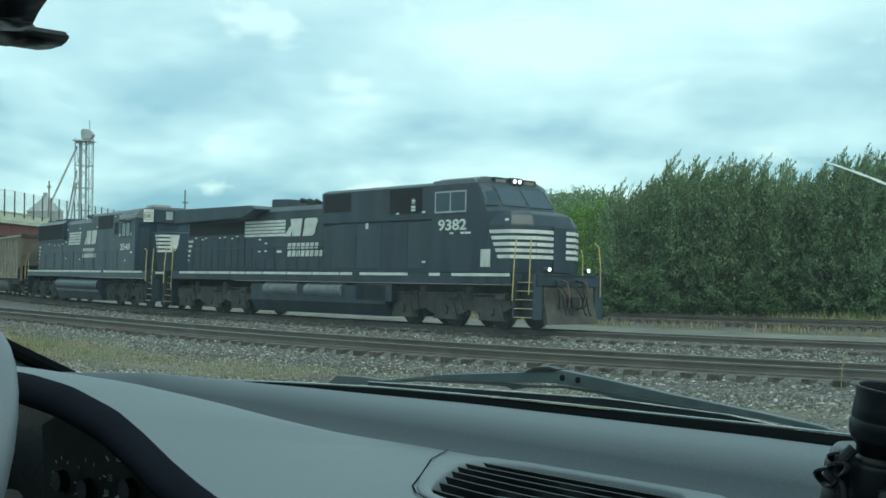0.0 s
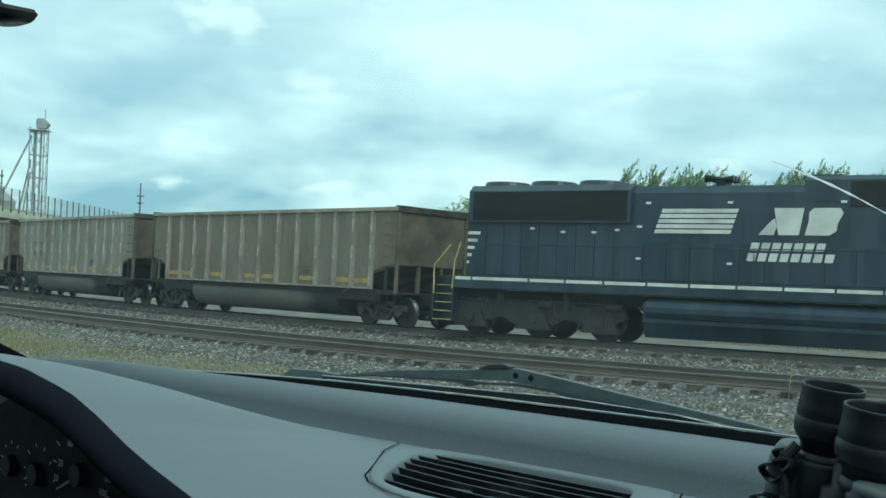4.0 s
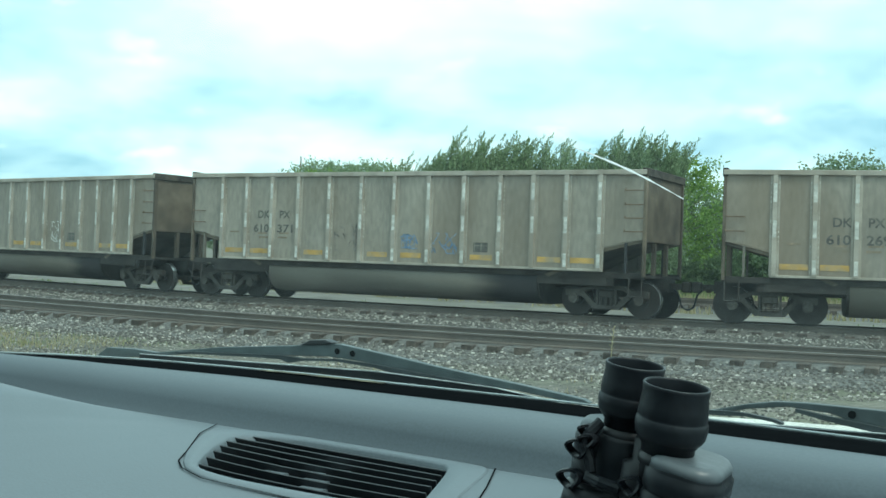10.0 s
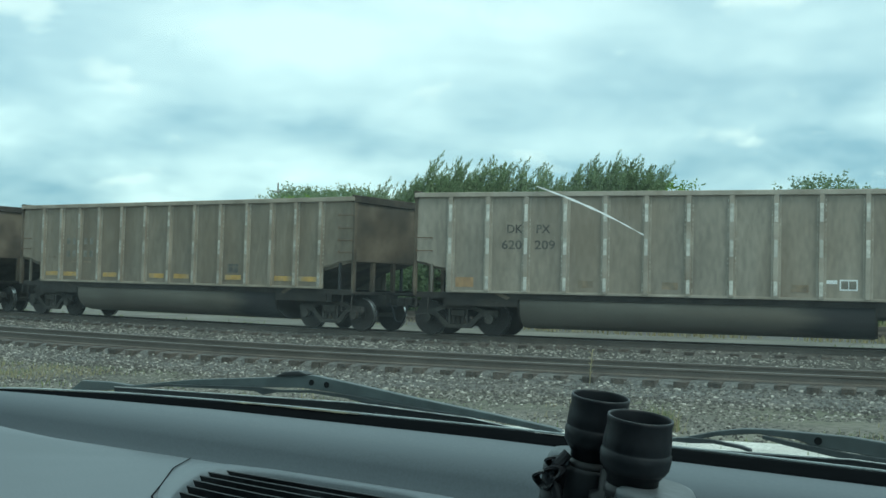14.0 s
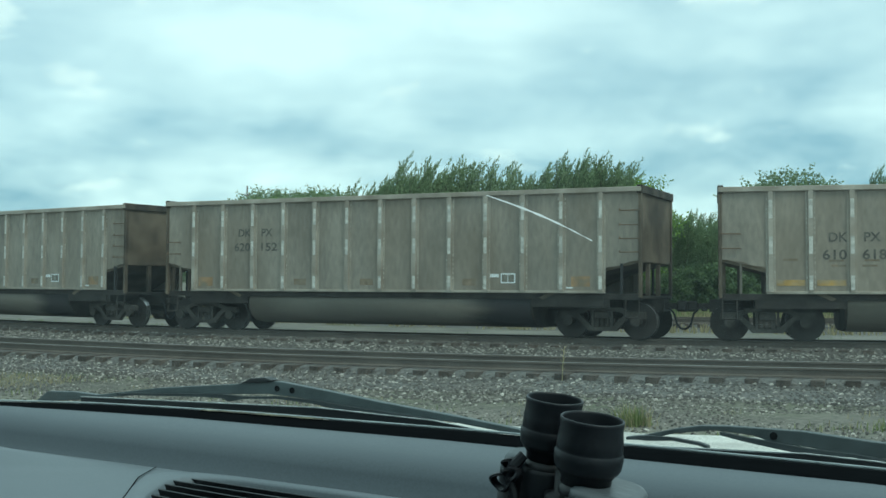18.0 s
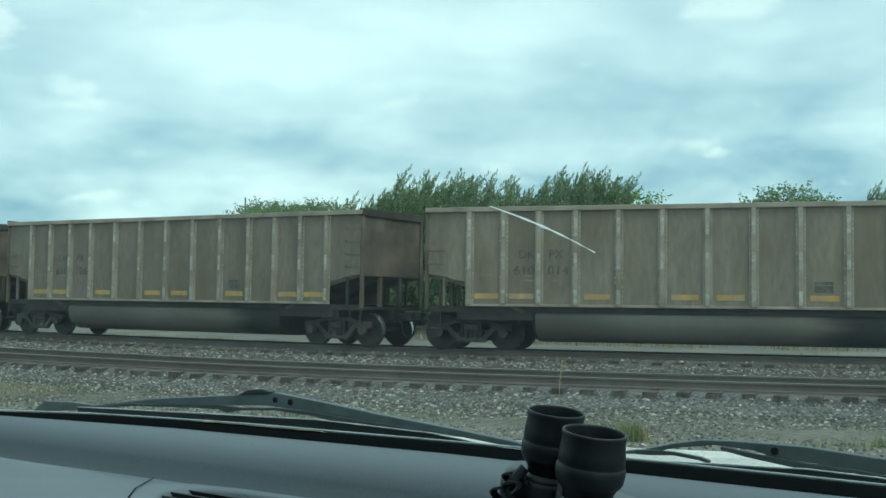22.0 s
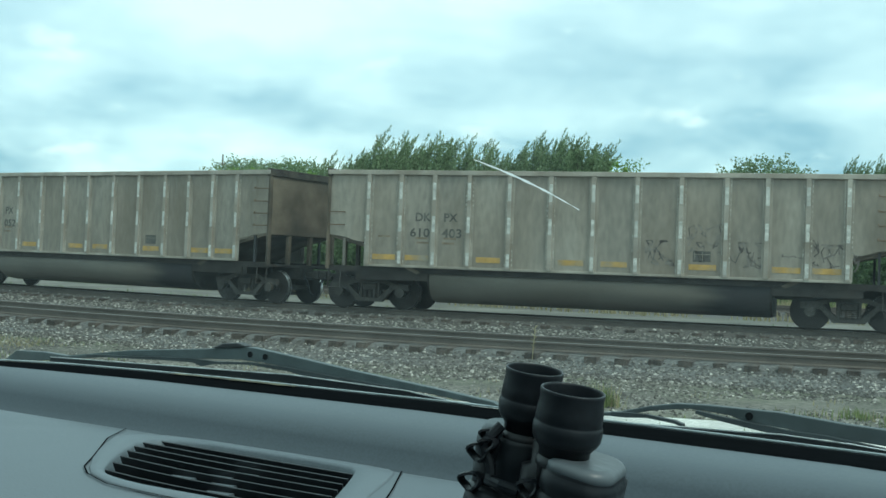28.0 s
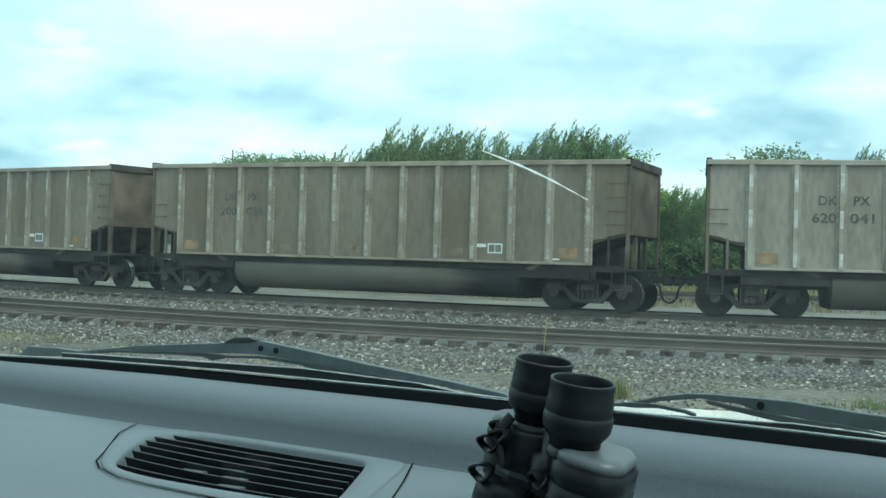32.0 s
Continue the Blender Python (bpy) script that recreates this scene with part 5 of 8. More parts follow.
def loco_truck(parent, x, mt="truck_dust"):
    bm = bmesh.new()
    for sgn in (-1, 1):
        y0, y1 = sgn * 1.12 - 0.08, sgn * 1.12 + 0.08
        prism(bm, [(-2.85, 0.66), (-2.7, 0.98), (-1.3, 0.94), (-0.9, 1.06), (0.9, 1.06), (1.3, 0.94), (2.7, 0.98), (2.85, 0.66), (2.5, 0.50), (1.5, 0.46), (1.0, 0.56), (0.7, 0.40), (-0.7, 0.40), (-1.0, 0.56), (-1.5, 0.46), (-2.5, 0.50)], y0, y1)
        for c in (-2.05, 0.0, 2.05):
            prism(bm, [(c - 0.56, 0.24), (c + 0.56, 0.24), (c + 0.36, 0.74), (c - 0.36, 0.74)], sgn * 1.16 - 0.09, sgn * 1.16 + 0.09)
            disc(bm, c, sgn * 1.27, 0.53, 0.15, 0.08, 12)
        for c in (-1.05, 1.05):
            bmesh.ops.create_cone(bm, cap_ends=True, segments=10, radius1=0.12, radius2=0.12, depth=0.4, matrix=pose(c, sgn * 1.2, 1.05))
            bmesh.ops.create_cone(bm, cap_ends=True, segments=10, radius1=0.11, radius2=0.11, depth=0.45, matrix=pose(c + 1.45, sgn * 1.25, 0.95, 0, 90, 0))
        rod(bm, (-2.4, sgn * 1.24, 1.02), (2.4, sgn * 1.24, 1.02), 0.03, 5)
        for c in (-1.5, 0.55):
            rod(bm, (c, sgn * 1.24, 1.1), (c + 0.25, sgn * 1.24, 0.55), 0.05, 5)
    box(bm, -0.4, 0.4, -1.1, 1.1, 0.7, 1.0)
    tr = part("truck", bm, mt, parent, "grimy six-wheel bogie frame")
    tr.location.x = x
    for wx in (-2.05, 0.0, 2.05):
        for wy, turn in ((-0.75, 0), (0.75, 180)):
            share("wheel", BIGWHEEL, tr, pose(wx, wy, 0.53, 0, 0, turn))
    return tr


def railing(parent, pts, y, r=0.022, mt="handrail", label="dull yellow handrail"):
    bm = rods([(x, y, z) for x, z in pts], r, 6)
    return part("handrail", bm, mt, parent, label)


def steps(parent, x, y, n=4, wide=0.75, z0=0.40, z1=1.42):
    """A well of rusty footsteps between two plates, each step with a worn yellow nosing."""
    k = 1 if y > 0 else -1
    inner = y - k * 0.36
    bm = bmesh.new()
    for sx in (x - wide / 2, x + wide / 2):
        box(bm, sx - 0.02, sx + 0.02, min(y, inner), max(y, inner), z0 - 0.06, z1)
    box(bm, x - wide / 2, x + wide / 2, min(inner, inner + k * 0.02), max(inner, inner + k * 0.02), z0, z1)
    st = part("step_well", bm, "black", parent)
    for i in range(n):
        z = z0 + (z1 - z0) * i / n
        yo, yi = y - k * 0.045 * i, inner + k * 0.02
        part("step", boxm(x - wide / 2 + 0.02, x + wide / 2 - 0.02, min(yo, yi), max(yo, yi), z - 0.03, z), "steelbar", st, "rusty footstep")
        part("step_nosing", boxm(x - wide / 2 + 0.03, x + wide / 2 - 0.03, min(yo, yo + k * 0.012), max(yo, yo + k * 0.012), z - 0.020, z + 0.003), "handrail", st, "worn yellow step edge")
    return st


def sill_stripe(parent, ends, z):
    """White paint along the frame's edge, broken at the given places."""
    for x0, x1 in zip(ends, ends[1:]):
        part("sill_stripe", boxm(x0 + 0.03, x1 - 0.03, -1.560, -1.552, z - 0.045, z + 0.045), "white", parent, "white stripe segment along the frame")


def bars_logo(parent, x0, x1, z0, z1, y, mt="white", slant=0.3, n=4, sharp=0.4):
    """Railroad emblem as plain shapes: speed bars ahead of two block forms."""
    h = (z1 - z0) / n
    for i in range(n):
        za, zb = z0 + h * i + 0.017, z0 + h * (i + 1) - 0.017
        sa, sb = slant * (za - z0) / (z1 - z0), slant * (zb - z0) / (z1 - z0)
        part("emblem_bar", prismm([(x0 + sa, za), (x1 + sa * sharp, za), (x1 + sb * sharp, zb), (x0 + sb, zb)], y - 0.004, y + 0.002), mt, parent, "white emblem bar")


def emblem_blocks(parent, x0, z0, z1, y, mt="white"):
    """Plain slanted forms behind the speed bars: a wedge, a leaning block and a rounded block."""
    h = z1 - z0
    for i, form in enumerate(([(-0.05, 0), (0.34, 0), (0.42, 0.30), (0.36, 0.62), (0.20, 0.42)], [(0.46, 0), (0.98, 0), (1.10, 1), (0.34, 1)],
                              [(1.12, 0), (1.72, 0), (1.90, 0.16), (1.92, 0.42), (2.06, 0.82), (1.98, 1), (1.34, 1), (1.22, 0.84), (1.22, 0.55)])):
        part("emblem_block", prismm([(x0 + u, z0 + v * h) for u, v in form], y - 0.004, y + 0.002), mt, parent, "white slanted emblem block")


def name_bars(parent, x0, x1, zs, y):
    """The owner's name under the emblem, as rows of plain dashes."""
    for z0, z1, n in zs:
        w = (x1 - x0) / n
        for i in range(n):
            part("name_dash", prismm([(x0 + w * i, z0), (x0 + w * (i + 0.76), z0), (x0 + w * (i + 0.76) + 0.05, z1), (x0 + w * i + 0.05, z1)], y - 0.004, y + 0.002), "white", parent)


def doors(parent, x0, x1, n, z0, z1, y, mt):
    """Engine-room doors: proud panels with a latch each."""
    w = (x1 - x0) / n
    d0 = None
    for i in range(n):
        if d0 is None:
            d0 = part("hood_door", boxm(-w / 2 + 0.012, w / 2 - 0.012, -0.012, 0.012, z0, z1, 0.006), mt, parent)
            d0.matrix_basis = pose(x0 + w * 0.5, y, 0)
        else:
            share("hood_door", d0, parent, pose(x0 + w * (i + 0.5), y, 0))


def grille(parent, x0, x1, z0, z1, y, label="black radiator grille"):
    bm = boxm(x0, x1, y - 0.006, y + 0.02, z0, z1)
    g = part("grille", bm, "grille", parent, label)
    n = max(3, int((z1 - z0) / 0.09))
    bm = bmesh.new()
    for i in range(n):
        z = z0 + (z1 - z0) * (i + 0.5) / n
        box(bm, x0 + 0.02, x1 - 0.02, y - 0.022, y - 0.004, z - 0.012, z + 0.012)
    part("louvre", bm, "grille", g)


def frame_and_running_gear(L, mt, tank, trucks, ends):
    """Frame, tank, bogies and both ends; ends: rear end, rear of the side sill, front of the side sill, front end."""
    e0, f0, f1, e1 = ends
    part("frame", prismm([(f0, 1.34), (f1, 1.34), (f1, 1.62), (f0, 1.62)], -1.54, 1.54), mt, L, "black locomotive frame")
    part("walkway", boxm(f0 + 0.01, f1 - 0.01, -1.55, 1.55, 1.62, 1.66), "black", L)
    part("center_sill", boxm(e0 + 0.3, e1 - 0.3, -0.6, 0.6, 1.0, 1.31), "truck", L)
    bm = bmesh.new()
    x0, x1, zt = tank
    prism(bm, [(-1.50, zt), (-1.50, 0.62), (-1.28, 0.22), (1.28, 0.22), (1.50, 0.62), (1.50, zt)], x0, x1, axis="x")
    part("fuel_tank", bm, mt, L, "black fuel tank under the frame")
    for x in trucks:
        loco_truck(L, x, "truck_dust" if mt == "black" else "truck")
    for sgn, side, end in ((-1, f0, e0), (1, f1, e1)):
        lo, hi = min(side, end), max(side, end)
        part("end_platform", boxm(lo, hi, -1.12, 1.12, 1.56, 1.64, 0.01), "truck" if mt == "black" else "black2", L, "dark end platform between the step wells")
        part("end_beam", boxm(min(end, end - sgn * 0.07), max(end, end - sgn * 0.07), -1.40, 1.40, 1.30, 1.645, 0.01), mt, L, "black end beam")
        bm = bmesh.new()
        xs = sorted((end - sgn * 0.35, end + sgn * 0.15))
        box(bm, xs[0], xs[1], -0.1, 0.1, 0.74, 0.96)
        xs = sorted((end + sgn * 0.05, end + sgn * 0.30))
        box(bm, xs[0], xs[1], -0.18, 0.15, 0.68, 1.02, 0.04)
        part("coupler", bm, "truck", L)
        prz = [(end - sgn * 0.05, 1.31), (end - sgn * 0.02, 0.9), (end + sgn * 0.15, 0.22), (end, 0.2), (end - sgn * 0.15, 0.9), (end - sgn * 0.2, 1.31)]
        part("pilot_plow", prismm(prz, -1.08, 1.08), "pilot" if mt == "black" and sgn > 0 else "pilot_black", L, "dusty pilot plate")
        for y in (-1.5, 1.5):
            steps(L, (side + end) / 2, y, n=5, wide=hi - lo - 0.10, z1=1.66)
        for k, y in enumerate((-0.5, -0.3, 0.3, 0.5)):
            bm = rods([(end + sgn * 0.02, y, 1.25), (end + sgn * 0.2, y, 1.0), (end + sgn * 0.27, y, 0.72), (end + sgn * 0.33, y, 0.52), (end + sgn * 0.4, y + 0.03, 0.46)], 0.026, 6)
            part("air_hose", bm, "rubber", L)


def cab_window(parent, x0, x1, z0, z1, y, frame_mt="galv"):
    bm = bmesh.new()
    t = 0.05
    for a in ((x0 - t, x0, z0 - t, z1 + t), (x1, x1 + t, z0 - t, z1 + t), (x0, x1, z0 - t, z0), (x0, x1, z1, z1 + t), ((x0 + x1) / 2 - 0.025, (x0 + x1) / 2 + 0.025, z0, z1)):
        box(bm, a[0], a[1], y - 0.02, y + 0.01, a[2], a[3])
    w = part("window_frame", bm, frame_mt, parent, "pale metal window frame")
    part("pane", boxm(x0, (x0 + x1) / 2 - 0.03, y - 0.004, y + 0.008, z0, z1), "cabglass", w)
    part("pane", boxm((x0 + x1) / 2 + 0.03, x1, y - 0.004, y + 0.008, z0, z1), "cabglass", w)


def lead_locomotive():
    L = thing("diesel_locomotive", "black wide-cab diesel locomotive with white emblem and nose stripes", "locomotive", "locomotives of the train")
    frame_and_running_gear(L, "black", (-3.7, 4.3, 1.22), (-7.0, 6.95), (-10.45, -9.72, 10.08, 10.98))
    # long hood, radiator wings, tall blower section
    part("hood", prismm([(-0.92, 1.66), (-0.92, 3.93), (-0.7, 4.12), (0.7, 4.12), (0.92, 3.93), (0.92, 1.66)], -9.45, 6.6, axis="x"), "black", L, "black long hood")
    part("hood_end", prismm([(-9.53, 1.66), (-9.44, 1.66), (-9.44, 3.92), (-9.50, 3.92)], -0.90, 0.90), "black", L, "sloping rear end of the hood")
    part("radiator_wing", prismm([(-9.66, 4.14), (-9.65, 3.66), (-9.35, 3.62), (-4.4, 3.70), (-3.55, 4.02), (-3.9, 4.17), (-9.45, 4.20)], -1.50, 1.50, bev=0.03), "black", L, "overhanging radiator wing")
    part("blower_housing", prismm([(-1.38, 3.35), (-1.38, 4.40), (-1.15, 4.50), (1.15, 4.50), (1.38, 4.40), (1.38, 3.35), (0.92, 2.9), (-0.92, 2.9)], 0.55, 6.50, axis="x"), "black", L, "tall housing behind the cab")
    part("hood_extension", boxm(0.58, 6.62, -1.30, 1.30, 1.66, 3.4, 0.02), "black", L)
    part("exhaust_stack", prismm([(-4.0, 4.10), (-2.85, 4.10), (-2.90, 4.43), (-3.95, 4.46)], -0.5, 0.5, bev=0.03), "black", L)
    bm = bmesh.new()
    for k, yy in enumerate((-0.25, 0.0, 0.25)):
        rod(bm, (-1.75, yy, 4.30), (-2.32 + 0.12 * k, yy, 4.36), 0.045, 8, 0.105)
    box(bm, -1.95, -1.65, -0.3, 0.3, 4.10, 4.30)
    part("air_horn", bm, "rubber", L)
    grille(L, -9.35, -5.2, 3.12, 3.60, -0.93)
    grille(L, 0.68, 2.2, 3.72, 4.34, -1.385, "black intake grille")
    grille(L, 4.3, 5.9, 3.55, 4.35, -1.385, "black intake grille")
    doors(L, -9.42, -5.1, 9, 1.75, 3.02, -0.93, "black")
    doors(L, -5.0, 0.5, 8, 1.75, 2.14, -0.93, "black")
    doors(L, 1.1, 6.5, 4, 1.78, 3.3, -1.31, "black")
    # cab, nose and raked front with a chamfered corner on each side
    def shell(levels, mt, name, label):
        """A hull of stacked six-cornered plans: (height, back, side bend, front, half width, half front)."""
        bm = bmesh.new()
        rings = []
        for z, xb, xs, xf, w, wf in levels:
            rings.append([bm.verts.new((x, y, z)) for x, y in ((xb, -w), (xs, -w), (xf, -wf), (xf, wf), (xs, w), (xb, w))])
        for a, b in zip(rings, rings[1:]):
            for i in range(6):
                bm.faces.new((a[i], a[(i + 1) % 6], b[(i + 1) % 6], b[i]))
        bm.faces.new(rings[0][::-1])
        bm.faces.new(rings[-1])
        bmesh.ops.recalc_face_normals(bm, faces=bm.faces)
        bmesh.ops.bevel(bm, geom=list(bm.edges), offset=0.025, segments=1, affect="EDGES")
        return part(name, bm, mt, L, label)

    shell([(1.66, 6.50, 9.0, 9.3, 1.50, 1.2), (3.50, 6.50, 8.95, 9.35, 1.50, 1.15), (4.36, 6.50, 8.55, 8.72, 1.48, 1.05), (4.52, 6.50, 8.38, 8.55, 1.32, 0.98)], "black", "cab", "wide black cab")
    part("cab_roof", prismm([(-1.30, 4.51), (-1.05, 4.60), (1.05, 4.60), (1.30, 4.51)], 6.48, 8.40, axis="x"), "greyroof", L, "grey cab roof")
    part("cab_roof_side", prismm([(6.55, 4.38), (8.50, 4.38), (8.36, 4.505), (6.55, 4.505)], -1.475, -1.35), "greyroof", L, "grey upper cab side")
    shell([(1.66, 8.7, 9.96, 10.38, 1.48, 0.85), (2.6, 8.7, 9.96, 10.40, 1.48, 0.85), (3.08, 8.7, 9.94, 10.34, 1.46, 0.85), (3.40, 8.7, 9.82, 10.18, 1.34, 0.80), (3.52, 8.7, 9.6, 9.95, 1.1, 0.7)], "black", "nose", "broad black nose with chamfered corners")
    # windscreen panes on the sloped front, two corner panes and two front ones
    def pane(a, b, c, d):
        bm = bmesh.new()
        out = Vector((0.02, -0.015 if a[1] < -0.9 else 0.015 if a[1] > 0.9 else 0, 0.01))
        lo = [bm.verts.new(Vector(p)) for p in (a, b, c, d)]
        hi = [bm.verts.new(Vector(p) + out) for p in (a, b, c, d)]
        bm.faces.new(lo[::-1])
        bm.faces.new(hi)
        for i in range(4):
            bm.faces.new((lo[i], lo[(i + 1) % 4], hi[(i + 1) % 4], hi[i]))
        bmesh.ops.recalc_face_normals(bm, faces=bm.faces)
        part("windscreen_pane", bm, "cabglass", L, "dark sloping windscreen pane")
    for s in (-1, 1):
        pane((9.22, s * 1.08, 3.68), (9.22, s * 0.06, 3.68), (8.81, s * 0.06, 4.24), (8.81, s * 1.02, 4.24))
        pane((8.90, s * 1.47, 3.66), (9.18, s * 1.17, 3.68), (8.80, s * 1.10, 4.24), (8.63, s * 1.45, 4.24))
    for s in (-1, 1):
        nb = part("number_board", boxm(8.52, 8.66, min(s * 0.32, s * 0.92), max(s * 0.32, s * 0.92), 4.38, 4.58, 0.01), "grille", L)
        part("board_digits", boxm(8.655, 8.665, min(s * 0.40, s * 0.84), max(s * 0.40, s * 0.84), 4.43, 4.53), "stencil_faded", nb, "pale digits of a number board")
    hl = part("headlight_box", boxm(8.56, 8.74, -0.24, 0.24, 4.37, 4.60, 0.02), "black", L)
    for y in (-0.11, 0.11):
        bm = bmesh.new()
        bmesh.ops.create_cone(bm, cap_ends=True, segments=12, radius1=0.06, radius2=0.06, depth=0.03, matrix=pose(8.75, y, 4.49, 0, 90, 0))
        part("headlight", bm, "lamp", hl, "lit headlight")
    # stripes run along the side, round the chamfer and over the front
    for i in range(5):
        z0 = 2.09 + 0.185 * i
        z1 = z0 + 0.105
        xa = 9.46 - 0.085 * i
        for y in (-1, 1):
            part("nose_stripe", prismm([(xa, z0), (9.96, z0), (9.96, z1), (xa - 0.04, z1)], min(y * 1.478, y * 1.49), max(y * 1.478, y * 1.49)), "white", L, "white nose stripe")
            bm = bmesh.new()
            prism(bm, [(9.96, y * 1.49), (10.405, y * 0.86), (10.39, y * 0.82), (9.95, y * 1.46)], z0, z1, axis="z")
            part("nose_stripe", bm, "white", L, "white nose stripe")
        part("nose_stripe", boxm(10.38, 10.412, -0.82, 0.82, z0, z1), "white", L, "white nose stripe")
    part("nose_door", boxm(10.37, 10.43, -0.12, 0.42, 1.7, 3.05, 0.01), "black", L)
    for y in (-0.85, 0.85):
        bm = bmesh.new()
        bmesh.ops.create_cone(bm, cap_ends=True, segments=10, radius1=0.085, radius2=0.07, depth=0.16, matrix=pose(10.86, y, 1.78, 0, 90, 0))
        dl = part("ditch_light", bm, "black", L, "ditch light housing")
        bm = bmesh.new()
        bmesh.ops.create_cone(bm, cap_ends=True, segments=10, radius1=0.055, radius2=0.055, depth=0.02, matrix=pose(10.95, y, 1.78, 0, 90, 0))
        part("lens", bm, "lamp", dl, "lit lamp")
    cab_window(L, 6.72, 8.05, 3.55, 4.12, -1.505)
    for i in range(5):
        z = 2.07 + 0.195 * i
        part("rear_stripe", boxm(-9.44, -9.36 + 0.077 * i, -0.945, -0.915, z, z + 0.085), "white", L, "white rear corner stripe")
    part("notice_plate", boxm(8.76, 9.15, -1.515, -1.485, 1.84, 2.36), "white", L, "white notice plate")
    for x0, x1 in ((7.37, 7.42), (7.46, 7.52), (7.86, 8.02), (8.05, 8.30)):
        part("notice_label", boxm(x0, x1, -1.512, -1.495, 2.84, 2.90), "label_white", L)
    letters("cab_number", "9382", 0.33, "white", L, 7.47, -1.507, 2.97, "white cab number", bold=0.012, width=1.28)
    bars_logo(L, -5.13, -2.35, 2.98, 3.62, -0.945, slant=0.02, n=5)
    emblem_blocks(L, -2.35, 2.98, 3.62, -0.945)
    name_bars(L, -2.18, -0.20, ((2.51, 2.73, 7),), -0.945)
    name_bars(L, -2.18, 0.10, ((2.23, 2.45, 8),), -0.945)
    sill_stripe(L, (-9.08, -7.70, -6.78, -5.16, -4.05, -2.88, -1.30, 0.28, 1.86, 2.60), 1.605)
    sill_stripe(L, (2.96, 5.50), 1.605)
    sill_stripe(L, (6.46, 7.03), 1.605)
    sill_stripe(L, (7.51, 10.06), 1.605)
    for x, z in ((-8.82, 3.0), (-8.29, 2.93), (-8.03, 2.98), (-6.97, 2.98), (-6.57, 3.0), (-6.02, 2.94), (-5.66, 3.02), (-4.05, 2.86), (-3.61, 2.71), (-4.07, 2.41), (-3.62, 2.42), (-4.79, 3.80)):
        part("notice_label", boxm(x - 0.07, x + 0.07, -0.958, -0.93, z, z + 0.05), "label_white", L)
    part("notice_label", boxm(-2.86, -2.58, -0.958, -0.93, 2.38, 2.46), "label_white", L)
    for x, z, w, h in ((5.49, 3.62, 0.10, 0.20), (5.49, 3.86, 0.08, 0.16), (3.04, 3.11, 0.07, 0.24), (4.71, 3.54, 0.07, 0.05), (6.0, 3.55, 0.07, 0.05), (5.97, 1.97, 0.08, 0.06)):
        yy = -1.40 if z > 3.35 else -1.335
        part("notice_label", boxm(x - w, x + w, yy, yy + 0.03, z, z + h), "label_white", L)
    part("notice_label", boxm(9.72, 9.84, -1.47, -1.44, 3.19, 3.26), "label_white", L)
    # air reservoirs beside the fuel tank
    for x in (-1.73, 0.88):
        bm = bmesh.new()
        rod(bm, (x - 1.06, -1.36, 1.02), (x + 1.06, -1.36, 1.02), 0.245, 18)
        for e in (-0.75, 0.75):
            rod(bm, (x + e, -1.36, 1.02), (x + e + 0.05, -1.36, 1.02), 0.258, 18)
        part("air_reservoir", bm, "greyroof", L, "dull grey air reservoir")
    part("battery_box", boxm(2.7, 4.6, -1.5, -1.2, 0.7, 1.28, 0.03), "black", L)
    # handrails
    railing(L, [(-9.82, 0.95), (-9.74, 2.2), (-9.72, 2.65)], -1.5)
    railing(L, [(-10.46, 1.15), (-10.40, 2.0), (-10.26, 2.66)], -1.5)
    railing(L, [(10.12, 0.85), (10.16, 1.7), (10.22, 2.45), (10.26, 2.66)], -1.52, 0.019)
    railing(L, [(10.76, 1.05), (10.79, 2.0), (10.82, 2.66)], -1.5, 0.019)
    railing(L, [(10.98, 1.0), (10.98, 1.9), (10.9, 2.5), (10.75, 2.62)], 1.35, 0.017)
    railing(L, [(10.98, 1.62), (10.97, 2.2), (10.9, 2.4)], 0.55, 0.015)
    for k, (y, x) in enumerate(((-0.62, 11.1), (-0.35, 11.25), (0.25, 11.28), (0.6, 11.12))):
        bm = rods([(10.8, y, 1.5), (x - 0.05, y * 1.05, 1.42), (x + 0.05, y * 1.02, 1.05), (x - 0.02, y * 0.9, 0.7), (x - 0.2, y * 0.7, 0.62)], 0.026, 6)
        part("air_hose", bm, "steelbar" if k % 2 else "rubber", L, "looped air hose on the pilot")
    bm = rods([(-9.62, -1.5, 2.55), (0.8, -1.5, 2.55)], 0.016, 5)
    for x in np.arange(-9.62, 0.9, 1.488):
        rod(bm, (x, -1.5, 1.66), (x, -1.5, 2.55), 0.014, 5)
    part("handrail", bm, "black", L)
    return L


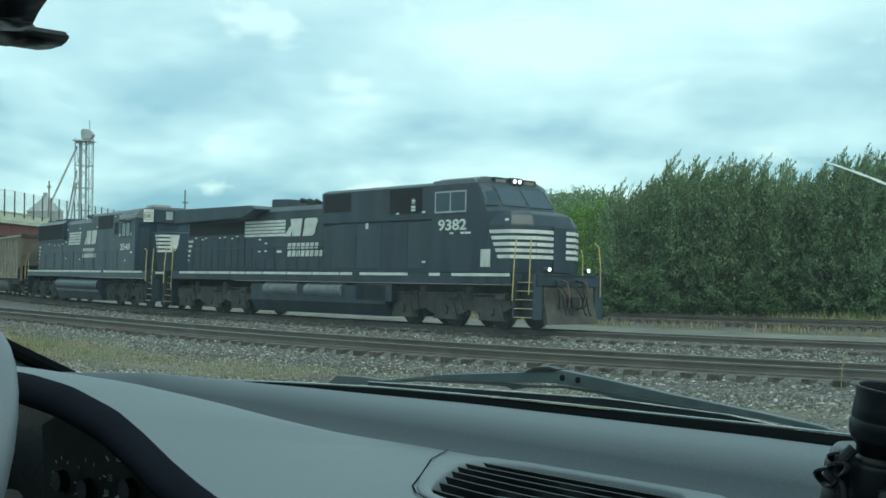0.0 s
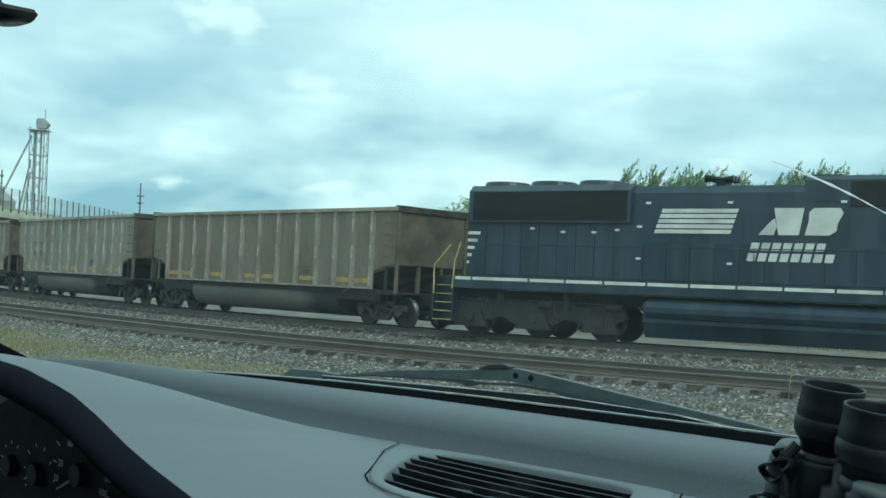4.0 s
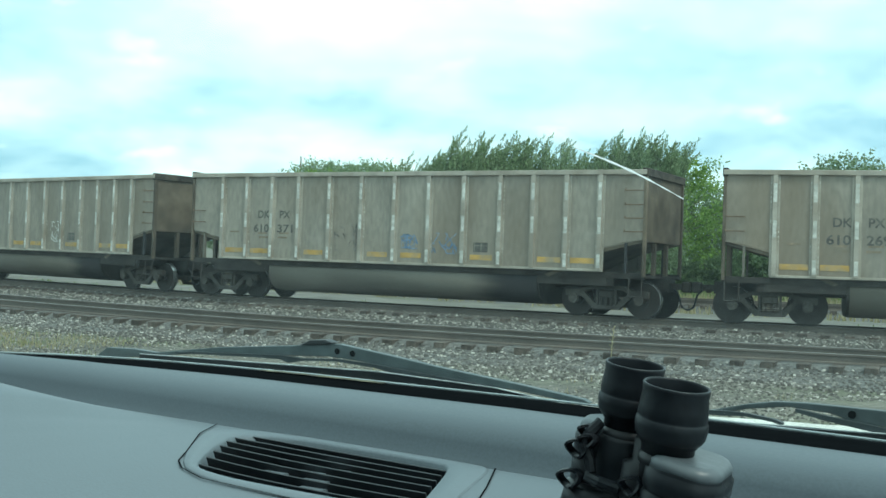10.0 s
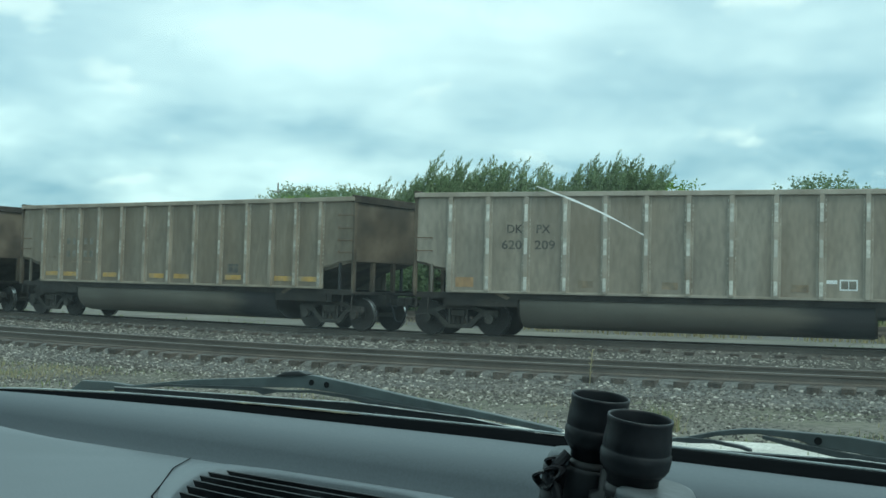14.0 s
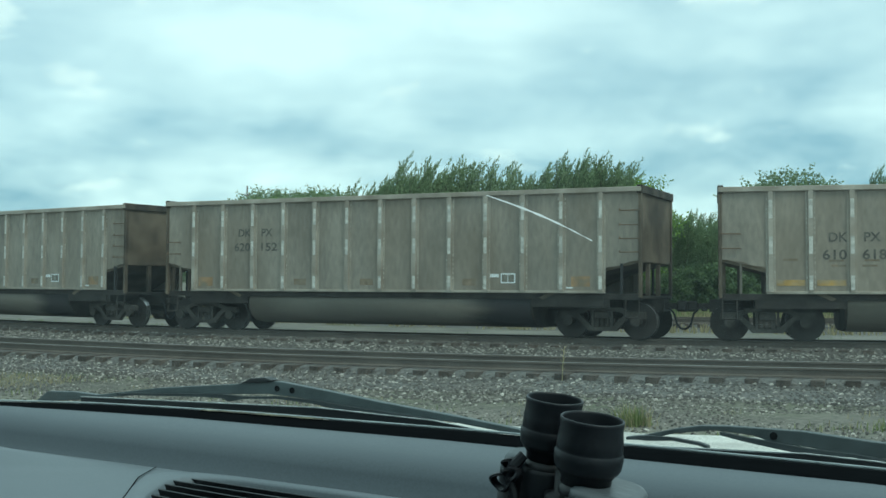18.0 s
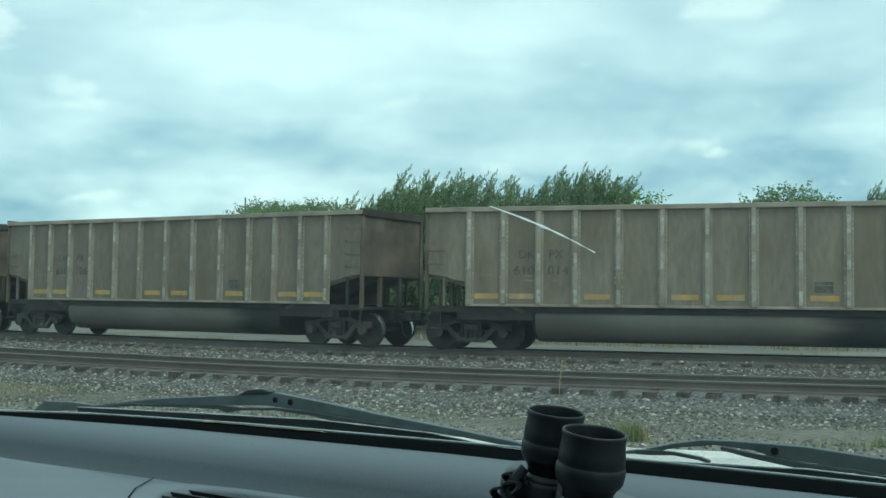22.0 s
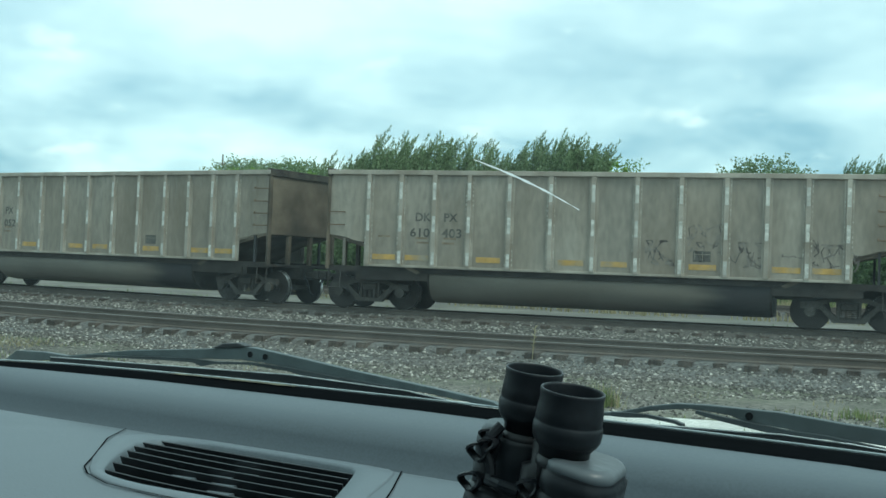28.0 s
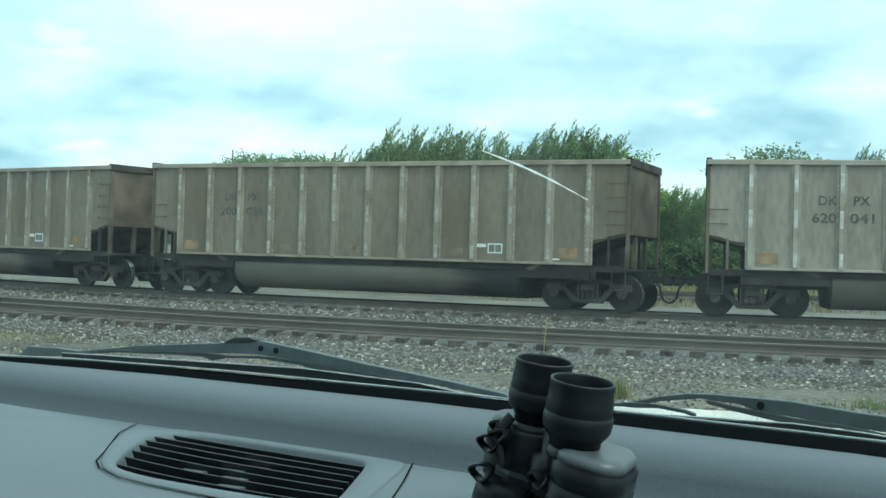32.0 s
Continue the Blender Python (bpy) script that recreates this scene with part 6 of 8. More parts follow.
def second_locomotive():
    L = thing("diesel_locomotive", "blue-black narrow-nose diesel locomotive with white emblem and stripes", "locomotive", "locomotives of the train")
    frame_and_running_gear(L, "black2", (-3.55, 3.7, 1.15), (-6.95, 6.75), (-10.20, -9.42, 10.22, 11.05))
    part("hood", prismm([(-0.92, 1.66), (-0.92, 4.10), (-0.75, 4.30), (0.75, 4.30), (0.92, 4.10), (0.92, 1.66)], -9.38, 6.4, axis="x"), "black2", L, "blue-black long hood")
    part("radiator_box", prismm([(-1.06, 3.28), (-1.06, 4.18), (-0.85, 4.36), (0.85, 4.36), (1.06, 4.18), (1.06, 3.28)], -9.30, -4.2, axis="x"), "black2", L, "flared radiator section")
    grille(L, -9.15, -4.3, 3.34, 4.16, -1.065)
    for x in (-8.6, -7.05, -5.5):
        bm = bmesh.new()
        bmesh.ops.create_cone(bm, cap_ends=True, segments=22, radius1=0.72, radius2=0.66, depth=0.16, matrix=pose(x, 0, 4.43))
        f = part("fan_housing", bm, "black", L, "round radiator fan housing")
    part("blower_housing", prismm([(-0.94, 3.86), (-0.94, 4.40), (-0.80, 4.52), (0.80, 4.52), (0.94, 4.40), (0.94, 3.86)], 0.42, 6.4, axis="x"), "black2", L)
    part("exhaust_stack", prismm([(0.2, 4.50), (1.3, 4.50), (1.2, 4.60), (0.3, 4.60)], -0.35, 0.35), "black", L)
    bm = bmesh.new()
    for k, yy in enumerate((-0.25, 0.0, 0.25)):
        rod(bm, (-1.95, yy, 4.52), (-2.40 + 0.1 * k, yy, 4.56), 0.045, 8, 0.10)
        rod(bm, (-1.95, yy, 4.52), (-1.62, yy, 4.55), 0.045, 8, 0.09)
    box(bm, -2.10, -1.85, -0.3, 0.3, 4.28, 4.52)
    part("air_horn", bm, "rubber", L)
    part("intake_recess", boxm(4.24, 5.92, -0.999, -0.98, 3.40, 3.97), "grille", L, "dark intake screen")
    part("intake_screen", boxm(1.55, 3.95, -0.957, -0.92, 3.72, 4.36, 0.01), "grille", L, "dark intake screen")
    part("filter_panel", boxm(4.0, 6.4, -0.985, -0.92, 3.16, 4.38, 0.012), "black2", L, "proud filter panel behind the cab")
    doors(L, -9.3, -4.7, 8, 1.75, 3.22, -0.93, "black2")
    doors(L, -4.5, 0.8, 8, 1.75, 2.75, -0.93, "black2")
    doors(L, 1.0, 6.2, 7, 1.75, 2.7, -0.93, "black2")
    # cab with bevelled grey roof
    part("cab", boxm(6.36, 8.66, -1.50, 1.50, 1.66, 4.06, 0.03), "black2", L, "blue-black cab")
    part("cab_roof", prismm([(-1.52, 4.04), (-1.25, 4.42), (-0.7, 4.56), (0.7, 4.56), (1.25, 4.42), (1.52, 4.04)], 6.32, 8.66, axis="x"), "greyroof", L, "grey faceted cab roof")
    part("air_conditioner", boxm(6.95, 7.95, -0.42, 0.42, 4.54, 4.72, 0.03), "galv", L, "grey roof air conditioner")
    cab_window(L, 6.86, 7.98, 3.22, 3.82, -1.505, "darkpost")
    part("roof_hatch", boxm(7.15, 7.75, -1.36, -1.20, 4.18, 4.34, 0.04), "black", L, "dark vent in the cab roof")
    part("cab_door", boxm(8.655, 8.685, -1.30, -0.85, 1.72, 3.6, 0.01), "black", L, "dark front cab door")
    part("window_visor", prismm([(6.55, 3.94), (8.15, 3.94), (8.1, 4.0), (6.6, 4.0)], -1.75, -1.5), "greyroof", L)
    for y0, y1 in ((-1.35, -0.5), (0.5, 1.35)):
        part("windscreen_pane", boxm(8.655, 8.675, y0, y1, 3.2, 3.82), "cabglass", L)
    part("lamp_panel", boxm(8.62, 8.82, -0.70, 0.80, 3.84, 4.45, 0.02), "black", L, "dark lamp panel over the windscreen")
    for sy in (-1, 1):
        nb = part("number_board", prismm([(8.60, sy * 1.26), (8.84, sy * 0.74), (8.76, sy * 0.70), (8.54, sy * 1.20)], 3.86, 4.42, axis="z", bev=0.012), "white", L, "white angled number board")
        part("board_rim", prismm([(8.625, sy * 1.210), (8.822, sy * 0.783), (8.820, sy * 0.780), (8.623, sy * 1.207)], 3.96, 4.30, axis="z"), "stencil", nb)
        part("board_field", prismm([(8.6345, sy * 1.2005), (8.8175, sy * 0.8035), (8.8115, sy * 0.8005), (8.6285, sy * 1.1975)], 3.98, 4.28, axis="z"), "white", nb)
        face = pose(8.729, sy * 1.0035, 4.045, 90, 0, 65.2 if sy < 0 else 114.8)
        hx = letters("board_number", "2548", 0.19, "stencil", L, 0, 0, 0, bold=0.004, width=0.36)
        hx.matrix_basis = face
    part("headlight_box", boxm(8.81, 8.87, -0.16, 0.16, 3.98, 4.36, 0.02), "galv", L)
    part("nose", prismm([(8.6, -0.82), (9.86, -0.82), (10.24, -0.44), (10.24, 0.44), (9.86, 0.82), (8.6, 0.82)], 1.66, 3.40, axis="z", bev=0.04), "black2", L, "low blue-black nose with chamfered corners")
    for i in range(5):
        z0 = 2.50 + 0.168 * i
        z1 = z0 + 0.10
        xa = 9.70 - 0.075 * i
        for y in (-1, 1):
            part("nose_stripe", prismm([(xa, z0), (9.86, z0), (9.86, z1), (xa - 0.045, z1)], min(y * 0.818, y * 0.83), max(y * 0.818, y * 0.83)), "white", L, "white nose stripe")
            part("nose_stripe", prismm([(9.86, y * 0.832), (10.248, y * 0.445), (10.235, y * 0.42), (9.85, y * 0.81)], z0, z1, axis="z"), "white", L, "white nose stripe")
    part("nose_emblem", prismm([(-0.44, 2.50), (-0.20, 2.56), (-0.10, 2.80), (-0.02, 3.27), (-0.44, 3.27)], 10.22, 10.256, axis="x"), "white", L, "white emblem on the nose")
    part("end_stripe", boxm(11.052, 11.062, -1.38, 0.9, 1.53, 1.63), "white", L, "white stripe along the front end beam")
    for i in range(5):
        z = 2.06 + 0.215 * i
        part("rear_stripe", boxm(-9.36, -9.30 + 0.09 * i, -0.945, -0.925, z, z + 0.09), "white", L, "white rear corner stripe")
    letters("cab_number", "2548", 0.29, "white", L, 7.37, -1.507, 2.61, "white cab number", bold=0.01, width=1.34)
    bars_logo(L, -3.55, -1.45, 3.0, 3.69, -0.945, slant=0.24, n=5, sharp=0.9)
    emblem_blocks(L, -0.66, 3.0, 3.69, -0.945)
    name_bars(L, -0.92, 1.02, ((2.60, 2.80, 7),), -0.945)
    name_bars(L, -1.0, 1.24, ((2.32, 2.53, 8),), -0.945)
    sill_stripe(L, (-9.40, -8.81, -6.97, -5.84, -4.69, -3.46, -2.28, -1.04, 0.15, 1.41, 2.53, 4.15), 1.615)
    sill_stripe(L, (4.48, 6.20, 8.54, 9.86), 1.615)
    for x, z in ((-3.73, 3.80), (-1.47, 3.81), (1.40, 3.82), (-3.96, 3.16), (-4.61, 3.06), (-3.97, 2.29), (-1.44, 2.21), (-7.23, 3.08), (-6.25, 2.99), (-5.3, 2.99), (4.0, 3.15), (5.35, 3.15)):
        part("notice_label", boxm(x - 0.07, x + 0.07, -0.958, -0.93, z, z + 0.06), "label_white", L)
    for x in (4.35, 5.01, 5.65):
        part("notice_label", boxm(x - 0.07, x + 0.07, -0.998, -0.98, 4.24, 4.29), "label_white", L)
    part("notice_label", boxm(8.08, 8.32, -1.512, -1.495, 2.46, 2.52), "label_white", L)
    part("notice_label", boxm(7.32, 7.46, -1.512, -1.495, 2.10, 2.16), "label_white", L)
    for x in (6.62, 8.1):
        part("notice_label", boxm(x - 0.06, x + 0.06, -1.512, -1.50, 3.24, 3.36), "label_white", L)
    bm = bmesh.new()
    rod(bm, (-3.45, -1.32, 0.95), (3.6, -1.32, 0.95), 0.3, 14)
    part("tank_barrel", bm, "black2", L, "rounded upper edge of the fuel tank")
    railing(L, [(-9.49, 1.30), (-9.44, 2.1), (-9.26, 2.64)], -1.5)
    railing(L, [(-10.12, 1.14), (-10.14, 1.97), (-9.60, 2.58)], -1.5)
    railing(L, [(10.25, 1.20), (10.27, 2.0), (10.33, 2.55), (10.08, 2.62)], -1.52)
    railing(L, [(10.97, 1.07), (11.02, 1.9), (11.12, 2.62)], -1.5)
    railing(L, [(11.03, 1.0), (11.03, 2.3), (10.95, 2.65)], 1.3)
    bm = rods([(-9.3, -1.5, 2.6), (6.3, -1.5, 2.6)], 0.016, 5)
    for x in np.arange(-9.3, 6.4, 1.733):
        rod(bm, (x, -1.5, 1.66), (x, -1.5, 2.6), 0.014, 5)
    part("handrail", bm, "black", L)
    return L


LOCO1, LOCO2 = lead_locomotive(), second_locomotive()
for o in (WHEEL, BIGWHEEL, RIM):
    bpy.data.objects.remove(o)

# ---- the parked car round the camera: across, ahead and up in its own space ----
CAR = pose(0.02, -0.03, 0, 0, 0, -46.7)
car_body = thing("parked_car", "parked car seen from its front seat, grey dashboard, clear windscreen", "car", m=CAR)
A0, A1 = -1.52, 0.30


def lerp_table(tab, x):
    xs = [t[0] for t in tab]
    return float(np.interp(x, xs, [t[1] for t in tab]))


LIP = ((-1.52, 1.575), (-1.35, 1.602), (-1.2, 1.611), (-1.047, 1.611), (-0.965, 1.606), (-0.885, 1.593), (-0.84, 1.579), (-0.795, 1.562), (-0.76, 1.551), (-0.71, 1.538), (-0.64, 1.518), (-0.5, 1.485), (-0.3, 1.468), (0.3, 1.46))
BASE_B = ((-1.52, 0.70), (-1.42, 0.80), (-1.3, 0.88), (-1.15, 0.935), (-0.95, 0.965), (-0.6, 0.98), (-0.2, 0.965), (0.1, 0.90), (0.3, 0.80))


def dash_section(a):
    """The dashboard's upper outline at one place across the car: from the windscreen back to the lip."""
    b0 = lerp_table(BASE_B, a)
    roll = min(0.757, b0 - 0.06)
    zl = lerp_table(LIP, a)
    pts = [(b0 + 0.02, 1.535), (b0 - 0.006, 1.5575)]
    for f, z in ((0.25, 1.562), (0.5, 1.568), (0.75, 1.5725), (0.9, 1.572)):
        pts.append((b0 - 0.02 + (roll + 0.012 - b0 + 0.02) * f, z))
    pts += [(roll + 0.008, 1.566), (roll + 0.003, 1.556), (roll, 1.5450), (roll - 0.004, 1.5400), (roll - 0.012, 1.5420)]
    n = 56
    for i in range(1, n + 1):
        f = i / n
        b = roll - 0.012 + (0.45 - roll + 0.012) * f
        e = f * f * (3 - 2 * f)
        straight = 1.5420 + (zl - 1.5420) * (0.35 * f + 0.65 * e)
        crown = 0.010 * math.sin(math.pi * f) * (1 if a < -0.85 else 0.3)
        pts.append((b, straight + crown))
    pts += [(0.444, zl - 0.004), (0.441, zl - 0.011)]
    return pts


aa = sorted(set([round(A0 + i * 0.02, 3) for i in range(int((A1 - A0) / 0.02) + 1)] + [round(-0.81 + i * 0.005, 3) for i in range(70)] + [A1]))
vs, fs = [], []
N = len(dash_section(0.0))
for a in aa:
    vs += [(a, b, z) for b, z in dash_section(a)]
roll_n = 11
fr = [(i * N + j, i * N + j + 1, (i + 1) * N + j + 1, (i + 1) * N + j) for i in range(len(aa) - 1) for j in range(N - 1)]
pad_f = [f for f in fr if f[0] % N < 9]
VENT = [(-0.802, 0.746), (-0.510, 0.746), (-0.494, 0.737), (-0.474, 0.645), (-0.481, 0.629), (-0.58, 0.610), (-0.655, 0.592), (-0.692, 0.599)]
VENT_IN = [(-0.755, 0.731), (-0.542, 0.735), (-0.525, 0.724), (-0.497, 0.652), (-0.503, 0.640), (-0.585, 0.622), (-0.664, 0.602), (-0.683, 0.609)]


def soften(pts, rounds):
    """Rounds the corners of a closed outline."""
    for _ in range(rounds):
        out = []
        for p, q in zip(pts, pts[1:] + pts[:1]):
            out += [(p[0] * 0.78 + q[0] * 0.22, p[1] * 0.78 + q[1] * 0.22), (p[0] * 0.22 + q[0] * 0.78, p[1] * 0.22 + q[1] * 0.78)]
        pts = out
    return pts


VENT, VENT_IN = soften(VENT, 2), soften(VENT_IN, 2)
VENT_CUT = [((p[0] + q[0]) / 2, (p[1] + q[1]) / 2) for p, q in zip(VENT, VENT_IN)]


def inside(x, y, poly):
    odd = False
    for (x0, y0), (x1, y1) in zip(poly, poly[1:] + poly[:1]):
        if (y0 > y) != (y1 > y) and x < x0 + (x1 - x0) * (y - y0) / (y1 - y0):
            odd = not odd
    return odd


shelf_f = [f for f in fr if f[0] % N >= 9 and not inside(sum(vs[k][0] for k in f) / 4, sum(vs[k][1] for k in f) / 4, VENT_CUT)]


def sub_mesh(name, faces, material, label):
    used = sorted({i for f in faces for i in f})
    ix = {k: i for i, k in enumerate(used)}
    return mesh_part(name, [vs[k] for k in used], [tuple(ix[k] for k in f)[::-1] for f in faces], material, car_body, label, smooth=True)


pad = sub_mesh("dash_pad", pad_f, "dash_dark", "dark grey rolled dashboard pad below the windscreen")
shelf = sub_mesh("dash_shelf", shelf_f, "dash", "pale grey dashboard top with an instrument hood")


def dash_z(a, b):
    sec = dash_section(a)
    return float(np.interp(b, [p[0] for p in sec][::-1], [p[1] for p in sec][::-1]))


# lower dash face, where there is no instrument recess
lf_v, lf_f = [], []
la = [a for a in aa if a >= -0.72]
for a in la:
    zl = lerp_table(LIP, a)
    lf_v += [(a, 0.441, zl - 0.011), (a, 0.43, zl - 0.06), (a, 0.46, zl - 0.22), (a, 0.50, 0.95)]
lf_f = [(i * 4 + j, i * 4 + j + 1, (i + 1) * 4 + j + 1, (i + 1) * 4 + j) for i in range(len(la) - 1) for j in range(3)]
mesh_part("dash_face", lf_v, lf_f, "dash_dark", car_body, "lower dashboard face", smooth=True)
# black lip of the instrument hood, and the recess below it
lip_a = [a for a in aa if a <= -0.60]
M["hood_black"] = mat("dull_black_hood_edge", (0.010, 0.012, 0.018), 0.85, vary=0.1, scale=8, spec=0.03)
for nm, prof, lab in (("hood_lip", ((0.4525, None), (0.449, None), (0.437, -0.004), (0.433, -0.014), (0.438, -0.022), (0.447, -0.024)), "black edge of the instrument hood"),
                      ("hood_underside", ((0.447, -0.024), (0.53, -0.034), (0.60, -0.044)), "dark underside of the instrument hood")):
    v2 = [(a, b, lerp_table(LIP, a) + dz if dz is not None else dash_z(a, b) + 0.0025) for a in lip_a for b, dz in prof]
    k = len(prof)
    f2 = [(i * k + j, i * k + j + 1, (i + 1) * k + j + 1, (i + 1) * k + j) for i in range(len(lip_a) - 1) for j in range(k - 1)]
    mesh_part(nm, v2, f2, "hood_black", car_body, lab, smooth=True)
part("binnacle_back", prismm([(-1.50, 1.20), (-0.66, 1.20), (-0.66, 1.47), (-0.78, 1.515), (-0.9, 1.545), (-1.1, 1.565), (-1.3, 1.565), (-1.50, 1.545)], 0.585, 0.60), "trimblack", car_body)
part("binnacle_side", boxm(-0.72, -0.66, 0.44, 0.60, 1.10, 1.515, 0.004), "trimblack", car_body)
part("binnacle_shelf", prismm([(0.40, 1.40), (0.60, 1.425), (0.60, 1.38), (0.40, 1.32)], -1.50, -0.70, axis="x"), "trimblack", car_body)
instruments = cluster = part("instrument_panel", prismm([(-1.26, 1.425), (-0.90, 1.425), (-0.89, 1.46), (-0.93, 1.540), (-1.05, 1.562), (-1.2, 1.562), (-1.27, 1.535)], 0.565, 0.585), "grille", car_body, "dark instrument cluster with pale needles and marks")


def dial(ca, cz, r, needle, n0, n1, n):
    for i in range(n):
        t = radians(n0 + (n1 - n0) * i / (n - 1))
        d = Vector((math.cos(t), 0, math.sin(t)))
        s = Vector((-d.z, 0, d.x)) * 0.0009
        c = Vector((ca, 0.5635, cz))
        bm = bmesh.new()
        bm.faces.new([bm.verts.new(v) for v in (c + d * r * 0.86 - s, c + d * r - s, c + d * r + s, c + d * r * 0.86 + s)])
        part("dial_mark", bm, "dial", cluster)
    t = radians(needle)
    d = Vector((math.cos(t), 0, math.sin(t)))
    c = Vector((ca, 0.561, cz))
    bm = bmesh.new()
    rod(bm, c, c + d * r * 0.82, 0.0021, 5, 0.0010)
    part("needle", bm, "dial", cluster, "pale gauge needle")
    bm = bmesh.new()
    bmesh.ops.create_cone(bm, cap_ends=True, segments=14, radius1=0.0125, radius2=0.011, depth=0.008, matrix=pose(ca, 0.560, cz, 90, 0, 0))
    part("needle_hub", bm, "trimblack", cluster)


dial(-1.066, 1.492, 0.058, 205, 215, -35, 13)
dial(-1.155, 1.480, 0.032, 198, 210, 30, 6)
dial(-1.215, 1.481, 0.026, 198, 200, 60, 5)
dial(-0.955, 1.462, 0.03, 200, 210, 40, 5)

for txt, a, z in (("80", -1.013, 1.493), ("100", -1.021, 1.478), ("110", -1.031, 1.463), ("10", -1.114, 1.479), ("20", -1.106, 1.495), ("60", -1.088, 1.517)):
    num = letters("dial_number", txt, 0.0075, "dial", instruments, a, 0.5625, z)
    num.matrix_basis = num.matrix_basis @ Matrix.Diagonal((1, 1, 0.08, 1))

# air vent in the dash top
M["ventblack"] = mat("dark_vent_plastic", (0.022, 0.026, 0.030), 0.5, vary=0.1, bump=0)


def vent_p(a, b, up=0.0):
    return (a, b, dash_z(a, b) + up)


vent = part("vent_frame", bmesh.new(), "dash", car_body, "pale grey moulded air vent frame")
bm = bmesh.new()
n = len(VENT)
ring = []
for p, q in zip(VENT, VENT_IN):
    def between(f):
        return p[0] + (q[0] - p[0]) * f, p[1] + (q[1] - p[1]) * f
    ring.append([bm.verts.new(vent_p(*p, -0.002)), bm.verts.new(vent_p(*between(0.02), 0.0012)), bm.verts.new(vent_p(*between(0.08), 0.0020)), bm.verts.new(vent_p(*between(0.5), 0.0021)),
                 bm.verts.new(vent_p(*between(0.93), 0.0019)), bm.verts.new(vent_p(*between(0.99), -0.0003)), bm.verts.new(vent_p(*between(1.05), -0.008)), bm.verts.new(vent_p(*between(1.08), -0.030))])
for i in range(n):
    for j in range(7):
        bm.faces.new((ring[i][j], ring[i][j + 1], ring[(i + 1) % n][j + 1], ring[(i + 1) % n][j]))
bmesh.ops.recalc_face_normals(bm, faces=bm.faces)
bm.to_mesh(vent.data)
bm.free()
for p in vent.data.polygons:
    p.use_smooth = True
bm = bmesh.new()
bm.faces.new([bm.verts.new(vent_p(*p, -0.026)) for p in VENT_CUT])
part("vent_throat", bm, "frit", vent, "black vent opening")


for i in range(7):
    f = (i + 0.6) / 7.0
    c0 = Vector((-0.752 + 0.076 * f, 0.726 - 0.121 * f, 0))
    c1 = Vector((-0.527 + 0.030 * f, 0.726 - 0.084 * f, 0))
    bm = bmesh.new()
    vv = []
    for k in range(7):
        c = c0.lerp(c1, k / 6)
        z = dash_z(c.x, c.y)
        vv.append([bm.verts.new((c.x, c.y + db, z + dz)) for db, dz in ((0.0005, 0.0008), (-0.0008, 0.0004), (0.0045, -0.0125), (0.006, -0.0125))])
    for a, b in zip(vv, vv[1:]):
        for j in range(4):
            bm.faces.new((a[j], a[(j + 1) % 4], b[(j + 1) % 4], b[j]))
    bm.faces.new(vv[0])
    bm.faces.new(vv[-1][::-1])
    bmesh.ops.recalc_face_normals(bm, faces=bm.faces)
    part("vent_slat", bm, "ventblack", vent, "dark angled vent slat")
for i, (a, b) in enumerate(((-0.622, 0.702), (-0.606, 0.690), (-0.618, 0.672), (-0.602, 0.660), (-0.640, 0.655), (-0.592, 0.645))):
    part("vent_vane", boxm(a - 0.011, a + 0.011, b - 0.006, b + 0.006, dash_z(a, b) - 0.012, dash_z(a, b) - 0.0045), "dash", vent)


def seam(points, w, mt="trimblack"):
    bm = bmesh.new()
    for (a, b), (c, d) in zip(points, points[1:]):
        dv = Vector((c - a, d - b, 0))
        s = Vector((-dv.y, dv.x, 0)).normalized() * w
        p, q = Vector(vent_p(a, b, 0.0015)), Vector(vent_p(c, d, 0.0015))
        bm.faces.new([bm.verts.new(v) for v in (p - s, q - s, q + s, p + s)])
    return bm


# the thick first line paints the shadow at the frame's right edge; the others are seams
part("panel_seam", seam([(-0.511, 0.744), (-0.496, 0.70), (-0.482, 0.64), (-0.465, 0.56), (-0.45, 0.46)], 0.0014), "frit", car_body)
part("panel_seam", seam([(-0.496, 0.744), (-0.474, 0.70), (-0.452, 0.64), (-0.436, 0.56), (-0.42, 0.46)], 0.0007), "frit", car_body)
part("panel_seam", seam([(-0.800, 0.741), (-0.760, 0.684), (-0.712, 0.628), (-0.694, 0.603), (-0.680, 0.594), (-0.655, 0.591), (-0.58, 0.609), (-0.490, 0.628), (-0.478, 0.640), (-0.486, 0.68)], 0.0007), "frit", car_body)

# windscreen with black border, cowl and scratch
M["seal_edge"] = mat("ground_glass_edge", (0.30, 0.34, 0.35), 0.35, vary=0.3, scale=14, spec=0.6)
M["faded_strip"] = mat("faded_straw_strip", (0.105, 0.10, 0.062), 0.8, vary=0.7, scale=60, fine=0.5, fscale=220, stain=(0.035, 0.036, 0.033), stain_amt=1.0, stain_scale=45)


def screen_z(a, b):
    return 1.556 + (lerp_table(BASE_B, a) + 0.03 - b) * 0.47


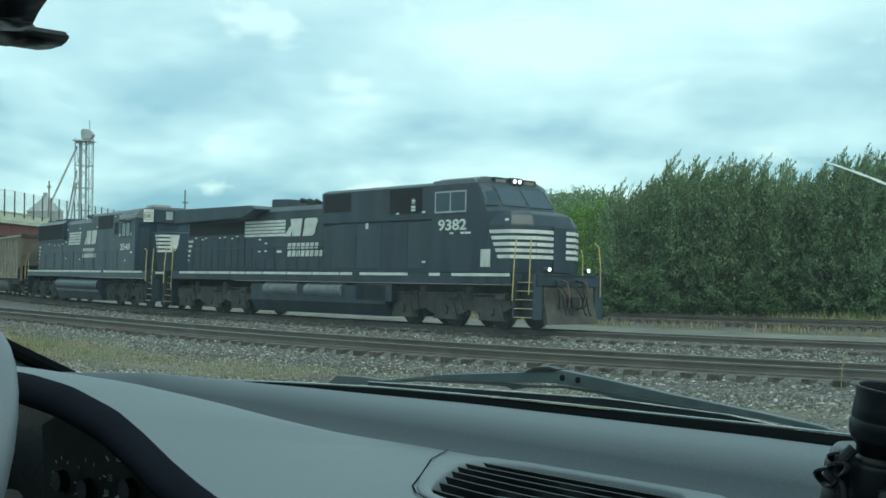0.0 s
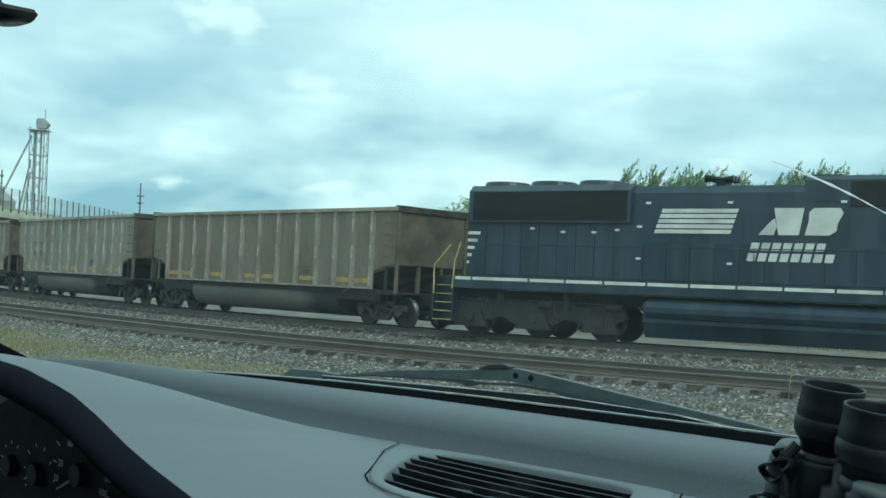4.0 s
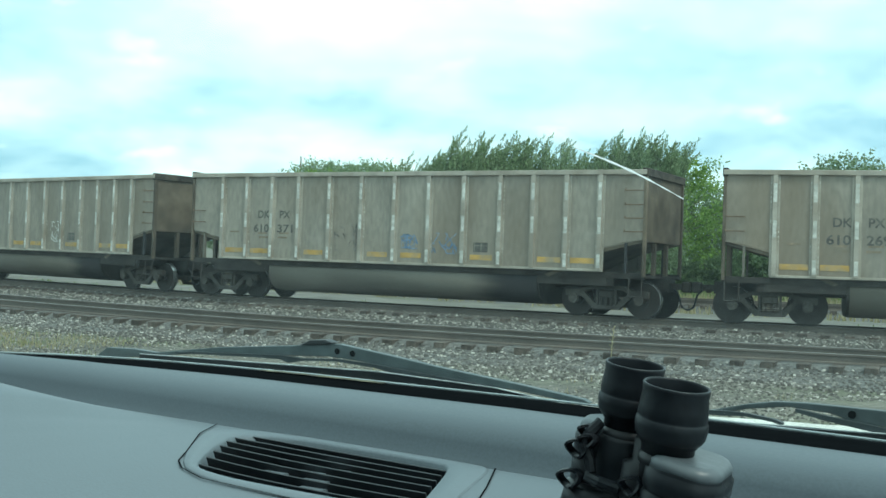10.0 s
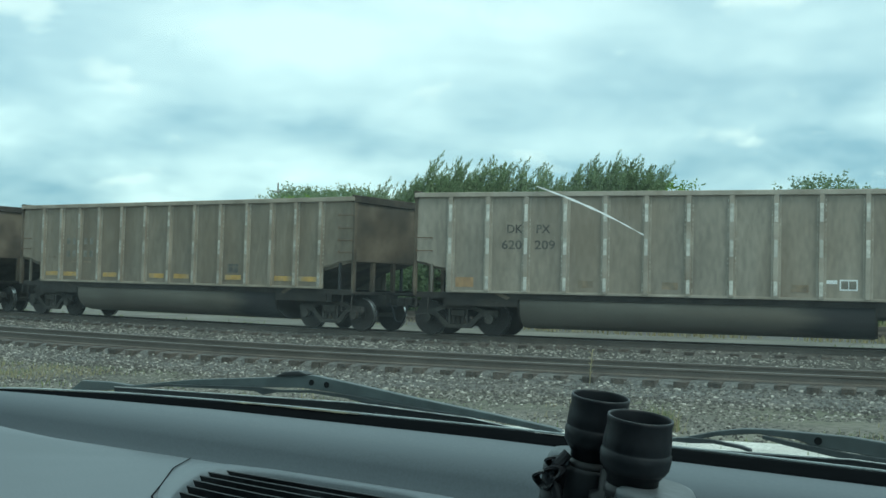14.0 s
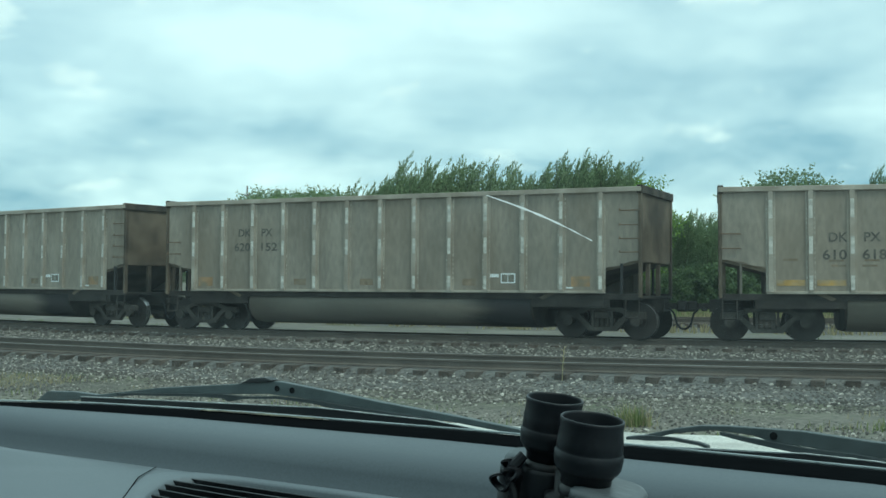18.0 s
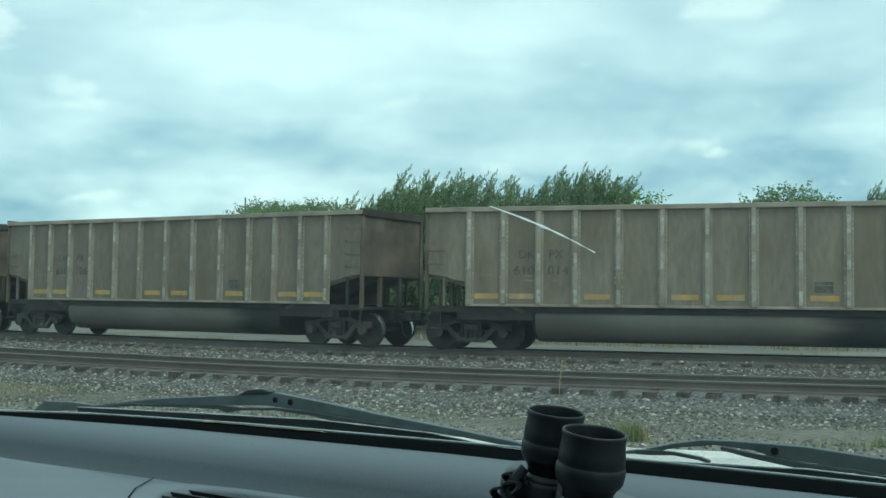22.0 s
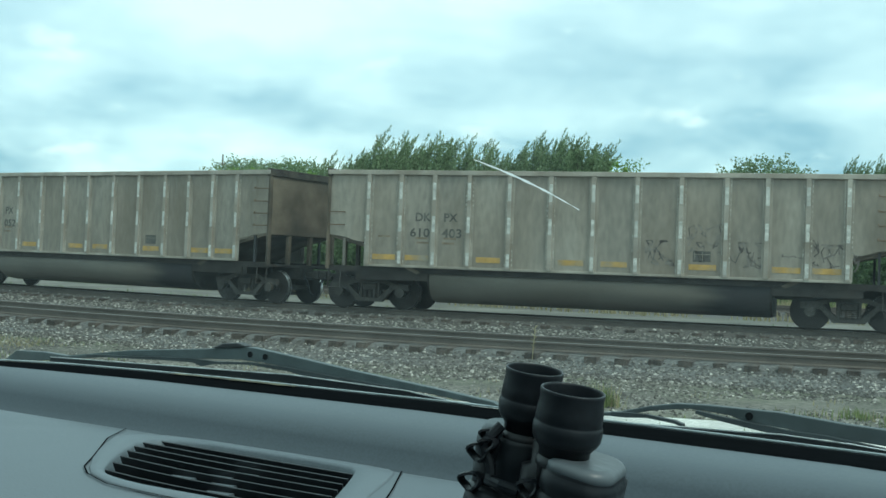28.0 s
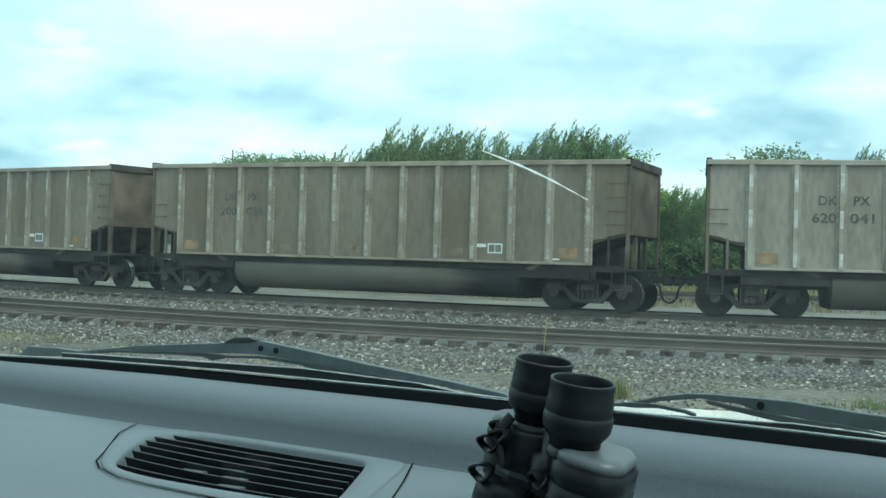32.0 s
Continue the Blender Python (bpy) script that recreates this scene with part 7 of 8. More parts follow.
sa = [A0 + 0.04 + i * (A1 - A0 - 0.08) / 24 for i in range(25)]
sb = [0.0, 0.17, 0.34, 0.51, 0.68, 0.85, 1.02]
v3 = [(a, lerp_table(BASE_B, a) + 0.03 - d, screen_z(a, lerp_table(BASE_B, a) + 0.03 - d)) for a in sa for d in sb]
f3 = [(i * 7 + j, i * 7 + j + 1, (i + 1) * 7 + j + 1, (i + 1) * 7 + j) for i in range(24) for j in range(6)]
ws = mesh_part("windscreen", v3, f3, "windscreen", car_body, "clear windscreen", smooth=True)
ws.visible_shadow = False
v4 = [(a, lerp_table(BASE_B, a) + d, z) for a in aa for d, z in ((-0.052, 1.5605), (-0.048, 1.5625), (-0.008, 1.5600), (0.0, 1.5595), (0.028, 1.5590), (0.034, 1.552), (0.034, 1.50))]
f4 = [(i * 7 + j, i * 7 + j + 1, (i + 1) * 7 + j + 1, (i + 1) * 7 + j) for i in range(len(aa) - 1) for j in range(6)]
mesh_part("windscreen_seal", v4, f4, "frit", car_body, "black border at the foot of the windscreen")
part("seal_edge", rods([(a, lerp_table(BASE_B, a) + 0.031, 1.5600) for a in aa[::6]], 0.0012, 6), "seal_edge", car_body, "thin bright edge of the glass")
ga = [-0.985 + i * 0.009 for i in range(21)]
v6 = [(a, lerp_table(BASE_B, a) + d + 0.0012 * math.sin(a * 190 + d * 900), 1.5595 + d * 0.03 + 0.0012) for a in ga for d in (0.013, 0.018, 0.023)]
f6 = [(i * 3 + j, i * 3 + j + 1, (i + 1) * 3 + j + 1, (i + 1) * 3 + j) for i in range(20) for j in range(2)]
mesh_part("faded_strip", v6, f6, "faded_strip", car_body, "mottled straw-yellow strip at the foot of the glass")
v5 = [(a, lerp_table(BASE_B, a) + d, z) for a in aa for d, z in ((0.036, 1.535), (0.10, 1.525), (0.22, 1.51), (0.24, 1.40))]
f5 = [(i * 4 + j, i * 4 + j + 1, (i + 1) * 4 + j + 1, (i + 1) * 4 + j) for i in range(len(aa) - 1) for j in range(3)]
mesh_part("cowl", v5, f5, "frit", car_body, "black plastic cowl")


def on_screen(a, b, up=0.0):
    return Vector((a, b, screen_z(a, b) + up))


# the scratch's glint is drawn as a thin white strip inside the glass
bm = bmesh.new()
p0, p1 = on_screen(-0.329, 0.561, 0.006), on_screen(-0.2885, 0.615, 0.006)
prev = None
sd = Vector((0.2, 0.5, 0.6)).normalized()
for i in range(13):
    f = i / 12
    c = p0.lerp(p1, f) + Vector((0, 0, 0.002 * math.sin(f * 3)))
    w = 0.0003 + 0.0004 * math.sin(math.pi * min(f * 1.2, 1)) + 0.0002 * math.sin(f * 40)
    cur = (bm.verts.new(c - sd * w), bm.verts.new(c + sd * w))
    if prev:
        bm.faces.new((prev[0], cur[0], cur[1], prev[1]))
    prev = cur
part("windscreen_scratch", bm, "label_white", car_body, "scratch on the windscreen with its glint painted white")


M["wiperarm"] = mat("dull_grey_wiper", (0.072, 0.093, 0.097), 0.5, vary=0.15, scale=20, spec=0.5)


def wiper(outline, spine, label, cap=None, holes=(), bridges=()):
    """A flat pressed arm with a folded edge, its claws, and the blade below it."""
    w = part("wiper", prismm(outline, 1.055, 1.064, bev=0.0006), "wiperarm", car_body, label)
    bm = bmesh.new()
    for p, q in zip(spine, spine[1:]):
        rod(bm, (p[0], 1.047, p[1] + 0.0006), (q[0], 1.047, q[1] + 0.0004), 0.0006, 5)
    part("wiper_spine", bm, "spine_steel", w, "thin bright steel wiper spine")
    bm = bmesh.new()
    for p, q in zip(spine, spine[1:]):
        prism(bm, [(p[0], p[1] - 0.0006), (q[0], q[1] - 0.0006), (q[0], q[1] - 0.0125), (p[0], p[1] - 0.0125)], 1.047, 1.053)
    part("wiper_rubber", bm, "rubber", w, "black rubber blade")
    for pts in bridges:
        bm = bmesh.new()
        for (a0, z0, t0), (a1, z1, t1) in zip(pts, pts[1:]):
            prism(bm, [(a0, z0), (a1, z1), (a1, z1 - t1), (a0, z0 - t0)], 1.050, 1.056)
        part("wiper_claw", bm, "wiperdark", w, "dark pressed claw that holds the blade")
    for a, z in holes:
        bm = bmesh.new()
        bmesh.ops.create_cone(bm, cap_ends=True, segments=12, radius1=0.0036, radius2=0.0036, depth=0.012, matrix=pose(a, 1.0595, z, 90, 0, 0))
        part("bracket_hole", bm, "frit", w)
    if cap:
        part("wiper_cap", prismm(cap, 1.052, 1.067, bev=0.001), "trimblack", w, "dark pivot cap")
    return w


M["spine_steel"] = mat("bright_spine_steel", (0.62, 0.64, 0.63), 0.45, metal=0.3, vary=0.3, scale=40)
M["wiperdark2"] = mat("sooty_pressed_steel", (0.060, 0.075, 0.078), 0.5, vary=0.15, scale=20)
M["wiperdark"] = mat("dark_pressed_steel", (0.045, 0.056, 0.06), 0.5, vary=0.15, scale=20)
wiper([(-1.395, 1.5385), (-1.367, 1.5555), (-1.31, 1.5575), (-1.262, 1.5560), (-1.141, 1.5721), (-1.004, 1.5840), (-0.962, 1.590), (-0.93, 1.591), (-0.852, 1.5835), (-0.778, 1.5755), (-0.672, 1.566), (-0.595, 1.558), (-0.588, 1.555), (-0.594, 1.552), (-0.672, 1.559), (-0.794, 1.5665), (-0.894, 1.5730), (-0.947, 1.5750), (-1.012, 1.5712), (-1.141, 1.5650), (-1.262, 1.5515), (-1.30, 1.547)],
      [(-1.285, 1.5525), (-1.058, 1.5590), (-0.865, 1.5642), (-0.699, 1.5605), (-0.591, 1.550)], "grey pressed-steel windscreen wiper resting at the foot of the glass",
      [(-0.992, 1.586), (-0.975, 1.593), (-0.952, 1.595), (-0.938, 1.592), (-0.95, 1.589)], ((-0.932, 1.5825), (-0.908, 1.5815)),
      [[(-1.215, 1.5610, 0.002), (-1.180, 1.5635, 0.003), (-1.128, 1.5655, 0.003), (-1.069, 1.5690, 0.004), (-1.022, 1.5710, 0.005), (-1.008, 1.5705, 0.008)],
       [(-1.008, 1.5705, 0.008), (-0.985, 1.5700, 0.003), (-0.930, 1.5735, 0.003), (-0.870, 1.5720, 0.004), (-0.830, 1.5690, 0.007)],
       [(-0.830, 1.5690, 0.007), (-0.80, 1.5670, 0.003), (-0.74, 1.5640, 0.003), (-0.69, 1.5600, 0.003)]])
wiper([(-0.471, 1.5595), (-0.454, 1.5620), (-0.42, 1.5710), (-0.393, 1.5760), (-0.365, 1.5775), (-0.328, 1.5775), (-0.295, 1.5775), (-0.235, 1.5730), (-0.05, 1.566), (-0.05, 1.549), (-0.235, 1.5595), (-0.292, 1.5635), (-0.328, 1.5665), (-0.342, 1.5705), (-0.38, 1.5725), (-0.42, 1.5665), (-0.450, 1.5580), (-0.471, 1.5565)],
      [(-0.475, 1.5520), (-0.38, 1.5555), (-0.292, 1.5585), (-0.232, 1.5570), (-0.05, 1.545)], "dark pressed-steel windscreen wiper resting at the foot of the glass", None, ((-0.322, 1.5715),),
      [[(-0.458, 1.5620, 0.004), (-0.444, 1.5630, 0.005), (-0.42, 1.5630, 0.003), (-0.393, 1.5605, 0.003), (-0.384, 1.5580, 0.003)],
       [(-0.372, 1.5720, 0.003), (-0.350, 1.5690, 0.004), (-0.325, 1.5665, 0.005), (-0.29, 1.5630, 0.006)],
       [(-0.29, 1.5630, 0.006), (-0.25, 1.5615, 0.003), (-0.20, 1.5560, 0.003)]]).data.materials[0] = M["wiperdark2"]

M["lens"] = mat("dark_coated_lens", (0.01, 0.012, 0.016), 0.08, vary=0.1, bump=0, spec=0.8)

# steering wheel
bm = bmesh.new()
C0, R0 = Vector((-1.085, 0.34, 1.49)), 0.178
tilt = pose(0, 0, 0, -22, 0, 0)
n, k = 40, 8
ringv = []
for i in range(n):
    t = i / n * 6.28318
    row = []
    for j in range(k):
        u = j / k * 6.28318
        p = Vector(((R0 + 0.016 * math.cos(u)) * math.cos(t), 0.016 * math.sin(u), (R0 + 0.016 * math.cos(u)) * math.sin(t)))
        row.append(bm.verts.new(C0 + tilt @ p))
    ringv.append(row)
for i in range(n):
    for j in range(k):
        bm.faces.new((ringv[i][j], ringv[i][(j + 1) % k], ringv[(i + 1) % n][(j + 1) % k], ringv[(i + 1) % n][j]))
bmesh.ops.recalc_face_normals(bm, faces=bm.faces)
swheel = part("steering_wheel", bm, "wheelrim", car_body, "grey vinyl steering wheel", smooth=True)
bm = bmesh.new()
box(bm, -1.165, -1.005, 0.34, 0.40, 1.42, 1.53, 0.02)
part("hub_pad", bm, "wheelrim", swheel)
for a, z in ((-1.24, 1.49), (-0.93, 1.49), (-1.085, 1.33)):
    bm = bmesh.new()
    rod(bm, (-1.085, 0.37, 1.47), (a, 0.34, z), 0.016, 8)
    part("spoke", bm, "wheelrim", swheel)
bm = bmesh.new()
rod(bm, (-1.085, 0.39, 1.46), (-1.085, 0.60, 1.36), 0.05, 12)
part("steering_column", bm, "trimblack", car_body)
bm = bmesh.new()
rod(bm, (-1.02, 0.44, 1.44), (-0.92, 0.44, 1.462), 0.009, 8)
lever = part("column_lever", bm, "trimblack", car_body)
bm = bmesh.new()
bmesh.ops.create_icosphere(bm, subdivisions=2, radius=0.020, matrix=pose(-0.912, 0.44, 1.464))
part("lever_knob", bm, "lens", lever, "glossy dark lever knob", smooth=True)
bm = bmesh.new()
rod(bm, (-1.10, 0.45, 1.490), (-1.078, 0.45, 1.494), 0.011, 10)
part("stalk_knob", bm, "greyroof", car_body, "grey stalk end", smooth=False)

# rear-view mirror at the top of the windscreen
bm = bmesh.new()
prism(bm, [(-0.87, 1.865), (-0.72, 1.842), (-0.688, 1.834), (-0.681, 1.836), (-0.671, 1.837), (-0.662, 1.832), (-0.650, 1.827), (-0.632, 1.825), (-0.616, 1.825), (-0.610, 1.828), (-0.611, 1.831), (-0.617, 1.833),
           (-0.629, 1.833), (-0.644, 1.837), (-0.656, 1.843), (-0.649, 1.848), (-0.638, 1.853), (-0.636, 1.868), (-0.66, 1.876), (-0.87, 1.884)], 0.262, 0.284)
bmesh.ops.bevel(bm, geom=list(bm.edges), offset=0.0012, segments=2, affect="EDGES")
bmesh.ops.translate(bm, vec=(-0.0027, -0.003, 0.0048), verts=bm.verts)
mir = part("rear_view_mirror", bm, "trimblack", car_body, "black rear-view mirror housing", smooth=True)
bm = bmesh.new()
rod(bm, (-0.78, 0.275, 1.87), (-0.78, 0.30, 1.880), 0.010, 8)
part("mirror_stem", bm, "trimblack", mir)

# shell: pillars, roof, doors, floor, seats behind the camera, bonnet
ROOF = 2.07
for a0, s in ((A0, 1), (A1, -1)):
    bs = lerp_table(BASE_B, a0)
    bm = bmesh.new()
    rod(bm, (a0 - 0.030 * s, bs + 0.01, 1.525), (a0 + 0.05 * s, bs - 1.03, ROOF), 0.040, 12)
    part("windscreen_pillar", bm, "dash_dark", car_body, "grey windscreen pillar trim", smooth=True)
    bm = bmesh.new()
    rod(bm, (a0 + 0.003 * s, bs + 0.035, 1.553), (a0 + 0.085 * s, bs - 1.01, ROOF - 0.005), 0.010, 8)
    part("pillar_seal", bm, "frit", car_body, "black windscreen edge")
    x0, x1 = (a0 - 0.10, a0 - 0.02) if s > 0 else (a0 + 0.02, a0 + 0.10)
    part("door_panel", boxm(x0, x1, -0.75, 0.62, 0.55, 1.50, 0.02), "dash_dark", car_body)
    # unseen, closed up to the roof to keep light from behind off the dash
    part("rear_side", boxm(x0, x1, -2.3, -0.78, 0.55, ROOF, 0.02), "dash_dark", car_body)
    part("centre_pillar", boxm(x0, x1, -0.80, -0.66, 1.50, ROOF, 0.02), "dash_dark", car_body)
    part("roof_rail", boxm(x0, x1, -2.3, -0.20, ROOF - 0.04, ROOF + 0.03, 0.02), "carpaint", car_body)
    for bw, rr in ((1.25, 0.33), (-1.55, 0.33)):
        bm = bmesh.new()
        bmesh.ops.create_cone(bm, cap_ends=True, segments=24, radius1=rr, radius2=rr, depth=0.22, matrix=pose(a0 + 0.0, bw, 0.39, 0, 90, 0))
        part("wheel", bm, "rubber", car_body, "black road tyre")
part("roof", prismm([(-2.35, ROOF - 0.02), (-0.10, ROOF - 0.02), (-0.04, ROOF), (-0.2, ROOF + 0.06), (-2.3, ROOF + 0.06)], A0 - 0.1, A1 + 0.1, axis="x"), "carpaint", car_body, "dark car roof")
part("headliner", boxm(A0, A1, -2.3, -0.12, ROOF - 0.05, ROOF - 0.03), "headliner", car_body, "grey roof lining")
part("tailgate", boxm(A0 - 0.1, A1 + 0.1, -2.42, -2.32, 0.5, 1.62, 0.03), "carpaint", car_body)
part("floor_pan", boxm(A0 - 0.1, A1 + 0.1, -2.35, 0.95, 0.42, 0.50), "trimblack", car_body)
part("firewall", boxm(A0 - 0.05, A1 + 0.05, 0.92, 0.96, 0.45, 1.46), "trimblack", car_body)
bm = bmesh.new()
prism(bm, [(0.97, 0.55), (0.97, 1.38), (1.2, 1.34), (1.6, 1.16), (1.75, 0.95), (1.78, 0.55)], A0 - 0.08, A1 + 0.08, axis="x")
part("bonnet", bm, "carpaint", car_body, "dark sloping bonnet")
for a in (-1.03, -0.18):
    bm = bmesh.new()
    box(bm, a - 0.25, a + 0.25, -0.95, -0.42, 0.75, 0.98, 0.05)
    box(bm, a - 0.25, a + 0.25, -1.08, -0.90, 0.95, 1.55, 0.05)
    part("front_seat", bm, "dash_dark", car_body, "grey cloth front seat")
part("rear_seat", boxm(A0 + 0.1, A1 - 0.1, -2.2, -1.9, 0.8, 1.5, 0.05), "dash_dark", car_body)

# a small striped card lying below the vent
M["tube"] = mat("white_paper_tube", (0.62, 0.66, 0.66), 0.55, vary=0.06)
card = thing("paper_tube", "white rolled paper tube with dark rings lying on the dashboard", "paper roll", m=CAR @ pose(-0.515, 0.561, dash_z(-0.515, 0.561) + 0.0085, 0, 0, 21))
bm = bmesh.new()
bmesh.ops.create_cone(bm, cap_ends=True, segments=24, radius1=0.008, radius2=0.008, depth=0.062, matrix=pose(0, 0, 0, 0, 90, 0))
part("roll", bm, "tube", card, smooth=False)
for x, w, mt in ((-0.0305, 0.0012, "trimblack"), (-0.026, 0.0008, "trimblack"), (-0.021, 0.0008, "trimblack"), (0.004, 0.009, "greyroof"), (0.016, 0.0008, "trimblack"), (0.022, 0.003, "greyroof")):
    bm = bmesh.new()
    bmesh.ops.create_cone(bm, cap_ends=True, segments=24, radius1=0.00815, radius2=0.00815, depth=w, matrix=pose(x, 0, 0, 0, 90, 0))
    part("ring", bm, mt, card)

# ---- binoculars standing on the dashboard ----
bino = thing("binoculars", "black rubber-armoured binoculars standing upright with a neck strap", "binoculars", m=CAR)


def lathe(bm, base, axis, profile, n=28):
    """A turned shape: profile of (height along the axis, radius)."""
    q = Vector(axis).normalized().to_track_quat("Z", "Y").to_matrix()
    rings = []
    for h, r in profile:
        rings.append([bm.verts.new(Vector(base) + q @ Vector((r * math.cos(i / n * 6.28318), r * math.sin(i / n * 6.28318), h))) for i in range(n)])
    for a, b in zip(rings, rings[1:]):
        for i in range(n):
            bm.faces.new((a[i], a[(i + 1) % n], b[(i + 1) % n], b[i]))
    bm.faces.new(rings[0][::-1])
    bm.faces.new(rings[-1])


M["cap_grey"] = mat("satin_grey_cap", (0.085, 0.10, 0.11), 0.45, vary=0.05, scale=20, spec=0.5)
BAX = Vector((0.14, -0.03, 1.0))
TOPS = (Vector((-0.337, 0.658, 1.642)), Vector((-0.295, 0.628, 1.6350)))


def rounded_block(bm, place, w, d, corner, levels):
    """A block with a rounded-rectangle outline; levels of (height, inset)."""
    rings = []
    for h, inset in levels:
        ring = []
        for cx, cy, a0 in ((1, 1, 0), (-1, 1, 90), (-1, -1, 180), (1, -1, 270)):
            for k in range(11):
                t = radians(a0 + k * 9)
                rr = max(corner - inset, 0.002)
                ring.append(bm.verts.new(place @ Vector((cx * (w / 2 - corner) + rr * math.cos(t), cy * (d / 2 - corner) + rr * math.sin(t), h))))
        rings.append(ring)
    n = len(rings[0])
    for a, b in zip(rings, rings[1:]):
        for i in range(n):
            bm.faces.new((a[i], a[(i + 1) % n], b[(i + 1) % n], b[i]))
    bm.faces.new(rings[0][::-1])
    bm.faces.new(rings[-1])


for i, top in enumerate(TOPS):
    ax = BAX.normalized()
    q = ax.to_track_quat("Z", "Y").to_matrix().to_4x4()
    r = 0.0186 if i == 0 else 0.0196
    bm = bmesh.new()
    lathe(bm, top, ax, [(-0.0405, r * 0.70), (-0.0405, r * 0.79), (-0.0355, r * 0.80), (-0.0350, r * 0.86), (-0.0330, r * 0.87), (-0.0325, r * 0.96), (-0.0295, r * 1.05), (-0.0245, r * 1.085), (-0.0212, r * 1.08), (-0.0200, r * 1.045), (-0.0194, r * 1.03), (-0.0186, r * 1.045),
                        (-0.012, r * 1.025), (-0.005, r * 0.98), (-0.002, r * 1.005), (-0.0006, r * 1.005), (0.0, r * 0.99), (0.0, r * 0.945), (-0.0012, r * 0.93), (-0.006, r * 0.91), (-0.0142, r * 0.86)], 36)
    cup = part("eyecup", bm, "rubber", bino, "ribbed black rubber eyecup", smooth=True)
    bm = bmesh.new()
    lathe(bm, top - ax * 0.0145, ax, [(0.0, r * 0.86), (0.0006, r * 0.85)])
    part("ocular_lens", bm, "lens", cup)
    bm = bmesh.new()
    lathe(bm, top, ax, [(-0.058, r * 0.76), (-0.0475, r * 0.76), (-0.0470, r * 0.84), (-0.0425, r * 0.84), (-0.0420, r * 0.78), (-0.0400, r * 0.78)])
    part("eyepiece_tube", bm, "trimblack", bino, "black eyepiece tube", smooth=True)
    if i == 0:
        bm = bmesh.new()
        lathe(bm, top, ax, [(-0.150, 0.0245), (-0.128, 0.0245), (-0.124, 0.0225), (-0.095, 0.0205), (-0.078, 0.0190), (-0.0765, 0.0180), (-0.075, 0.0188), (-0.048, 0.0172), (-0.0455, 0.0158), (-0.0445, 0.0135)], 32)
        part("barrel", bm, "rubber", bino, "black rubber-armoured barrel", smooth=True)
        bm = bmesh.new()
        lathe(bm, top + Vector((-0.009, -0.003, 0)), ax, [(-0.160, 0.036), (-0.125, 0.031), (-0.098, 0.0265), (-0.0965, 0.0245), (-0.095, 0.0262), (-0.080, 0.0240), (-0.078, 0.018)], 32)
        part("objective_barrel", bm, "rubber", bino, "flared black objective barrel", smooth=True)
        pl = Matrix.Translation(top - ax * 0.041 + Vector((-0.0155, 0.007, 0))) @ q @ pose(0, 0, 0, 0, 0, 32)
        wide, deep, cor = 0.042, 0.040, 0.018
    else:
        pl = Matrix.Translation(top - ax * 0.0435 + Vector((0.0145, 0.004, 0))) @ q @ pose(0, 0, 0, 4, 0, 20)
        wide, deep, cor = 0.056, 0.046, 0.019
    bm = bmesh.new()
    rounded_block(bm, pl, wide, deep, cor, [(-0.110, 0.004), (-0.090, 0.002), (-0.046, 0.001), (-0.045, 0.0025), (-0.0435, 0.0025), (-0.0425, 0.0), (-0.021, -0.0008), (-0.020, 0.001), (-0.0185, 0.001), (-0.0175, -0.0005), (-0.008, -0.0005), (-0.0065, 0.0012), (-0.0055, 0.0012), (-0.003, 0.002), (0.0, 0.006)])
    ph = part("prism_housing", bm, "rubber", bino, "rounded black prism housing", smooth=True)
    ph.data.polygons[-1].use_smooth = False
    bm = bmesh.new()
    rounded_block(bm, pl, wide - 0.003, deep - 0.003, cor - 0.002, [(-0.006, 0.0), (-0.0015, 0.0004), (0.0012, 0.0025), (0.0022, 0.006)])
    part("housing_cap", bm, "cap_grey", ph, "grey satin cap plate", smooth=True).data.polygons[-1].use_smooth = False
    if i:
        bm = bmesh.new()
        rod(bm, pl @ Vector((0.0, 0.008, 0.001)), pl @ Vector((0.0, 0.008, 0.007)), 0.0028, 8)
        part("cap_stud", bm, "trimblack", ph)
mid = (TOPS[0] + TOPS[1]) / 2
bm = bmesh.new()
lathe(bm, mid - BAX.normalized() * 0.10, BAX, [(0.0, 0.008), (0.02, 0.008), (0.022, 0.0125), (0.044, 0.0125), (0.046, 0.007), (0.060, 0.007)], 18)
part("focus_wheel", bm, "trimblack", bino, "knurled focus wheel", smooth=True)
SIDE = Vector((-0.89, -0.45, 0))


def beside(k, across, down, out=0.0):
    return TOPS[k] + SIDE * across + Vector((-0.45, 0.89, 0)) * -out + Vector((0, 0, -down))


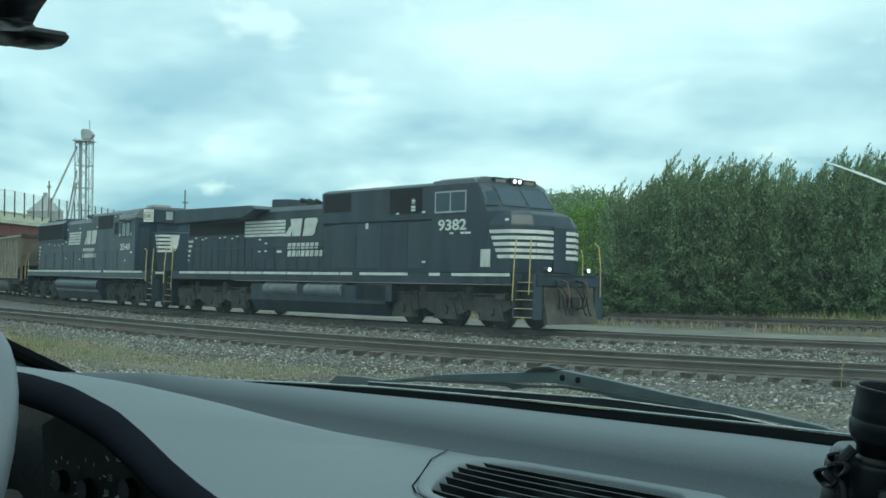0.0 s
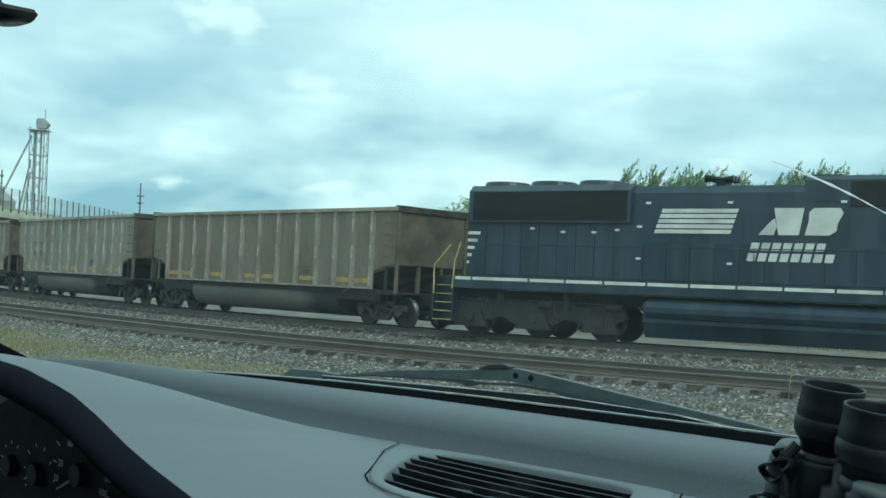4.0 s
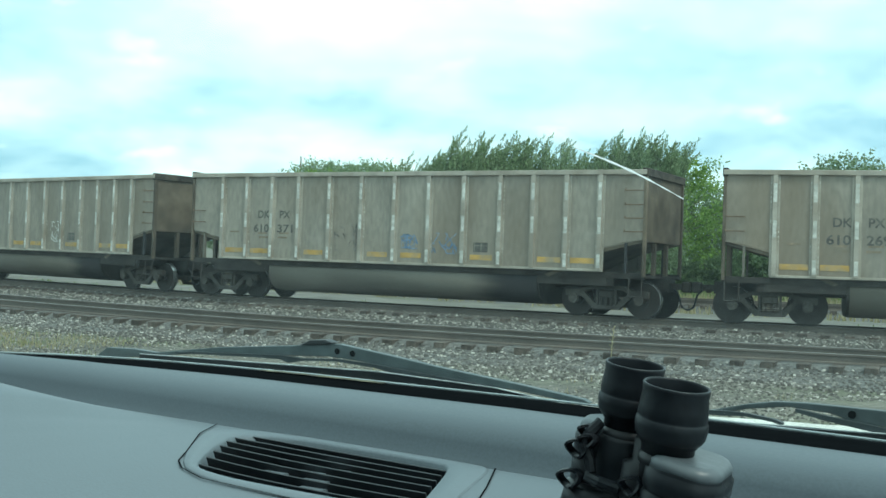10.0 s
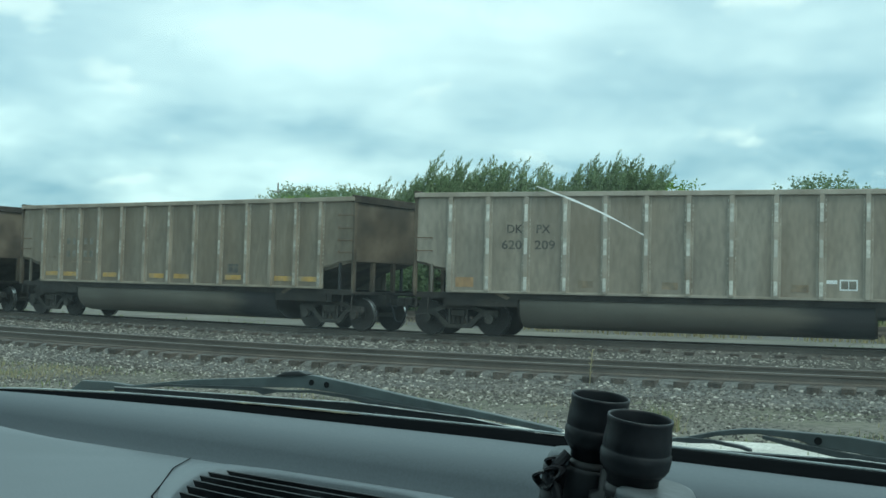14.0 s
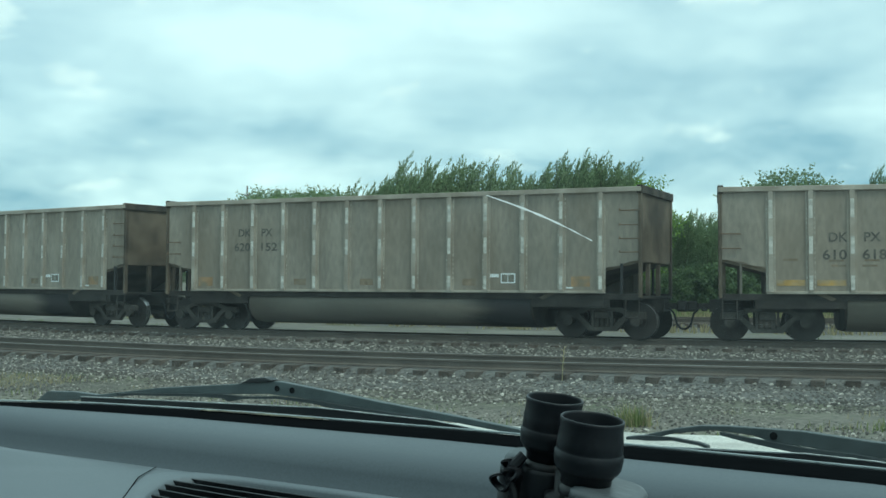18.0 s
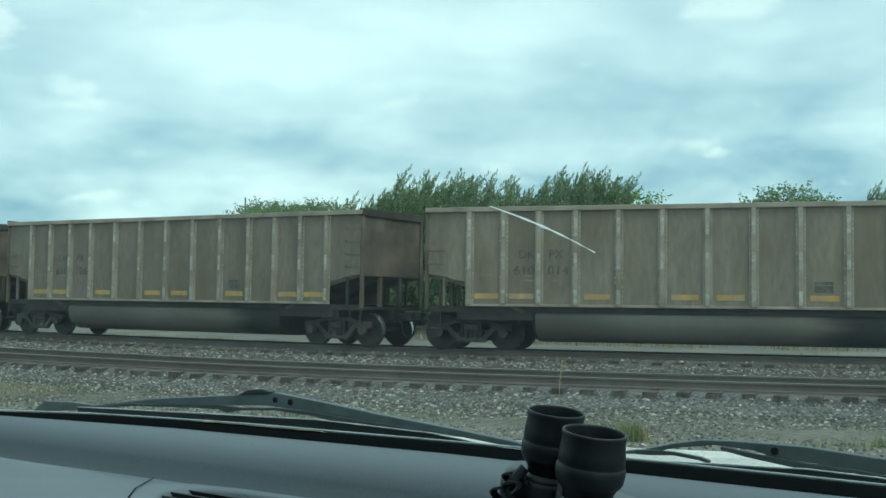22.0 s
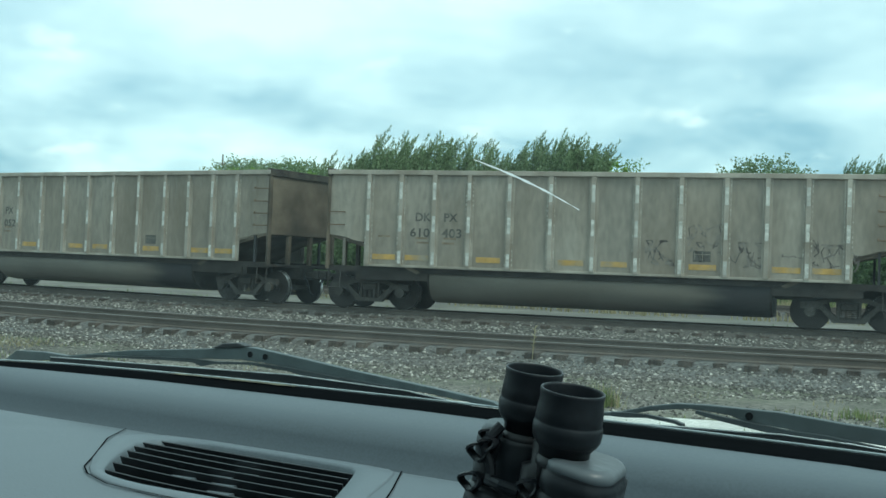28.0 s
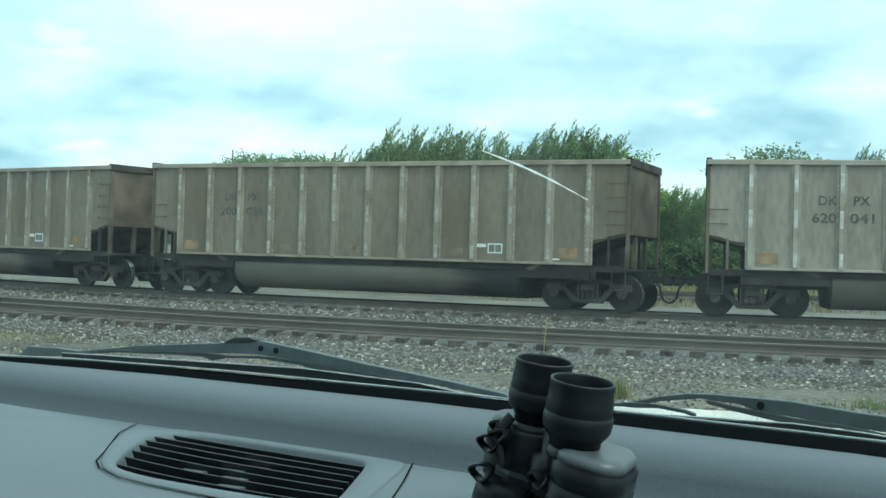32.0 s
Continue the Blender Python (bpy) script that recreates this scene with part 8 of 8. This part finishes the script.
for (p, rr) in ((beside(0, 0.034, 0.054, 0.004), 0.0068), (beside(0, 0.028, 0.043, 0.004), 0.0048), (beside(0, 0.039, 0.073, 0.004), 0.0068), (beside(0, 0.028, 0.048, 0.010), 0.0045), (TOPS[1] + Vector((-0.022, -0.012, -0.060)), 0.006)):
    bm = bmesh.new()
    rings = []
    for i in range(16):
        t = i / 16 * 6.28318
        c = p + Vector((rr * math.cos(t), 0.003 * math.sin(2 * t), rr * 0.8 * math.sin(t)))
        o = Vector((math.cos(t), 0, math.sin(t)))
        rings.append([bm.verts.new(c + o * 0.0014 * math.cos(u) + Vector((0, 0.0045 * math.sin(u), 0))) for u in (0, 1.05, 2.09, 3.14, 4.19, 5.24)])
    for a, b in zip(rings, rings[1:] + rings[:1]):
        for k in range(6):
            bm.faces.new((a[k], a[(k + 1) % 6], b[(k + 1) % 6], b[k]))
    bmesh.ops.recalc_face_normals(bm, faces=bm.faces)
    part("strap_loop", bm, "rubber", bino, "black neck strap loop")
run = [beside(0, *v) for v in ((0.020, 0.036, 0.006), (0.027, 0.043, 0.008), (0.031, 0.050, 0.008), (0.027, 0.060, 0.009), (0.026, 0.067, 0.010), (0.028, 0.070, 0.012), (0.020, 0.071, 0.020), (0.008, 0.074, 0.024))]
bm = bmesh.new()
rings = []
for i, p in enumerate(run):
    d = (run[min(i + 1, len(run) - 1)] - run[max(i - 1, 0)]).normalized()
    u = d.cross(Vector((0.45, -0.89, 0.1))).normalized()
    v = d.cross(u)
    rings.append([bm.verts.new(p + u * 0.0034 * math.cos(t) + v * 0.0022 * math.sin(t)) for t in (k * 0.7854 for k in range(8))])
for a, b in zip(rings, rings[1:]):
    for k in range(8):
        bm.faces.new((a[k], a[(k + 1) % 8], b[(k + 1) % 8], b[k]))
bm.faces.new(rings[0][::-1])
bm.faces.new(rings[-1])
bmesh.ops.recalc_face_normals(bm, faces=bm.faces)
part("neck_strap", bm, "rubber", bino, "bunched black neck strap")

# ---- ties, the nearest ones as parts of their tracks ----
def tie_mesh(seed):
    r = random.Random(seed)
    bm = boxm(-0.115, 0.115, -1.30, 1.30, -0.34, -0.172, 0.012)
    for v in bm.verts:
        v.co += Vector((r.uniform(-1, 1), r.uniform(-1, 1) * 1.5, r.uniform(-1, 1) * 0.5)) * 0.012
    return bm


TIE = [part("tie", tie_mesh(i), "tie", track_near) for i in range(4)]
first = set(range(4))
for tr, off, s0, s1 in ((track_near, NEAR_OFF, -62.0, 30.0), (track_train, 0.0, -62.0, 30.0)):
    i = 0
    s = s0
    while s < s1:
        x, y, a = track(s, off)
        m = pose(x, y, rng.uniform(-0.012, 0.008), 0, 0, math.degrees(a) + rng.uniform(-1.2, 1.2))
        k = i % 4
        m = m @ Matrix.Translation((0, rng.uniform(-0.09, 0.05), 0))
        if k in first and tr is track_near:
            first.discard(k)
            TIE[k].matrix_basis = m
        else:
            share("tie", TIE[k], tr, m)
        s += 0.53
        i += 1
for tr, off, ranges in ((track_near, NEAR_OFF, ((-200, -62), (30, 120))), (track_train, 0.0, ((-200, -62), (30, 120))), (track_siding, 13.2, ((-80, 60),))):
    bm = bmesh.new()
    for s0, s1 in ranges:
        for s in np.arange(s0, s1, 0.53):
            x, y, a = track(s, off)
            m = pose(x, y, 0, 0, 0, math.degrees(a))
            q = [bm.verts.new(m @ Vector(p)) for p in ((-0.115, -1.3, -0.3), (0.115, -1.3, -0.3), (0.115, 1.3, -0.3), (-0.115, 1.3, -0.3), (-0.115, -1.3, -0.172), (0.115, -1.3, -0.172), (0.115, 1.3, -0.172), (-0.115, 1.3, -0.172))]
            for f in ((4, 5, 6, 7), (0, 1, 5, 4), (1, 2, 6, 5), (2, 3, 7, 6), (3, 0, 4, 7)):
                bm.faces.new([q[j] for j in f])
    ob = part("distant_ties", bm, "tie", tr)
    ob["kind"] = "stuff"

# ---- the train's way ----
# metres by which the tail of the second locomotive has come along the line, each second
TAIL = (-47.14, -36.83, -26.53, -16.24, -5.98, 4.23, 14.43, 24.66, 34.9, 45.22, 55.57, 65.82, 76.04, 86.33, 96.62, 106.93, 117.22, 127.47, 137.66, 147.78, 158.02, 168.39, 178.77, 189.16, 199.56, 209.97, 220.38, 230.81, 241.27, 251.75, 262.26, 272.8, 283.35)


def on_track(s, half):
    """The pose of a vehicle centred at s whose trucks stand half metres ahead and behind."""
    xa, ya, _ = track(s - half)
    xb, yb, _ = track(s + half)
    a = math.atan2(yb - ya, xb - xa)
    m = Matrix.Translation(((xa + xb) / 2, (ya + yb) / 2, 0)) @ pose(0, 0, 0, 0, 0, math.degrees(a))
    tip = Matrix.Translation((0, -0.75, 0)) @ pose(0, 0, 0, -math.degrees(LEAN), 0, 0) @ Matrix.Translation((0, 0.75, 0))
    return m @ tip


def motions():
    ts = [i * 0.5 for i in range(65)]
    tail = {t: float(np.interp(t, range(33), TAIL)) for t in ts}
    walk(LOCO1, [(t, on_track(tail[t] + 32.55, 7.0)) for t in ts])
    walk(LOCO2, [(t, on_track(tail[t] + 10.08, 6.85)) for t in ts])
    for car, n in CARS:
        walk(car, [(t, on_track(tail[t] - 16.18 * n + 7.32, 6.17)) for t in ts])


motions()
